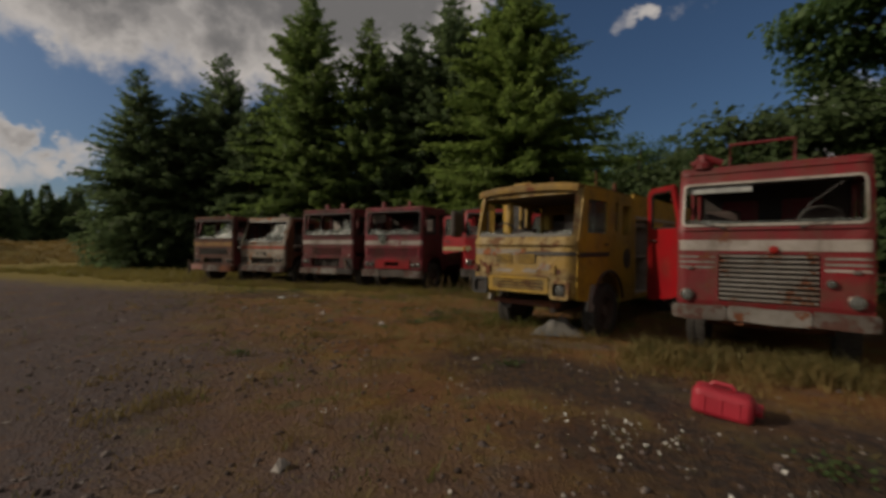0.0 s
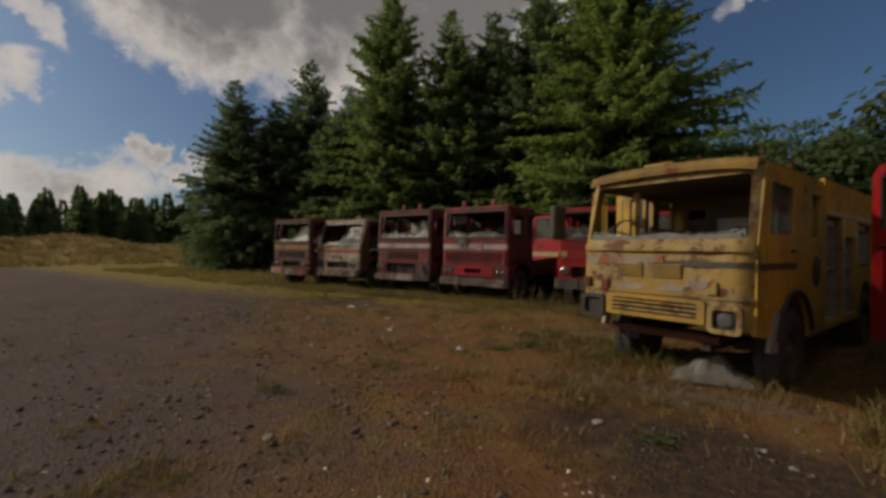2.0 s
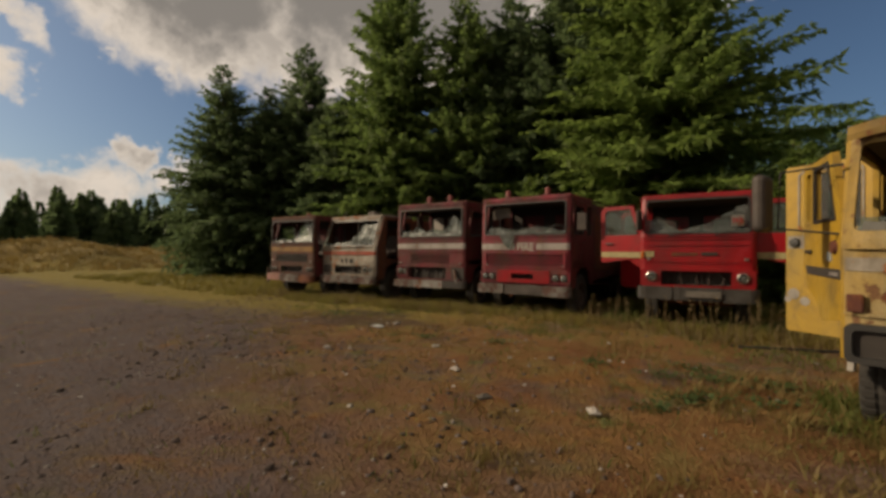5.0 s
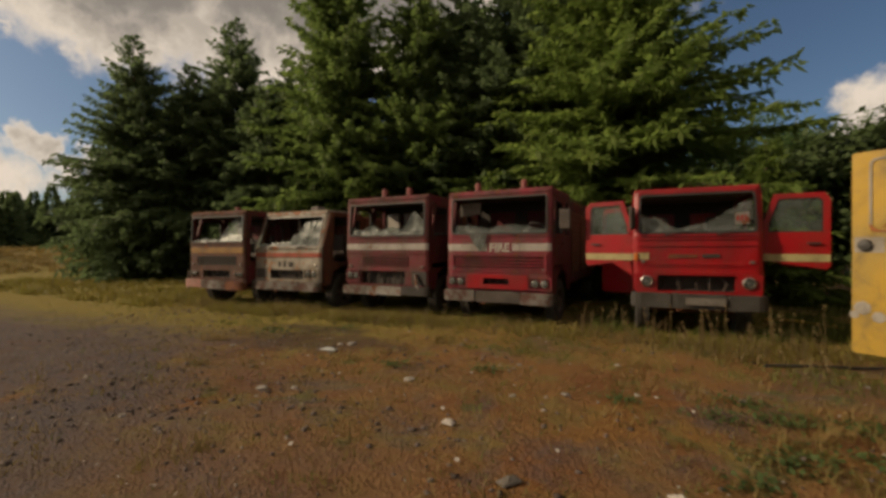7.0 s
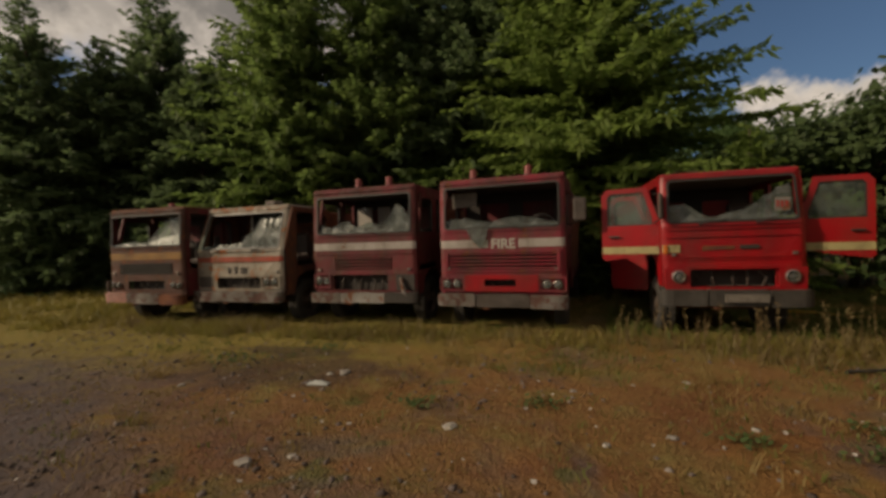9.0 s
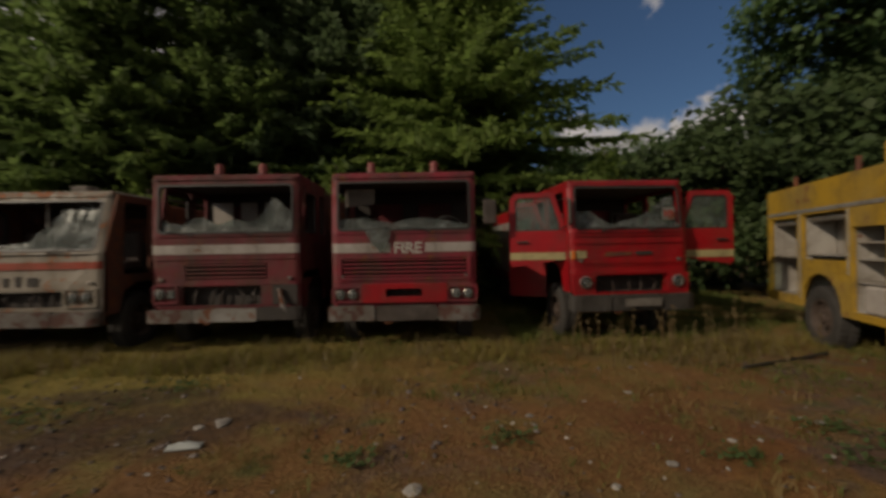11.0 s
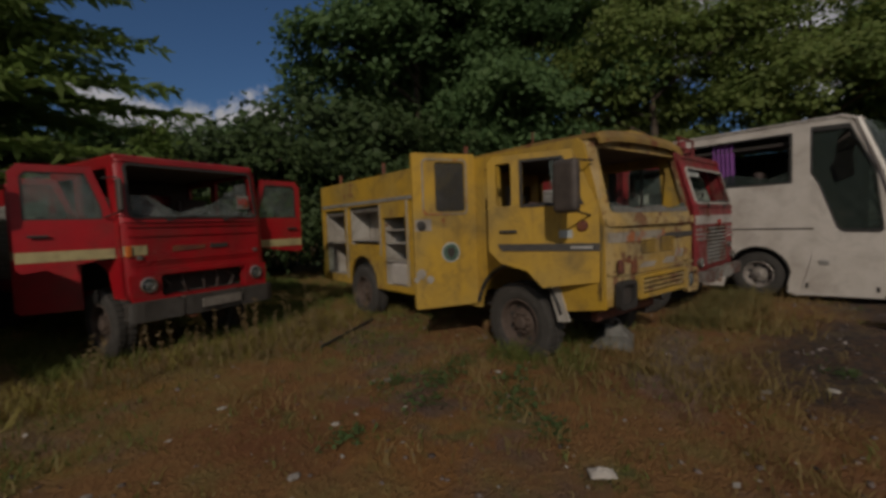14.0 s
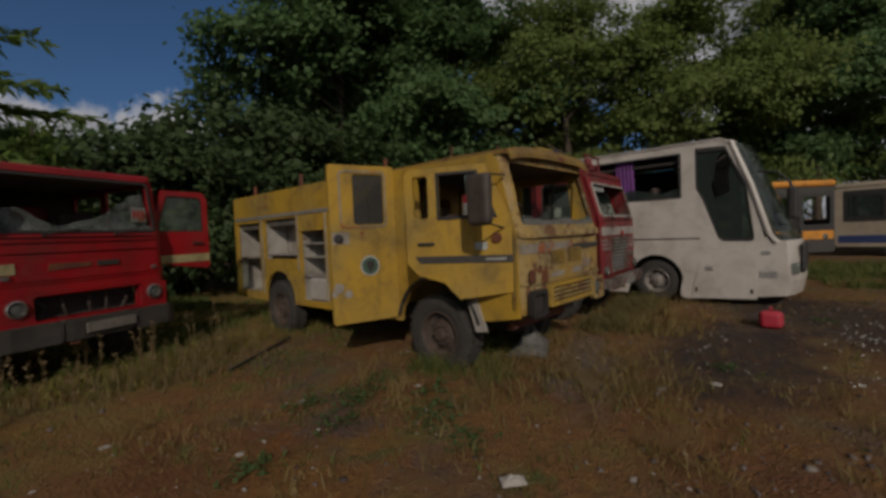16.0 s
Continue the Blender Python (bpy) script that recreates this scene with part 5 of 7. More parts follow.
        part("shutter_rail", box(min(s * (nb + 0.012), s * nb), max(s * (nb + 0.012), s * nb), y0 + 0.08, yb - 0.06, 2.06, 2.12, 0.004, seg=1), M_alu, t)
        for y in (3.63, 4.50, 5.83):
            part("shutter_post", box(min(s * (nb + 0.010), s * nb), max(s * (nb + 0.010), s * nb), y - 0.02, y + 0.02, 0.62 if y != 4.5 else 1.1, 2.05, 0.004, seg=1), M_alu, t)
    tank = box(-nb + 0.06, -nb + 0.42, 3.75, 4.3, 0.60, 0.98, 0.04)
    part("tank", tank, M_paper, t, "white plastic tank in a locker")
    for y, x in ((2.62, -0.55), (4.6, -0.8), (6.6, -0.7), (2.55, 0.6)):
        part("roof_post", tube([(x, y, 2.48), (x + 0.01, y, 2.78)], 0.035, 7), M_rust, t)
    for x, y, z in ((0.40, 2.12, 3.0), (0.05, 1.0, 2.78)):
        part("aerial", tube([(x, y, 2.5), (x + 0.01, y, z)], 0.014, 6), M_rust, t)
    part("cab_back", panel([(-w + 0.06, 0.6), (w - 0.06, 0.6), (w - 0.06, H - 0.05), (-w + 0.06, H - 0.05)], [rr(-0.7, -0.1, 1.8, 2.2, 0.04), rr(0.1, 0.7, 1.8, 2.2, 0.04)], 0.04, "xz", 2.44), M_yellow, t)
    part("headlining", box(-w + 0.08, w - 0.08, 0.35, 2.42, H - 0.10, H - 0.085), M_hide, t)
    part("cab_floor", box(-w + 0.06, w - 0.06, 0.12, 2.45, 1.05, 1.10), M_dark, t)
    part("dashboard", box(-w + 0.08, w - 0.08, 0.10, 0.40, 1.35, 1.62, 0.05), M_dark, t)
    part("engine_cover", box(-0.38, 0.38, 0.42, 1.6, 1.1, 1.42, 0.07), M_dark, t)
    for x in (-0.6, 0.6):
        seat(t, x, 0.95, 1.18)
    for x in (-0.55, 0.0, 0.55):
        seat(t, x, 1.95, 1.18)
    part("equipment_box", box(0.15, 0.6, 1.3, 1.6, 1.62, 1.98, 0.03), M_paper, t)
    steering_wheel(t, -0.55, 0.48, 1.74)
    for x in (-0.42, 0.42):
        part("chassis_rail", box(x - 0.05, x + 0.05, 0.35, L - 0.2, 0.42, 0.6, 0.01), M_dark, t)
    part("hanging_bumper", box(-0.75, 0.55, 0.34, 0.42, 0.50, 0.60, 0.02), M_rust, t)
    for y in (1.28, 5.24):
        part("axle", tube([(-0.8, y, 0.42), (0.8, y, 0.42)], 0.07, 8), M_rust, t)
        for s in (-1, 1):
            wheel(t, s * (w - 0.13), y, 0.38, 0.50, 0.26, side=s)
    return t


yellow_engine()


# ---- coaches ----
def coach():
    t = thing("coach", pose(5.98, 8.28, 0, 0, 0, -16.9), "white derelict coach with smashed windows and purple curtain", "coach")
    L, W, H = 10.5, 2.45, 3.24
    # the near side is x = 0; y runs to the rear
    nose = -0.73
    side = [(nose + 0.06, 0.22), (0.85, 0.08), (0.98, 0.12), (0.98, 0.3)] + [(1.47 - 0.54 * math.cos(radians(k)), 0.42 + 0.56 * math.sin(radians(k))) for k in range(10, 171, 16)] + [(2.02, 0.3), (2.05, 0.15), (L, 0.2), (L, 3.0), (L - 0.12, H), (0.2, H), (0.02, 3.12), (-0.22, 2.3), (-0.42, 1.32), (nose - 0.02, 1.22), (nose - 0.02, 0.4)]
    win1 = [(0.66, 3.08), (0.16, 3.06), (-0.16, 2.3), (-0.27, 1.30), (-0.22, 1.26), (0.22, 1.27), (0.30, 1.34), (0.55, 2.1), (0.66, 2.3)]
    wins = [win1, rr(0.95, 2.85, 2.16, 3.05, 0.03, 2), rr(2.95, 4.6, 2.16, 3.05, 0.03, 2), rr(4.7, 6.4, 2.16, 3.05, 0.03, 2), rr(6.5, 8.2, 2.16, 3.05, 0.03, 2), rr(8.3, 10.1, 2.16, 3.05, 0.03, 2)]
    part("side_wall", panel(side, wins, 0.05, "yz", 0.0), M_white, t)
    part("side_wall", panel(side, wins[1:], 0.05, "yz", W - 0.05), M_white, t)
    for k, wn in enumerate(wins):
        ca, cb = sum(p for p, _ in wn) / len(wn), sum(q for _, q in wn) / len(wn)
        part("window_rubber", panel([(ca + (p - ca) * 1.02, cb + (q - cb) * 1.03) for p, q in wn], [[(ca + (p - ca) * 0.97, cb + (q - cb) * 0.95) for p, q in wn]], 0.02, "yz", -0.008), M_black, t)
    # door glass, smashed at the top
    hole = [(0.02, 2.95), (0.12, 2.6), (0.10, 2.2), (0.35, 2.1), (0.42, 2.35), (0.36, 2.5), (0.32, 2.85), (0.2, 3.0)]
    part("door_glass", panel([(0.65, 3.06), (0.17, 3.04), (-0.15, 2.3), (-0.26, 1.31), (0.22, 1.29), (0.29, 1.35), (0.54, 2.1), (0.65, 2.3)], [hole], 0.008, "yz", 0.02), M_tint, t, "smashed tinted door glass")
    part("glass_remnant", panel([(0.96, 2.17), (2.84, 2.17), (2.84, 2.45), (2.4, 2.30), (1.9, 2.4), (1.3, 2.26), (0.96, 2.36)], (), 0.008, "yz", 0.02), M_tint, t)
    for k in range(2, 6):
        y0 = (2.95, 4.7, 6.5, 8.3)[k - 2]
        part("window_pane", panel(rr(y0, y0 + 1.65, 2.17, 3.04, 0.02, 1), (), 0.008, "yz", 0.02), M_tint, t)
    for k, wn in enumerate(wins[1:]):
        part("window_pane", panel(wn, (), 0.008, "yz", W - 0.03), M_tint, t)
    # added dark sheet so that the hole in the door glass looks dim inside
    part("dark_cab_sheet", box(0.55, 0.58, -0.02, 0.85, 1.3, 3.05, 0.01), M_dark, t)
    part("parcel_rack", box(0.1, 0.4, 0.9, L - 0.4, 2.86, 2.92, 0.01), M_dark, t)
    part("parcel_rack", box(W - 0.4, W - 0.1, 0.9, L - 0.4, 2.86, 2.92, 0.01), M_dark, t)
    # added dark sheet across the far windows, which keeps the interior dark
    part("far_window_sheet", box(W - 0.12, W - 0.10, 0.95, L - 0.5, 2.2, 3.0, 0.005), M_dark, t)
    cur = bmesh.new()
    vs = []
    for k in range(21):
        y = 1.86 + 0.40 * k / 20
        vs.append((cur.verts.new((0.10 + 0.025 * math.sin(k * 1.6), y, 2.12)), cur.verts.new((0.10 + 0.02 * math.sin(k * 1.6 + 0.3), y + 0.04, 3.1))))
    for a, b in zip(vs, vs[1:]):
        cur.faces.new((a[0], b[0], b[1], a[1]))
    made = bmesh.ops.extrude_face_region(cur, geom=cur.faces[:])
    for v in made["geom"]:
        if isinstance(v, bmesh.types.BMVert):
            v.co.x += 0.012
    part("curtain", cur, M_purple, t, "purple curtain")
    # front: windscreen raked over a short nose
    fr = bmesh.new()
    prof = [(0.06, 3.14), (-0.02, 2.98), (-0.30, 2.2), (-0.62, 1.42), (-0.72, 1.24), (-0.76, 0.9), (-0.78, 0.5), (-0.72, 0.22)]
    cols = []
    for k in range(9):
        x = 0.01 + (W - 0.02) * k / 8
        bulge = 0.22 * (1 - (abs(x - W / 2) / (W / 2)) ** 2.5)
        cols.append([fr.verts.new((x, y - bulge, z)) for y, z in prof[4:]])
    for a, b in zip(cols, cols[1:]):
        for j in range(len(a) - 1):
            fr.faces.new((a[j], b[j], b[j + 1], a[j + 1]))
    made = bmesh.ops.extrude_face_region(fr, geom=fr.faces[:])
    for v in made["geom"]:
        if isinstance(v, bmesh.types.BMVert):
            v.co.y += 0.06
    nose_ob = part("nose", fr, M_white, t)
    wsb = bmesh.new()
    cols = []
    for k in range(9):
        x = 0.02 + (W - 0.04) * k / 8
        bulge = 0.22 * (1 - (abs(x - W / 2) / (W / 2)) ** 2.5)
        cols.append([wsb.verts.new((x, y - bulge, z)) for y, z in prof[:5]])
    for a, b in zip(cols, cols[1:]):
        for j in range(4):
            wsb.faces.new((a[j], b[j], b[j + 1], a[j + 1]))
    made = bmesh.ops.extrude_face_region(wsb, geom=wsb.faces[:])
    for v in made["geom"]:
        if isinstance(v, bmesh.types.BMVert):
            v.co.y += 0.01
    part("windscreen", wsb, M_tint, t, "dark green tinted windscreen")
    part("pillar", tube([(0.02, 0.07, 3.16), (0.0, -0.24, 2.3), (0.0, -0.50, 1.36), (0.0, -0.62, 1.2)], 0.05, 8), M_white, t)
    part("grille", box(0.45, W - 0.45, -1.0, -0.92, 0.62, 1.15, 0.03), M_black, nose_ob)
    part("headlight", box(0.06, 0.44, -0.92, -0.80, 0.62, 0.82, 0.03), M_lens, nose_ob)
    part("indicator", box(-0.012, 0.03, -0.62, -0.34, 0.55, 0.68, 0.012), M_alu, nose_ob)
    arm = part("mirror_arm", tube([(0.22, -0.32, 2.55), (0.10, -0.62, 2.50), (0.04, -0.80, 2.30), (0.04, -0.84, 2.15)], 0.025, 8), M_black, t)
    part("mirror", box(-0.05, 0.13, -0.92, -0.76, 1.62, 2.20, 0.05, seg=3), M_black, arm, "long black hanging mirror")
    for x0, x1 in ((0.55, 1.35), (1.15, 1.95)):
        part("wiper", tube([(x0, -0.93, 1.30), ((x0 + x1) / 2, -0.86, 1.50), (x1, -0.80, 1.66)], 0.012, 5), M_black, t)
    part("windscreen_divider", tube([(0.03, 0.02, 3.02), (W / 2, -0.16, 2.62), (W - 0.03, 0.02, 3.02)], 0.02, 6), M_black, t)
    # roof and floor
    rf = bmesh.new()
    rows = []
    for k in range(9):
        x = W * k / 8
        arc = 0.10 * (1 - (abs(x - W / 2) / (W / 2)) ** 4)
        rows.append([rf.verts.new((x, y, H + arc - dz)) for y, dz in ((0.06, 0.10), (0.3, 0.0), (L * 0.5, 0.0), (L - 0.2, 0.0), (L, 0.12))])
    for a, b in zip(rows, rows[1:]):
        for j in range(4):
            rf.faces.new((a[j], a[j + 1], b[j + 1], b[j]))
    made = bmesh.ops.extrude_face_region(rf, geom=rf.faces[:])
    for v in made["geom"]:
        if isinstance(v, bmesh.types.BMVert):
            v.co.z -= 0.06
    part("roof", rf, M_white, t)
    part("roof_hatch", box(0.3, 0.9, 0.7, 0.74, H - 0.01, H + 0.05, 0.01), M_white, t)
    part("floor", box(0.06, W - 0.06, -0.3, L - 0.1, 1.2, 1.28), M_dark, t)
    part("rear_wall", box(0.02, W - 0.02, L - 0.06, L, 0.3, 3.1, 0.02), M_white, t)
    part("headlining", box(0.08, W - 0.08, 0.3, L - 0.2, 3.08, 3.12), M_dark, t)
    for k in range(8):
        for x in (0.5, W - 0.5):
            seat(t, x, 1.3 + 1.0 * k, 1.75)
    steering_wheel(t, W - 0.6, 0.1, 1.9)
    # hatch, trim line and wheels
    h = part("hatch", panel([(-0.30, 0.14), (0.80, 0.10), (0.62, 0.86), (-0.30, 0.86)], (), 0.012, "yz", -0.014), M_white, t)
    part("hatch_latch", box(-0.022, -0.012, 0.40, 0.54, 0.66, 0.75, 0.004), M_alu, h)
    for y in (0.70, -0.22):
        part("hatch_catch", box(-0.026, -0.012, y - 0.02, y + 0.02, 0.24, 0.33, 0.004), M_dark, h)
    part("trim_line", box(-0.012, 0.0, 0.62, 2.6, 1.30, 1.325, 0.003, seg=1), M_dark, t)
    part("side_marker", box(-0.014, 0.0, -0.52, -0.38, 0.98, 1.05, 0.003, seg=1), M_alu, t)
    for y in (1.47, 7.2):
        wheel(t, 0.20, y, 0.42, 0.43, 0.26, -1, M_coach_rim)
        part("hub_cap", lathe([(0.13, -0.02), (0.12, -0.07), (0.07, -0.10), (0.01, -0.105)], (0.20, y, 0.42), "x", 16), M_locker, t)
        wheel(t, W - 0.17, y, 0.46, 0.46, 0.26, side=1)
        part("axle", tube([(0.2, y, 0.46), (W - 0.2, y, 0.46)], 0.07, 8), M_rust, t)
    part("arch_lining", panel([(0.9, 0.3), (2.05, 0.3), (2.05, 1.0), (0.9, 1.0)], (), 0.03, "yz", 0.42), M_dark, t)
    return t


coach()


def old_bus(m, label, body, roof, band, L=8.0, stripe=(0.55, 0.85)):
    """A service bus: x across, y to the rear, near side at x = 0."""
    t = thing("bus", m, label, "bus", "buses behind the coach")
    W, H = 2.4, 2.95
    wins = [rr(0.25 + 1.25 * k, 1.38 + 1.25 * k, 1.55, 2.45, 0.05, 2) for k in range(int((L - 0.4) / 1.25))]
    for x in (0.0, W - 0.05):
        part("side_wall", panel(rr(0.0, L, 0.4, 2.75, 0.08), wins, 0.05, "yz", x), body, t)
    for k in range(len(wins)):
        part("window_rubber", panel(rr(0.195 + 1.25 * k, 1.435 + 1.25 * k, 1.40, 2.64, 0.04, 2), [rr(0.30 + 1.25 * k, 1.33 + 1.25 * k, 1.60, 2.40, 0.05, 2)], 0.02, "yz", -0.01), M_black, t)
        if k % 3 != 0:
            part("window_pane", panel(rr(0.25 + 1.25 * k, 1.38 + 1.25 * k, 1.56, 2.44, 0.05, 2), (), 0.008, "yz", 0.02), M_tint, t)
    part("front_wall", panel(rr(0.0, W, 0.4, 2.75, 0.1), [rr(0.15, 1.15, 1.35, 2.4, 0.08), rr(1.25, 2.25, 1.35, 2.4, 0.08)], 0.05, "xz", -0.05), body, t)
    part("rear_wall", panel(rr(0.02, W - 0.02, 0.42, 2.74, 0.08), [rr(0.3, W - 0.3, 1.6, 2.45, 0.08)], 0.05, "xz", L - 0.05), body, t)
    part("window_rubber", panel(rr(0.2, W - 0.2, 1.5, 2.55, 0.1), [rr(0.34, W - 0.34, 1.64, 2.41, 0.08)], 0.02, "xz", L + 0.002), M_black, t)
    part("window_pane", panel(rr(0.3, W - 0.3, 1.61, 2.44, 0.08), (), 0.008, "xz", L - 0.03), M_tint, t)
    part("window_frame", panel(rr(0.05, W - 0.05, 1.25, 2.5, 0.1), [rr(0.18, 1.12, 1.38, 2.37, 0.08), rr(1.28, 2.22, 1.38, 2.37, 0.08)], 0.03, "xz", -0.08), M_black, t)
    part("roof", box(-0.03, W + 0.03, -0.14, L + 0.03, 2.72, H, 0.1, seg=3), roof, t)
    part("band", box(-0.012, 0.0, 0.1, L - 0.1, *stripe, 0.003, seg=1), band, t)
    part("front_band", box(0.05, W - 0.05, -0.062, -0.05, *stripe, 0.003, seg=1), band, t)
    part("floor", box(0.06, W - 0.06, 0.05, L - 0.1, 0.75, 0.82), M_dark, t)
    for k in range(int(L / 1.3)):
        for x in (0.5, W - 0.5):
            seat(t, x, 0.9 + 1.2 * k, 1.0)
    for y in (1.5, L - 1.8):
        wheel(t, 0.17, y, 0.44, 0.46, 0.25, side=-1)
        wheel(t, W - 0.17, y, 0.44, 0.46, 0.25, side=1)
    headlight(t, 0.35, 0.95, 0.1, -0.06)
    headlight(t, W - 0.35, 0.95, 0.1, -0.06)
    return t


old_bus(pose(14.9, 5.9, 0, 0, 0, -66), "orange-roofed bus with black window frames beyond the coach", M_stripk, M_orange, M_orange, 7.5, (0.86, 1.16))
old_bus(pose(15.0, -4.2, 0, 0, 0, -30), "cream bus with a blue band, windows missing", M_bus_cream, M_bus_cream, M_blue, 7.95)


# ---- trees ----
def mesh_from(name, verts, faces, mat):
    me = bpy.data.meshes.new(name)
    verts = np.asarray(verts, dtype=np.float32).reshape(-1, 3)
    faces = np.asarray(faces, dtype=np.int32)
    k = faces.shape[1]
    me.vertices.add(len(verts))
    me.vertices.foreach_set("co", verts.ravel())
    me.loops.add(faces.size)
    me.loops.foreach_set("vertex_index", faces.ravel())
    me.polygons.add(len(faces))
    me.polygons.foreach_set("loop_start", np.arange(0, faces.size, k, dtype=np.int32))
    me.update(calc_edges=True)
    me.validate()
    me.materials.append(mat)
    return me


def sprays(base, way, normal, length, width):
    """Folded diamond sprays, one a row: two triangles each."""
    tip = base + way * length[:, None]
    mid = base + way * (length * 0.45)[:, None]
    v = np.stack([base, mid + normal * width[:, None], tip, mid - normal * width[:, None]], 1).reshape(-1, 3)
    i = np.arange(len(base))[:, None] * 4
    f = np.concatenate([i + [0, 1, 2], i + [0, 2, 3]], 0)
    return v, f


def unit(v):
    return v / np.maximum(np.linalg.norm(v, axis=-1, keepdims=True), 1e-6)


def conifer(name, seed, H, R, mat, label, whorl=0.35, per=12, droop=0.30, hang=0.5, low=0.5, lift=0.55):
    rng = np.random.default_rng(seed)
    t = thing(name, Matrix(), label, "conifer", "conifers behind the fire engines")
    part("trunk", tube([(0, 0, -0.1), (0.03, 0.02, H * 0.4), (0, 0.05, H * 0.98)], 0.24, 8, taper=0.02), M_bark, t)
    bases, ways, norms, lens, wids = [], [], [], [], []
    limbs = bmesh.new()
    z = low
    n = 0
    while z < H - 0.15:
        f = z / H
        reach = R * (1 - f) ** 0.82 * (0.55 + 0.45 * min(1, f * 5)) + 0.12
        for k in range(per if f < 0.85 else 5):
            a = rng.uniform(0, 2 * math.pi)
            L = reach * rng.uniform(0.50, 1.28)
            d = np.array([math.cos(a), math.sin(a), 0])
            rise, drop = (lift * f - 0.05) * L, droop * (1 - 0.6 * f) * L
            side = np.array([-d[1], d[0], 0])
            zz = z + rng.uniform(-0.2, 0.2)
            steps = max(4, int(L / 0.118))
            s = (np.arange(steps) + rng.uniform(0, 1)) / steps
            s = s[s > 0.12]
            p = d * (s * L)[:, None] + np.array([0, 0, zz]) + np.array([0, 0, 1]) * (rise * s - drop * s**2 + 0.12 * L * s**4)[:, None]
            if f < 0.75 and k % 3 == 0:
                q = [d * (w * L) + np.array([0, 0, zz + rise * w - drop * w * w + 0.12 * L * w**4]) for w in (0, 0.5, 0.9)]
                tube([tuple(x) for x in q], 0.03, 4, limbs, 0.008)
            for sg in (-1, 1):
                w = unit(d * rng.uniform(0.5, 0.9, (len(s), 1)) + sg * side * rng.uniform(0.5, 1.0, (len(s), 1)) + np.array([0, 0, 1]) * rng.uniform(-0.45, 0.12, (len(s), 1)))
                bases.append(p), ways.append(w)
                norms.append(unit(np.cross(w, np.array([0, 0, 0.8]) + rng.normal(0, 1.0, (len(s), 3)))))
                lens.append((0.28 + 0.80 * (1 - s) * min(1, L / 2.0)) * (1 - 0.5 * f * f) * rng.uniform(0.6, 1.25, len(s)))
                wids.append(rng.uniform(0.04, 0.085, len(s)))
            w = unit(np.array([0, 0, -1.0]) * hang + d * 0.5 + rng.normal(0, 0.35, (len(s), 3)))
            bases.append(p), ways.append(w)
            norms.append(unit(np.cross(w, rng.normal(0, 1, (len(s), 3)))))
            lens.append(rng.uniform(0.32, 0.75, len(s)) * (1 - 0.55 * f))
            wids.append(rng.uniform(0.045, 0.09, len(s)))
        z += whorl * (1.0 - 0.45 * f)
    v, fc = sprays(np.concatenate(bases), np.concatenate(ways), np.concatenate(norms), np.concatenate(lens), np.concatenate(wids))
    crown = new("crown", mesh_from("crown", v, fc, mat))
    crown.parent = t
    tagged(part("branchwood", limbs, M_bark, t), kind="stuff")
    return t


def broadleaf(name, seed, H, R, mat, label, base=2.0, clusters=330, leaves=75, size=0.2, trunk=0.3, category="tree", group="broadleaved trees round the yard"):
    rng = np.random.default_rng(seed)
    rnd = random.Random(seed)
    t = thing(name, Matrix(), label, category, group)
    part("trunk", tube([(0, 0, -0.1), (0.1, 0, H * 0.25), (-0.1, 0.15, H * 0.5), (0.1, 0.1, H * 0.8)], trunk, 9, taper=0.06), M_bark, t)
    mid = base + (H - base) * 0.48
    lobes = []
    for k in range(30):
        a, e = rnd.uniform(0, 6.28), rnd.uniform(-0.85, 1.0)
        r = R * math.sqrt(max(0.05, 1 - e * e)) * rnd.uniform(0.4, 0.85)
        lobes.append((r * math.cos(a), r * math.sin(a), mid + e * (H - base) * 0.42, R * rnd.uniform(0.28, 0.5)))
        if k < 9:
            x, y, z, _ = lobes[-1]
            z0 = max(base * 0.6, min(H * 0.6, z - 0.35 * math.hypot(x, y) - 0.5))
            part("limb", tube([(0, 0, z0), (x * 0.4, y * 0.4, z0 + (z - z0) * 0.5), (x, y, z)], trunk * 0.35, 6, taper=0.03), M_bark, t)
    cs = []
    for k in range(clusters):
        x, y, z, r = lobes[k % len(lobes)]
        d = unit(rng.normal(0, 1, 3))
        d[2] = abs(d[2]) * 0.9 - 0.15 if rng.random() < 0.7 else d[2]
        cs.append(np.array([x, y, z]) + d * r * rng.uniform(0.55, 1.1) * np.array([1, 1, 0.8]))
    cs = np.array(cs)
    n = clusters * leaves
    spread = rng.normal(0, 1, (n, 3)) * np.array([0.42, 0.42, 0.2]) * (R / 5.0) ** 0.5
    p = np.repeat(cs, leaves, 0) + spread
    centre = np.array([0, 0, mid])
    face = unit(0.8 * unit(np.repeat(cs, leaves, 0) - centre) + np.array([0, 0, 0.55]) + 0.75 * rng.normal(0, 0.6, (n, 3)))
    w = unit(np.cross(face, rng.normal(0, 1, (n, 3))) + np.array([0, 0, -0.35]))
    nn = unit(np.cross(w, face))
    ln = size * rng.uniform(0.6, 1.3, n)
    v, fc = sprays(p, w, nn, ln, ln * 0.36)
    crown = new("crown", mesh_from("crown", v, fc, mat))
    crown.parent = t
    return t


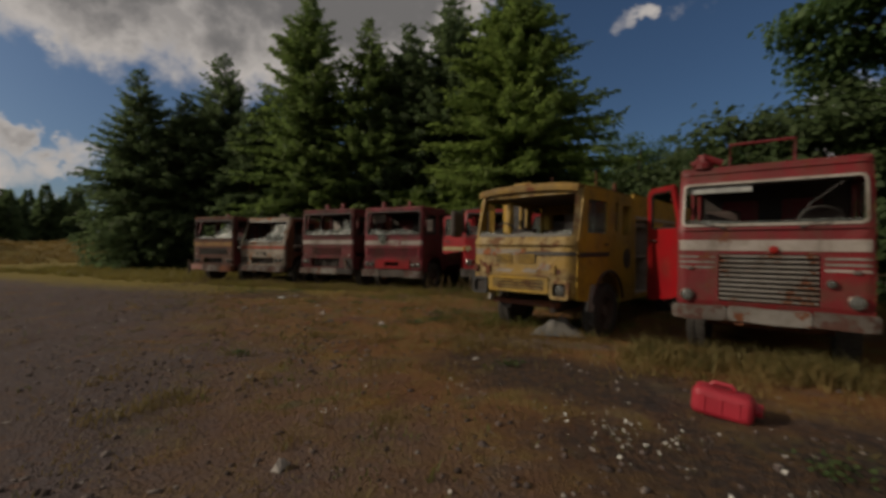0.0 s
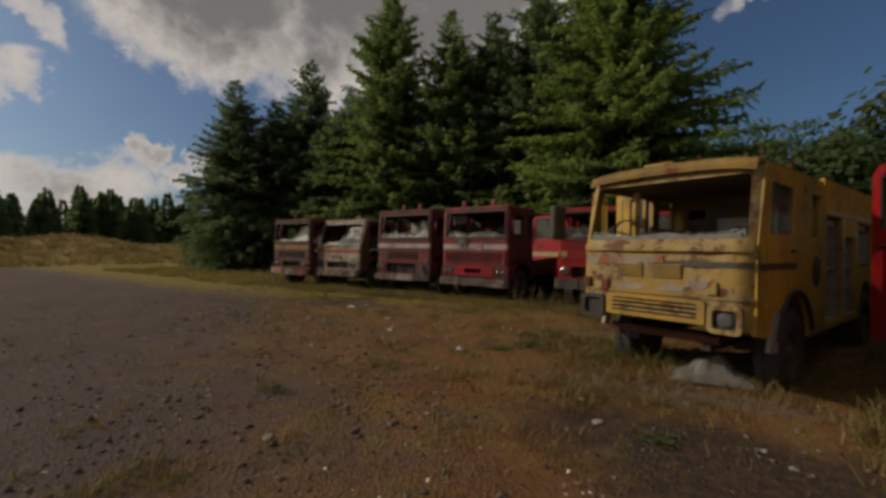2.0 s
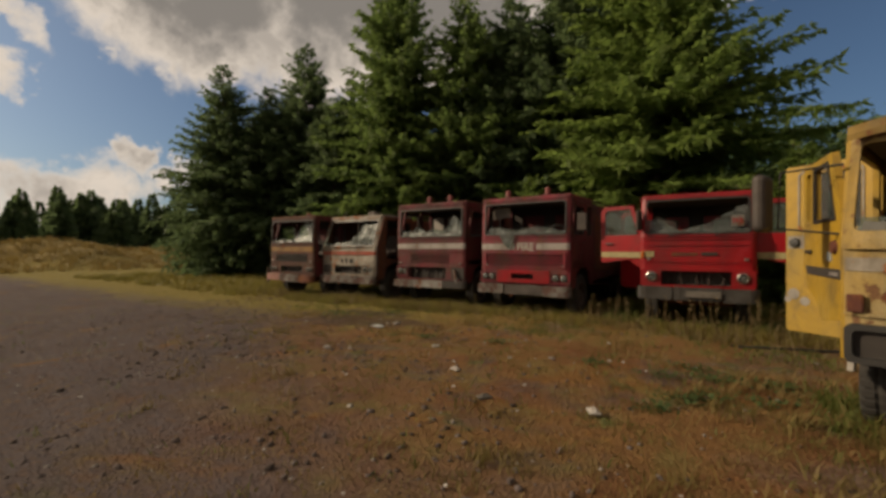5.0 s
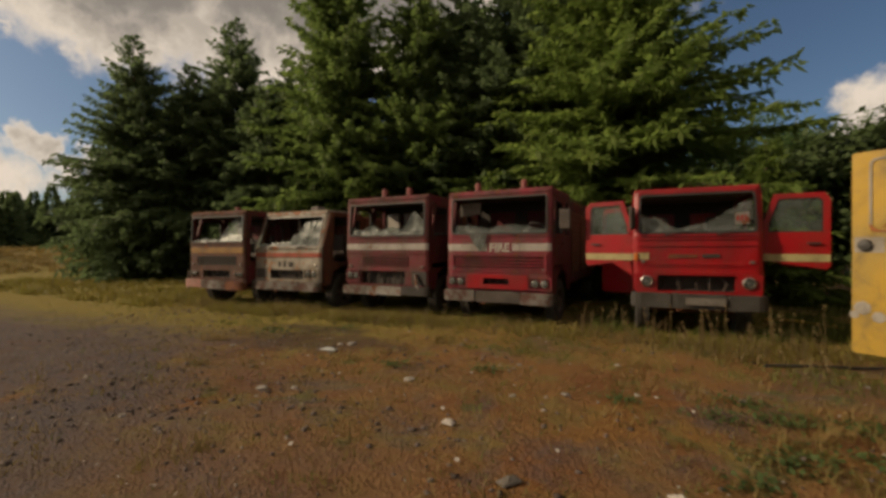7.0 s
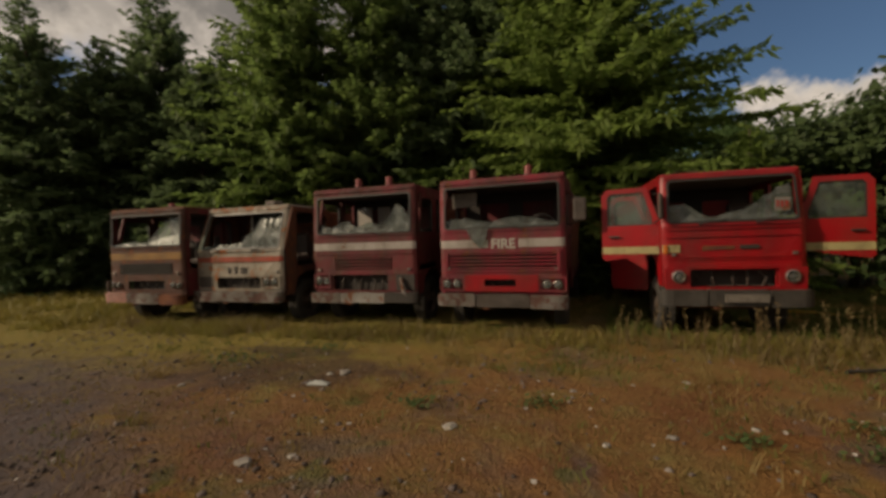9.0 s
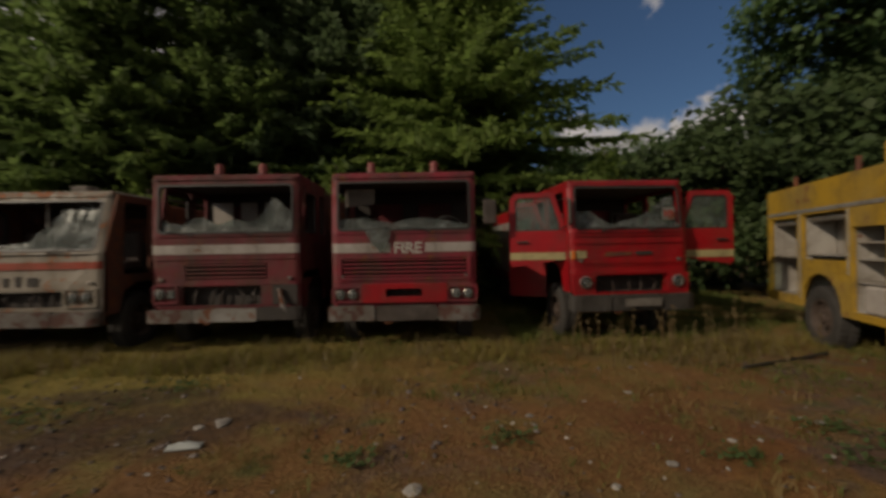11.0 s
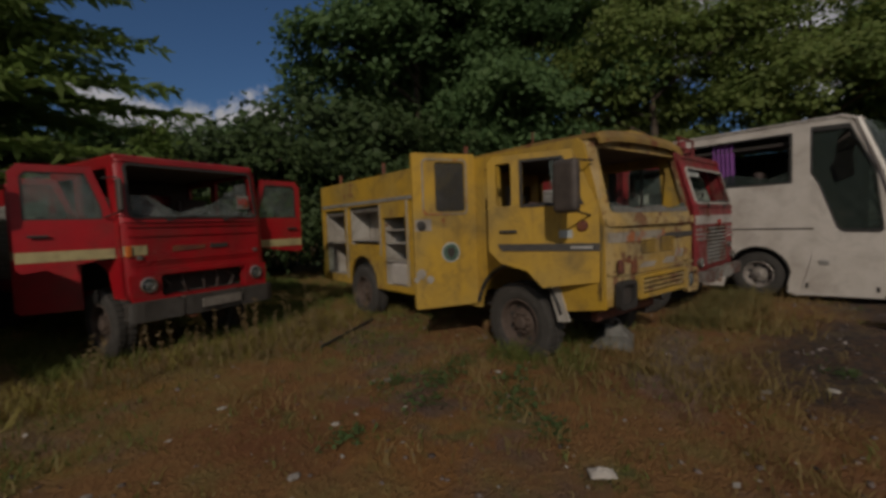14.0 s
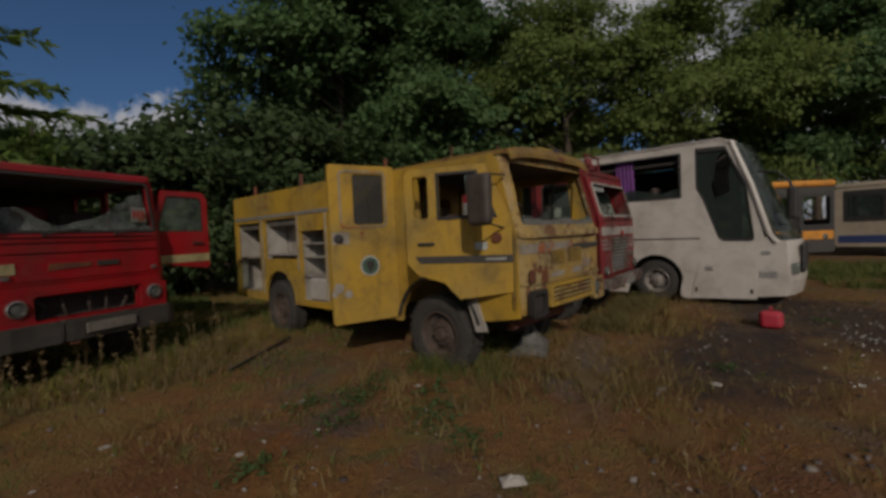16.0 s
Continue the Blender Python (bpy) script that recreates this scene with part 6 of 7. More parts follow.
def stand(kind, places, built_h):
    """The first of a kind moves to its place; the rest are copies."""
    first = True
    for k, (x, y, h, turn) in enumerate(places):
        s = h / built_h
        m = Matrix.Translation((x, y, ground_z(x, y) - 0.05)) @ Matrix.Rotation(radians(turn), 4, "Z") @ Matrix.Diagonal((s, s, s, 1))
        if first:
            kind.matrix_world = m
            first = False
        else:
            c = copy_thing(kind, Matrix.Translation(m.translation) @ Matrix.Rotation(radians(turn), 4, "Z"))
            c.scale = (s, s, s)


dark = conifer("spruce_tree", 1, 15, 5.0, M_spruce, "tall dark green spruce standing behind the row")
stand(dark, [(-22.7, 24.3, 14.6, 0), (-25.4, 20.4, 12.6, 70), (-21.0, 26.5, 12.8, 200), (-27.0, 26.0, 13.0, 130), (-7.6, 28.8, 17.6, 300), (-12.6, 31, 15.5, 40)], 15)
dark2 = conifer("spruce_tree", 2, 13, 4.4, M_spruce, "dark spruce with drooping branches behind the row", droop=0.42)
stand(dark2, [(-19.0, 23.2, 10.2, 10), (-23.4, 22.0, 11.4, 120), (-10.0, 27.6, 15.5, 250), (-5.2, 31.5, 18.5, 80), (-17.6, 27.5, 12.5, 30), (-26.0, 23.0, 10.5, 10), (-28.6, 21.6, 9.6, 200)], 13)
mid = conifer("spruce_tree", 3, 17, 5.2, M_mid, "tall mid-green spruce with dense layered branches")
stand(mid, [(-15.4, 24.6, 17.6, 0), (-11.9, 25.8, 15.4, 140)], 17)
light = conifer("larch_tree", 4, 16, 7.4, M_larch, "broad light green conifer with sweeping branches", whorl=0.30, per=15, droop=0.30, hang=0.35, lift=0.30)
stand(light, [(-3.0, 26.6, 16.4, 0)], 16)
young = conifer("young_conifer", 5, 6, 2.2, M_larch, "young light green conifer among the undergrowth", whorl=0.28, per=8, low=0.2)
stand(young, [(-6.9, 22.6, 4.4, 0), (-12.4, 22.4, 4.8, 90), (-3.6, 22.2, 4.0, 200), (1.3, 22.4, 4.6, 60)], 6)

syc = broadleaf("sycamore_tree", 11, 17, 5.7, M_leaf, "large dark green broadleaved tree with a dense crown", base=0.8, clusters=900, leaves=75, size=0.30)
stand(syc, [(15.0, 24.0, 17.5, 0), (21.0, 20.0, 17.0, 120), (26.5, 1.0, 15.0, 40), (21.5, 30, 18, 220)], 17)
ash = broadleaf("ash_tree", 12, 15, 5.8, M_leaf2, "lighter green tree with loose foliage and bare brown stems", clusters=560, leaves=70, size=0.25)
stand(ash, [(22.5, 13.6, 15.5, 0), (24.0, 7.0, 14.5, 100), (28, -4.0, 14, 200)], 15)
hedge = broadleaf("shrub", 13, 5.2, 3.4, M_hedge, "dark green shrub at the edge of the wood", base=0.2, clusters=220, leaves=62, size=0.22, trunk=0.12, category="shrub", group="shrubs at the wood's edge")
stand(hedge, [(4.2, 24.0, 5.4, 0), (7.5, 23.0, 5.0, 90), (11.0, 20.5, 4.6, 180), (14.5, 17.5, 4.8, 30), (17.5, 13.0, 4.5, 250), (1.2, 25.6, 4.8, 150), (-5.5, 24.0, 3.6, 70), (-9.2, 23.6, 3.4, 10), (-14.0, 23.2, 3.2, 130), (21, 8.5, 4.4, 60), (23, -2.5, 4.6, 20), (9.3, 24.6, 7.6, 40), (12.4, 22.6, 6.6, 200)], 5.2)
wood = broadleaf("wood_tree", 14, 12, 5.4, M_leaf, "rounded green tree in the wood beyond", base=1.0, clusters=260, leaves=60, size=0.26)
stand(wood, [(3.0, 45, 12.5, 0), (10, 47, 11.5, 100), (16, 44, 12, 200), (-2, 50, 11, 50), (7.5, 40, 9.5, 280)], 12)


def far_woods():
    """The tree line across the field, too far to count."""
    rng = np.random.default_rng(31)
    B, Wy, N, Ln, Wd = [], [], [], [], []
    for k in range(120):
        head = radians(rng.uniform(-106, -62))
        dist = rng.uniform(74, 92)
        H = rng.uniform(6.5, 10.5)
        c = np.array([-2 + dist * math.sin(head), 8 + dist * math.cos(head), 0])
        n = 420
        f = rng.uniform(0.02, 1, n)
        a = rng.uniform(0, 6.28, n)
        r = (1 - f) * H * 0.24 + 0.15
        p = c + np.stack([np.cos(a) * r * 0.4, np.sin(a) * r * 0.4, f * H], 1)
        w = unit(np.stack([np.cos(a), np.sin(a), rng.uniform(-0.5, 0.25, n)], 1))
        B.append(p), Wy.append(w), N.append(unit(np.cross(w, rng.normal(0, 1, (n, 3))))), Ln.append(r * 0.9 + 0.3), Wd.append(rng.uniform(0.22, 0.45, n))
    v, f = sprays(*(np.concatenate(q) for q in (B, Wy, N, Ln, Wd)))
    tagged(new("far_woods", mesh_from("far_woods", v, f, M_spruce)), "dark line of distant conifers across the field", "woods", kind="stuff")


far_woods()


# ---- grass, weeds and stones ----
def blades(name, label, mat, n, seed, keep, h0, h1, w, lean=0.35, category="grass", x_range=(-17, 9), y_range=(2.2, 24)):
    rng = np.random.default_rng(seed)
    P = []
    while len(P) < n:
        x, y = rng.uniform(*x_range), rng.uniform(*y_range)
        clump = noise.noise((x * 0.9, y * 0.9, seed * 3.7)) + 0.6 * noise.noise((x * 3.1, y * 3.1, seed))
        if rng.random() < keep(x, y) * min(1.0, max(0.03, 0.35 + 1.2 * clump)):
            m = rng.integers(3, 9)
            for _ in range(m):
                xx, yy = x + rng.normal(0, 0.05), y + rng.normal(0, 0.05)
                P.append((xx, yy, ground_z(xx, yy) - 0.01))
    p = np.array(P[:n])
    a = rng.uniform(0, 6.28, n)
    h = rng.uniform(h0, h1, n) * rng.uniform(0.5, 1, n)
    way = unit(np.stack([np.cos(a) * lean, np.sin(a) * lean, np.ones(n)], 1) + rng.normal(0, 0.2, (n, 3)))
    b = rng.uniform(0, 6.28, n)
    across = np.stack([np.cos(b), np.sin(b), np.zeros(n)], 1) * (w * rng.uniform(0.6, 1.4, n))[:, None]
    bend = np.stack([np.cos(a), np.sin(a), np.full(n, -0.35)], 1) * (h * 0.3)[:, None]
    mid_p = p + way * (h * 0.55)[:, None]
    tip = p + way * h[:, None] + bend
    v = np.stack([p - across, p + across, mid_p + across * 0.7, mid_p - across * 0.7, tip], 1).reshape(-1, 3)
    i = np.arange(n)[:, None] * 5
    f = np.concatenate([i + [0, 1, 2], i + [0, 2, 3], i + [3, 2, 4]], 0)
    tagged(new(name, mesh_from(name, v, f, mat)), label, category, kind="stuff")


def open_side(x, y):
    return y + 0.68 * x - 5


def bare_soil(x, y):
    """Little grows on the dark soil patches."""
    for cx, cy, rx, ry, turn in ((-6.7, 13.35, 1.6, 0.75, 0.15), (-7.3, 14.2, 1.2, 0.35, 0.0), (2.4, 8.95, 2.0, 0.95, -0.25), (4.9, 7.2, 2.2, 1.2, 0.1)):
        c, s = math.cos(turn), math.sin(turn)
        u, v = ((x - cx) * c + (y - cy) * s) / rx, ((y - cy) * c - (x - cx) * s) / ry
        if u * u + v * v + 0.5 * noise.noise((x * 1.9, y * 1.9, 4.4)) < 1.0:
            return 0.08
    return 1.0


def clear_of_vehicles(x, y):
    return 0.0 if (0.9 < x < 2.6 and 11.2 < y < 17) else bare_soil(x, y)


blades("dry_grass", "thin dry grass and moss tufts on the gravel", M_grass, 95000, 41, lambda x, y: (0.10 if open_side(x, y) < 0 else 0.75) * clear_of_vehicles(x, y), 0.025, 0.09, 0.0045)
blades("green_grass", "rough green grass round the vehicles", M_green_grass, 46000, 42, lambda x, y: (0.05 if open_side(x, y) < 2 else (0.16 if y < 13.8 else 0.9)) * bare_soil(x, y), 0.04, 0.17, 0.0055)
blades("row_grass", "long yellow-green grass along the front of the row", M_row_grass, 15000, 52, lambda x, y: max(0.0, 1 - abs(y - 15.85 - 0.03 * x) / 0.75) * (1.0 if x < -6 else 0.4), 0.08, 0.32, 0.0055, 0.35, "grass", (-15.5, 2.8), (14.4, 16.9))
blades("wood_edge_grass", "bright grass at the foot of the spruces", M_row_grass, 14000, 53, lambda x, y: 1.0, 0.12, 0.40, 0.016, 0.35, "grass", (-30, -13.5), (14.5, 21))
blades("tall_weeds", "tall dry weed stalks along the row", M_dry, 2600, 43, lambda x, y: max(0.0, 1 - abs(y - 15.5) / 0.9), 0.15, 0.52, 0.005, 0.25, "weeds", (-13.5, 2.5), (14.6, 16.4))
blades("yellow_engine_grass", "green grass growing under the yellow engine", M_green_grass, 1500, 54, lambda x, y: 1.0, 0.10, 0.36, 0.006, 0.35, "grass", (0.5, 3.2), (11.3, 12.6))
blades("shade_grass", "dark green grass between the engines", M_green_grass, 15000, 55, lambda x, y: 1.0, 0.10, 0.34, 0.008, 0.35, "grass", (-2.6, 4.4), (16.3, 23.5))


def seed_stalks():
    """Upright dead dock stems with ragged seed heads before the bright red engine."""
    rng = np.random.default_rng(71)
    B, Wy, N, Ln, Wd = [], [], [], [], []
    for k in range(60):
        x = rng.choice([rng.uniform(-2.6, 1.0), rng.uniform(-5.5, 1.6), rng.uniform(-1.6, 0.3)])
        y = 15.40 + rng.normal(0, 0.34) + 0.05 * x
        h = rng.uniform(0.26, 0.74)
        base = np.array([x, y, ground_z(x, y)])
        up = unit(np.array([rng.normal(0, 0.10), rng.normal(0, 0.10), 1.0]))
        for a in (0.0, 1.57):
            B.append(base[None]), Wy.append(up[None]), N.append(np.array([[math.cos(a), math.sin(a), 0]])), Ln.append(np.array([h])), Wd.append(np.array([0.006]))
        m = int(18 * h / 0.4)
        f = rng.uniform(0.45, 1.0, m)
        ang = rng.uniform(0, 6.28, m)
        w = unit(np.stack([np.cos(ang), np.sin(ang), rng.uniform(0.2, 1.2, m)], 1))
        B.append(base + up * (f * h)[:, None]), Wy.append(w), N.append(unit(np.cross(w, rng.normal(0, 1, (m, 3))))), Ln.append(rng.uniform(0.02, 0.06, m)), Wd.append(rng.uniform(0.005, 0.011, m))
    v, f = sprays(*(np.concatenate(q) for q in (B, Wy, N, Ln, Wd)))
    tagged(new("seed_stalks", mesh_from("seed_stalks", v, f, M_dry)), "upright dead weed stalks with ragged seed heads", "weeds", kind="stuff")


seed_stalks()


def creeping_weeds():
    """Flat green rosettes spreading over the moss."""
    rng = np.random.default_rng(73)
    P = []
    for cx, cy, r in ((-0.65, 13.0, 0.22), (-0.25, 12.7, 0.3), (-0.5, 11.75, 0.34), (0.25, 12.7, 0.26), (-0.34, 12.55, 0.22), (-0.57, 11.58, 0.2), (-1.75, 12.5, 0.2), (-0.8, 11.2, 0.18), (0.86, 12.35, 0.24), (-3.4, 12.9, 0.2), (-4.6, 12.6, 0.2), (0.1, 11.95, 0.2), (-0.85, 12.4, 0.25), (1.7, 9.15, 0.18), (-1.8, 7.95, 0.14), (4.5, 7.4, 0.2), (-7.9, 13.6, 0.5), (-6.9, 14.4, 0.35)):
        n = int(420 * r)
        P.append(np.stack([cx + rng.normal(0, r * 0.6, n), cy + rng.normal(0, r * 0.45, n)], 1))
    p = np.concatenate(P)
    b = np.array([(x, y, ground_z(x, y) + rng.uniform(0.008, 0.05)) for x, y in p])
    n = len(b)
    ang = rng.uniform(0, 6.28, n)
    w = unit(np.stack([np.cos(ang), np.sin(ang), rng.uniform(0.1, 0.8, n)], 1))
    v, f = sprays(b, w, unit(np.cross(w, np.array([0, 0, 1.0]) + rng.normal(0, 0.2, (n, 3)))), rng.uniform(0.03, 0.075, n), rng.uniform(0.010, 0.024, n))
    tagged(new("creeping_weeds", mesh_from("creeping_weeds", v, f, M_clover)), "low green creeping weeds in patches", "weeds", kind="stuff")


creeping_weeds()
blades("yard_weeds", "scattered weeds round the yellow engine", M_grass, 2500, 44, lambda x, y: max(0.0, 1 - math.hypot(x - 0.9, y - 11.3) / 2.0), 0.08, 0.34, 0.005, 0.4, "weeds", (-2.5, 4), (8.6, 16))
blades("engine_foot_grass", "tall green grass growing against the red engine", M_weed_mix, 3400, 56, lambda x, y: max(0.0, 1 - abs(y - (10.15 - 0.24 * (x - 4.7))) / 0.6), 0.12, 0.48, 0.006, 0.3, "grass", (3.2, 6.6), (8.6, 11.4))
blades("verge_grass", "long grass in front of the red engine", M_grass, 2400, 45, lambda x, y: max(0.0, 1 - abs(y - (9.7 - 0.25 * (x - 5))) / 1.1), 0.1, 0.42, 0.007, 0.35, "grass", (3.0, 9), (6, 11.5))
blades("field_grass", "pale long grass on the far mounds", M_straw, 34000, 46, lambda x, y: 1.0, 0.25, 0.7, 0.03, 0.3, "grass", (-64, -38), (6, 44))


def tufts(x, y):
    return (1.0 if noise.noise((x * 1.6, y * 1.6, 9.2)) > 0.30 and open_side(x, y) > 0 else 0.03) * bare_soil(x, y)


blades("weed_tufts", "scattered green and straw-coloured weed tufts", M_grass, 7000, 48, tufts, 0.05, 0.24, 0.005, 0.4, "weeds", (-9, 7.5), (4.2, 14.5))
blades("coach_grass", "long green grass beyond the white coach", M_green_grass, 9000, 49, lambda x, y: 1.0, 0.15, 0.5, 0.009, 0.35, "grass", (8.6, 15), (-1.0, 6.0))


def lumps(name, n, seed, mat, label, keep, s0, s1, power, x_range, y_range):
    """Loose irregular stones or clods, half sunk."""
    rng = np.random.default_rng(seed)
    ico = bmesh.new()
    bmesh.ops.create_icosphere(ico, subdivisions=1, radius=1)
    ico.verts.ensure_lookup_table()
    iv = np.array([tuple(v.co) for v in ico.verts])
    fc = np.array([[v.index for v in f.verts] for f in ico.faces])
    ico.free()
    V, F = [], []
    for k in range(n):
        x, y = rng.uniform(*x_range), rng.uniform(*y_range)
        if rng.random() > keep(x, y):
            continue
        s = s0 + (s1 - s0) * rng.random() ** power
        a = rng.uniform(0, 6.28)
        sv = iv * rng.uniform(0.62, 1.25, (len(iv), 1)) * rng.uniform(0.6, 1.3, 3) * np.array([1, 1, 0.65]) * s
        sv[:, :2] = sv[:, :2] @ np.array([[math.cos(a), math.sin(a)], [-math.sin(a), math.cos(a)]])
        F.append(fc + len(iv) * len(V))
        V.append(sv + (x, y, ground_z(x, y) + s * 0.15))
    tagged(new(name, mesh_from(name, np.concatenate(V), np.concatenate(F), mat)), label, "gravel", kind="stuff")


def clod_material():
    m, t, b = material("stony_clods")
    rnd = t.nodes.new("ShaderNodeNewGeometry").outputs["Random Per Island"]
    col = mix_rgb(t, remap(t, rnd, 0.0, 0.75), (0.052, 0.040, 0.036), (0.145, 0.116, 0.108))
    col = mix_rgb(t, remap(t, rnd, 0.86, 1.0, 0, 0.8), col, (0.24, 0.21, 0.19))
    col = mix_rgb(t, math_node(t, "MULTIPLY", noise_tex(t, coords(t), 60, 4), 0.4), col, (0.05, 0.036, 0.026))
    link(t, col, b.inputs["Base Color"])
    b.inputs["Roughness"].default_value = 0.95
    b.inputs["Specular IOR Level"].default_value = 0.15
    return m


M_clod = clod_material()


def stony(x, y):
    d = open_side(x, y)
    patch = 0.5 + noise.noise((x * 0.7, y * 0.7, 21.0)) * 1.3
    return min(1.0, max(0.04, patch)) * (0.35 if d < -1 else 1.0 if d < 4 else 0.4 if d < 7 else 0.12)


lumps("gravel_clods", 30000, 57, M_clod, "broken stony clods and coarse gravel", stony, 0.005, 0.038, 3.6, (-13, 7), (3.0, 15))
lumps("gravel", 3800, 51, M_stone, "loose pale gravel and small stones", lambda x, y: 1.0 if open_side(x, y) < 3 else 0.4, 0.004, 0.022, 4.0, (-14, 7), (2.5, 16))


def flecks():
    """Pale leaf litter and paper crumbs scattered on the moss."""
    rng = np.random.default_rng(77)
    n = 520
    p = np.stack([rng.uniform(-8, 4.5, n), rng.uniform(4.5, 15.2, n)], 1)
    b = np.array([(x, y, ground_z(x, y) + rng.uniform(0.012, 0.03)) for x, y in p])
    ang = rng.uniform(0, 6.28, n)
    w = unit(np.stack([np.cos(ang), np.sin(ang), rng.uniform(-0.1, 0.5, n)], 1))
    ln = 0.018 + 0.05 * rng.random(n) ** 3
    v, f = sprays(b, w, unit(np.cross(w, np.array([0, 0, 1.0]) + rng.normal(0, 0.3, (n, 3)))), ln, ln * rng.uniform(0.25, 0.5, n))
    tagged(new("litter_flecks", mesh_from("litter_flecks", v, f, M_paper)), "pale crumbs of litter and dead leaves on the moss", "litter", kind="stuff")


flecks()


def daisies():
    rng = np.random.default_rng(61)
    V, F, SV, SF = [], [], [], []
    for k in range(95):
        cx, cy = ((3.25, 7.3), (2.95, 7.55), (3.55, 7.5), (4.1, 7.0), (1.6, 7.9), (0.6, 7.0))[rng.choice(6, p=[0.34, 0.24, 0.14, 0.14, 0.08, 0.06])]
        x, y = cx + rng.normal(0, 0.22), cy + rng.normal(0, 0.2)
        z = ground_z(x, y) + rng.uniform(0.025, 0.08)
        r = rng.uniform(0.008, 0.0135)
        tilt = rng.normal(0, 0.4, 2)
        ring = [(x + r * math.cos(b), y + r * math.sin(b), z + r * (tilt[0] * math.cos(b) + tilt[1] * math.sin(b))) for b in (k2 * math.pi / 4 for k2 in range(8))]
        o = len(V)
        V += [(x, y, z + 0.005)] + ring
        F += [(o, o + 1 + j, o + 1 + (j + 1) % 8) for j in range(8)]
        q = len(SV)
        SV += [(x - 0.002, y, z), (x + 0.002, y, z), (x, y, ground_z(x, y) - 0.01)]
        SF.append((q, q + 1, q + 2))
    tagged(new("daisies", mesh_from("daisies", V, F, M_petal)), "clump of small white daisies in the grass", "flowers", kind="stuff")
    tagged(new("daisy_stems", mesh_from("daisy_stems", SV, SF, M_green_grass)), "thin green stems under the daisies", "flowers", kind="stuff")


daisies()


# ---- loose things ----
def rock(x, y, s, seed, flat=0.5, mat=None, name="stone", label="pale stone lying on the moss", category="stone"):
    bm = bmesh.new()
    bmesh.ops.create_icosphere(bm, subdivisions=2, radius=1)
    for v in bm.verts:
        k = 1 + 0.45 * noise.noise(v.co * 1.3 + Vector((seed, 0, 0))) + 0.15 * noise.noise(v.co * 4 + Vector((0, seed, 0)))
        v.co = Vector((v.co.x * k * s * 1.3, v.co.y * k * s, v.co.z * k * s * flat))
    me = bpy.data.meshes.new(name)
    bm.to_mesh(me)
    bm.free()
    me.materials.append(mat or M_stone)
    ob = new(name, me)
    ob.matrix_world = pose(x, y, ground_z(x, y) + s * flat * 0.5, 0, 0, seed * 47)
    return tagged(ob, label, category, "stones on the yard")


M_pale_stone = plain("pale_limestone", (0.37, 0.34, 0.30), 0.9, 0, 0.35, 12, 0.5)
for k, (x, y, s) in enumerate([(-4.13, 12.22, 0.085), (-5.92, 13.37, 0.11), (-6.1, 13.3, 0.07), (-2.29, 12.42, 0.06), (-2.8, 12.17, 0.05), (-0.8, 7.26, 0.06), (-3.3, 9.6, 0.05), (-5.5, 11.2, 0.09), (-5.2, 11.4, 0.05), (0.9, 9.8, 0.06), (-1.6, 12.8, 0.045), (-3.1, 13.4, 0.05), (-7.7, 12.5, 0.06), (0.2, 12.2, 0.05), (-1.9, 14.0, 0.05), (-0.6, 13.1, 0.06), (1.2, 9.3, 0.07), (-6.0, 10.0, 0.05)]):
    rock(x, y, s * 0.62, k + 1, 0.45, M_pale_stone if k % 2 == 0 else M_stone)


def crumpled(name, m, w, d, h, seed, mat, label, category):
    bm = bmesh.new()
    n = 14
    grid = []
    for i in range(n + 1):
        row = []
        for j in range(n + 1):
            u, v = i / n - 0.5, j / n - 0.5
            dome = max(0.0, 1 - (2 * u) ** 2) * max(0.0, 1 - (2 * v) ** 2)
            z = h * (dome + 0.5 * noise.noise((u * 5 + seed, v * 5, 0)) * dome + 0.12 * noise.noise((u * 14, v * 14, seed)))
            row.append(bm.verts.new((u * w * (1 + 0.15 * noise.noise((v * 4, seed, 1))), v * d, max(0.0, z) + 0.01)))
        grid.append(row)
    for a, b in zip(grid, grid[1:]):
        for j in range(n):
            bm.faces.new((a[j], b[j], b[j + 1], a[j + 1]))
    made = bmesh.ops.extrude_face_region(bm, geom=bm.faces[:])
    for v in made["geom"]:
        if isinstance(v, bmesh.types.BMVert):
            v.co.z -= 0.012
    bmesh.ops.recalc_face_normals(bm, faces=bm.faces[:])
    me = bpy.data.meshes.new(name)
    bm.to_mesh(me)
    bm.free()
    me.materials.append(mat)
    ob = new(name, me)
    ob.matrix_world = m
    return tagged(ob, label, category)


crumpled("scrap_sheet", pose(1.96, 11.38, 0.0, 0, 0, 8), 0.86, 0.5, 0.24, 3, M_scrap, "crumpled grey metal sheet under the yellow engine", "scrap")
crumpled("paper_scrap", pose(-1.26, 10.74, 0.02, 0, 0, 30), 0.10, 0.16, 0.03, 5, M_paper, "white scrap of paper on the moss", "litter")
crumpled("paper_scrap", pose(-3.1, 11.2, 0.02, 0, 0, 80), 0.07, 0.12, 0.03, 8, M_paper, "white scrap of paper on the moss", "litter")
crumpled("paper_scrap", pose(1.05, 5.9, 0.02, 0, 0, 10), 0.07, 0.13, 0.05, 9, M_paper, "white scrap of paper on the moss", "litter")
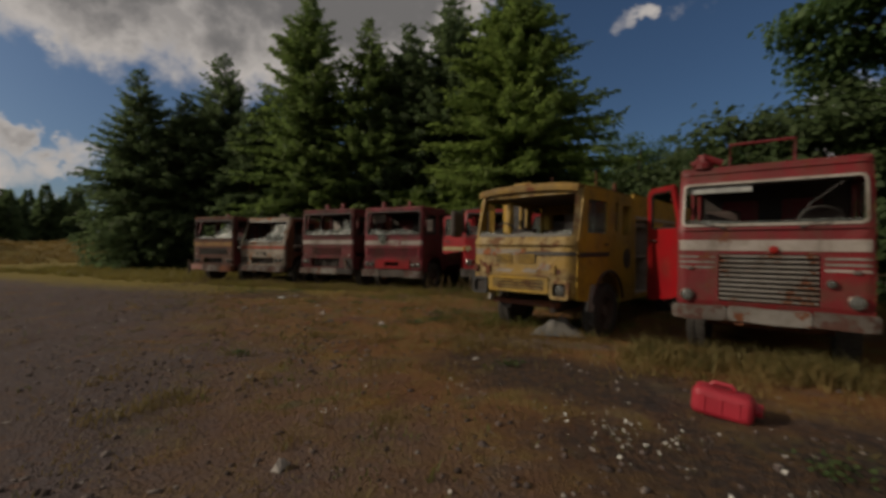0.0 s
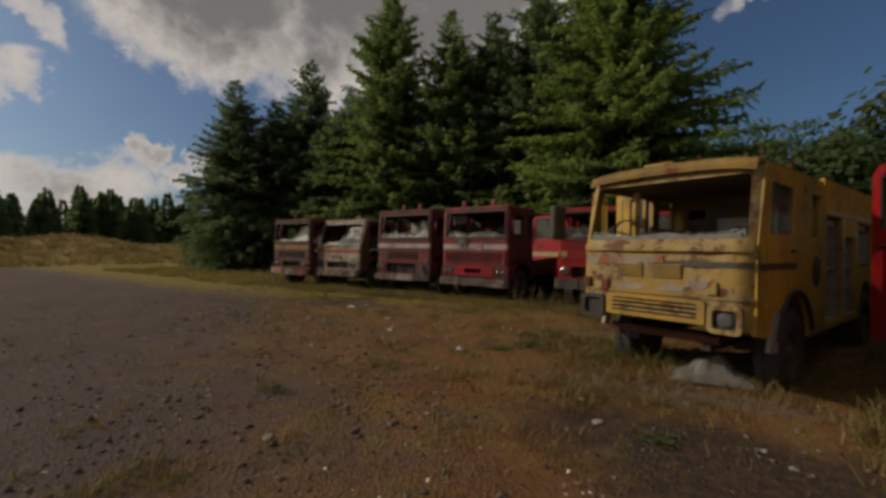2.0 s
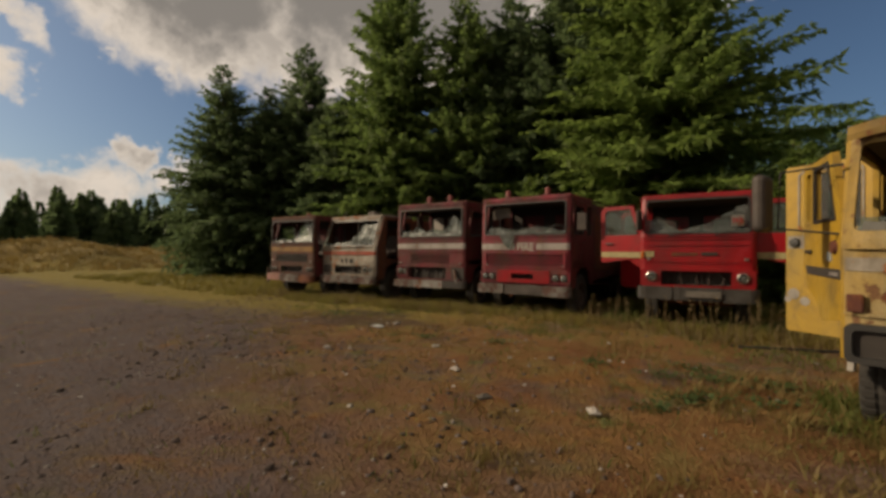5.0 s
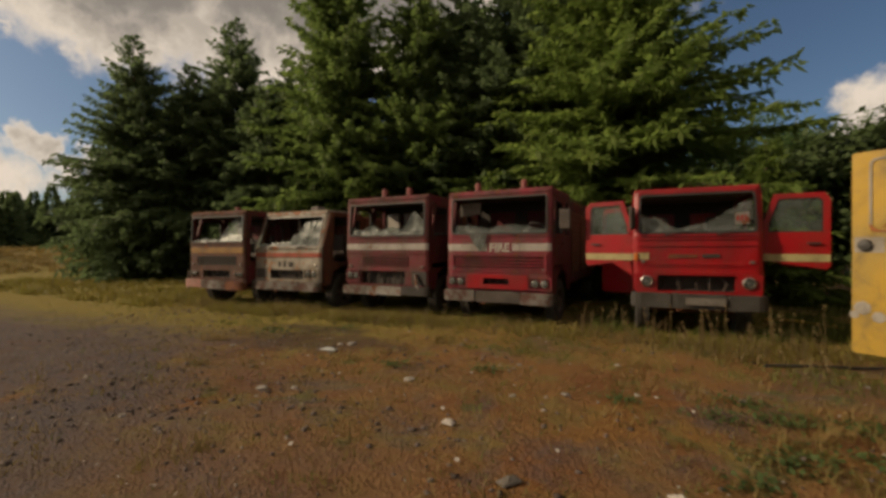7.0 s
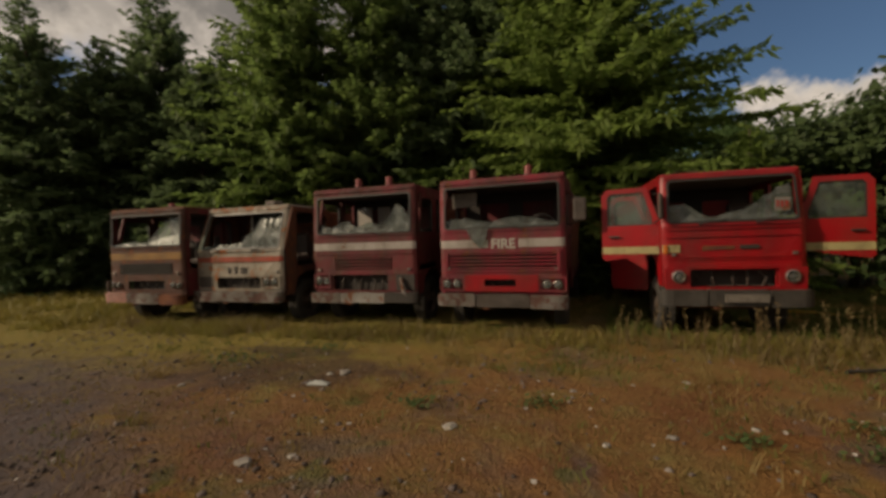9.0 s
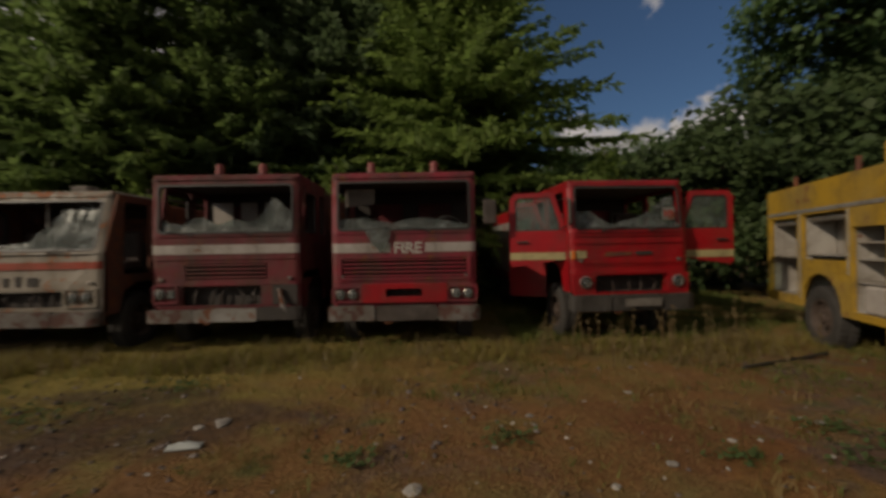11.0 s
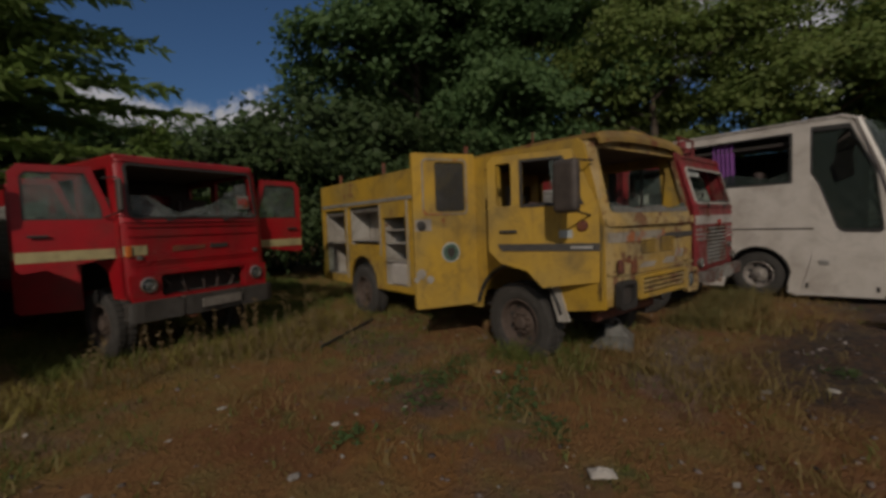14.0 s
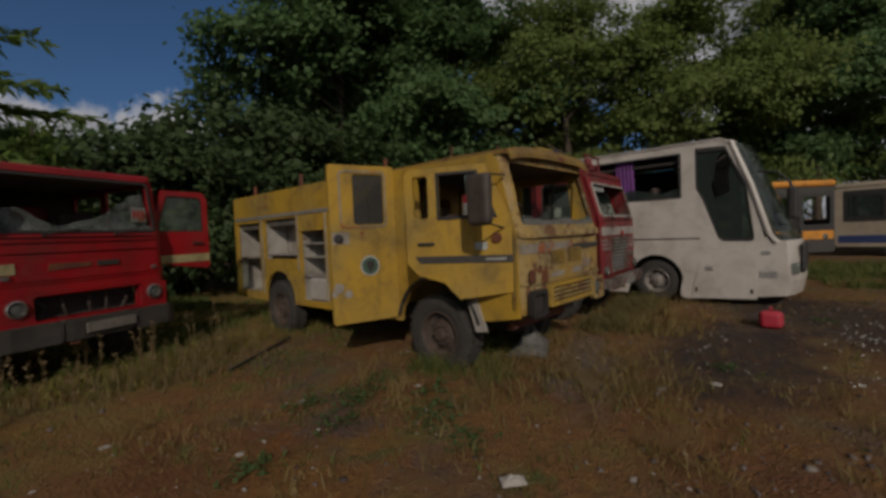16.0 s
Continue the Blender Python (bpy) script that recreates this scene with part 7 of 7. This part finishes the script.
crumpled("plastic_scrap", pose(-6.0, 12.9, 0.02, 0, 0, 10), 0.26, 0.10, 0.03, 12, M_pale, "flattened pale plastic on the bare patch", "litter")
crumpled("plastic_scrap", pose(-2.3, 10.5, 0.02, 0, 0, 55), 0.16, 0.09, 0.03, 13, M_hide, "flattened tan plastic on the moss", "litter")


def red_container():
    t = thing("plastic_container", pose(3.93, 8.22, ground_z(3.93, 8.22) - 0.01, 0, 4, -14), "red plastic canister lying on its side on dark earth", "container")
    bm = box(-0.235, 0.235, -0.14, 0.14, 0.0, 0.25, 0.065, seg=4)
    for v in bm.verts:
        v.co.z -= 0.03 * max(0.0, v.co.x) / 0.25 * (v.co.z > 0.13)
        v.co.y += 0.006 * noise.noise(v.co * 9)
    body = part("body", bm, M_plastic_red, t)
    for x in (-0.13, 0.0, 0.13):
        part("moulded_rib", box(x - 0.012, x + 0.012, -0.147, 0.147, 0.05, 0.19, 0.006), M_plastic_red, body)
    part("neck", lathe([(0.058, 0), (0.056, 0.05), (0.045, 0.055), (0.04, 0.01)], (0.235, 0.03, 0.12), "x", 18), M_plastic_red, t)
    # black disc over the neck stands for the shade inside it
    part("dark_mouth_disc", lathe([(0.042, 0), (0.04, 0.004)], (0.285, 0.03, 0.12), "x", 18), M_black, t)
    part("handle", tube([(-0.10, 0, 0.26), (-0.08, 0, 0.285), (0.06, 0, 0.28), (0.08, 0, 0.25)], 0.02, 8), M_plastic_red, t)


red_container()


def strand(name, pts, r, mat, label, category):
    bm = tube(pts, r, 8)
    me = bpy.data.meshes.new(name)
    bm.to_mesh(me)
    bm.free()
    me.materials.append(mat)
    return tagged(new(name, me), label, category)


strand("metal_rod", [(-0.14, 14.70, 0.03), (0.4, 14.86, 0.045), (0.9, 15.06, 0.03), (1.4, 15.2, 0.05)], 0.022, M_black, "black metal rod lying in the grass", "rod")
strand("hose", [(0.6, 18.9, 0.06), (1.1, 18.7, 0.08), (1.7, 18.3, 0.06), (2.3, 18.0, 0.07)], 0.03, M_yellow, "yellow hose lying between two engines", "hose")
strand("fence_post", [(-17.3, 18.0, -0.1), (-17.3, 18.0, 0.75)], 0.06, M_bark, "short weathered wooden post in the grass", "post")
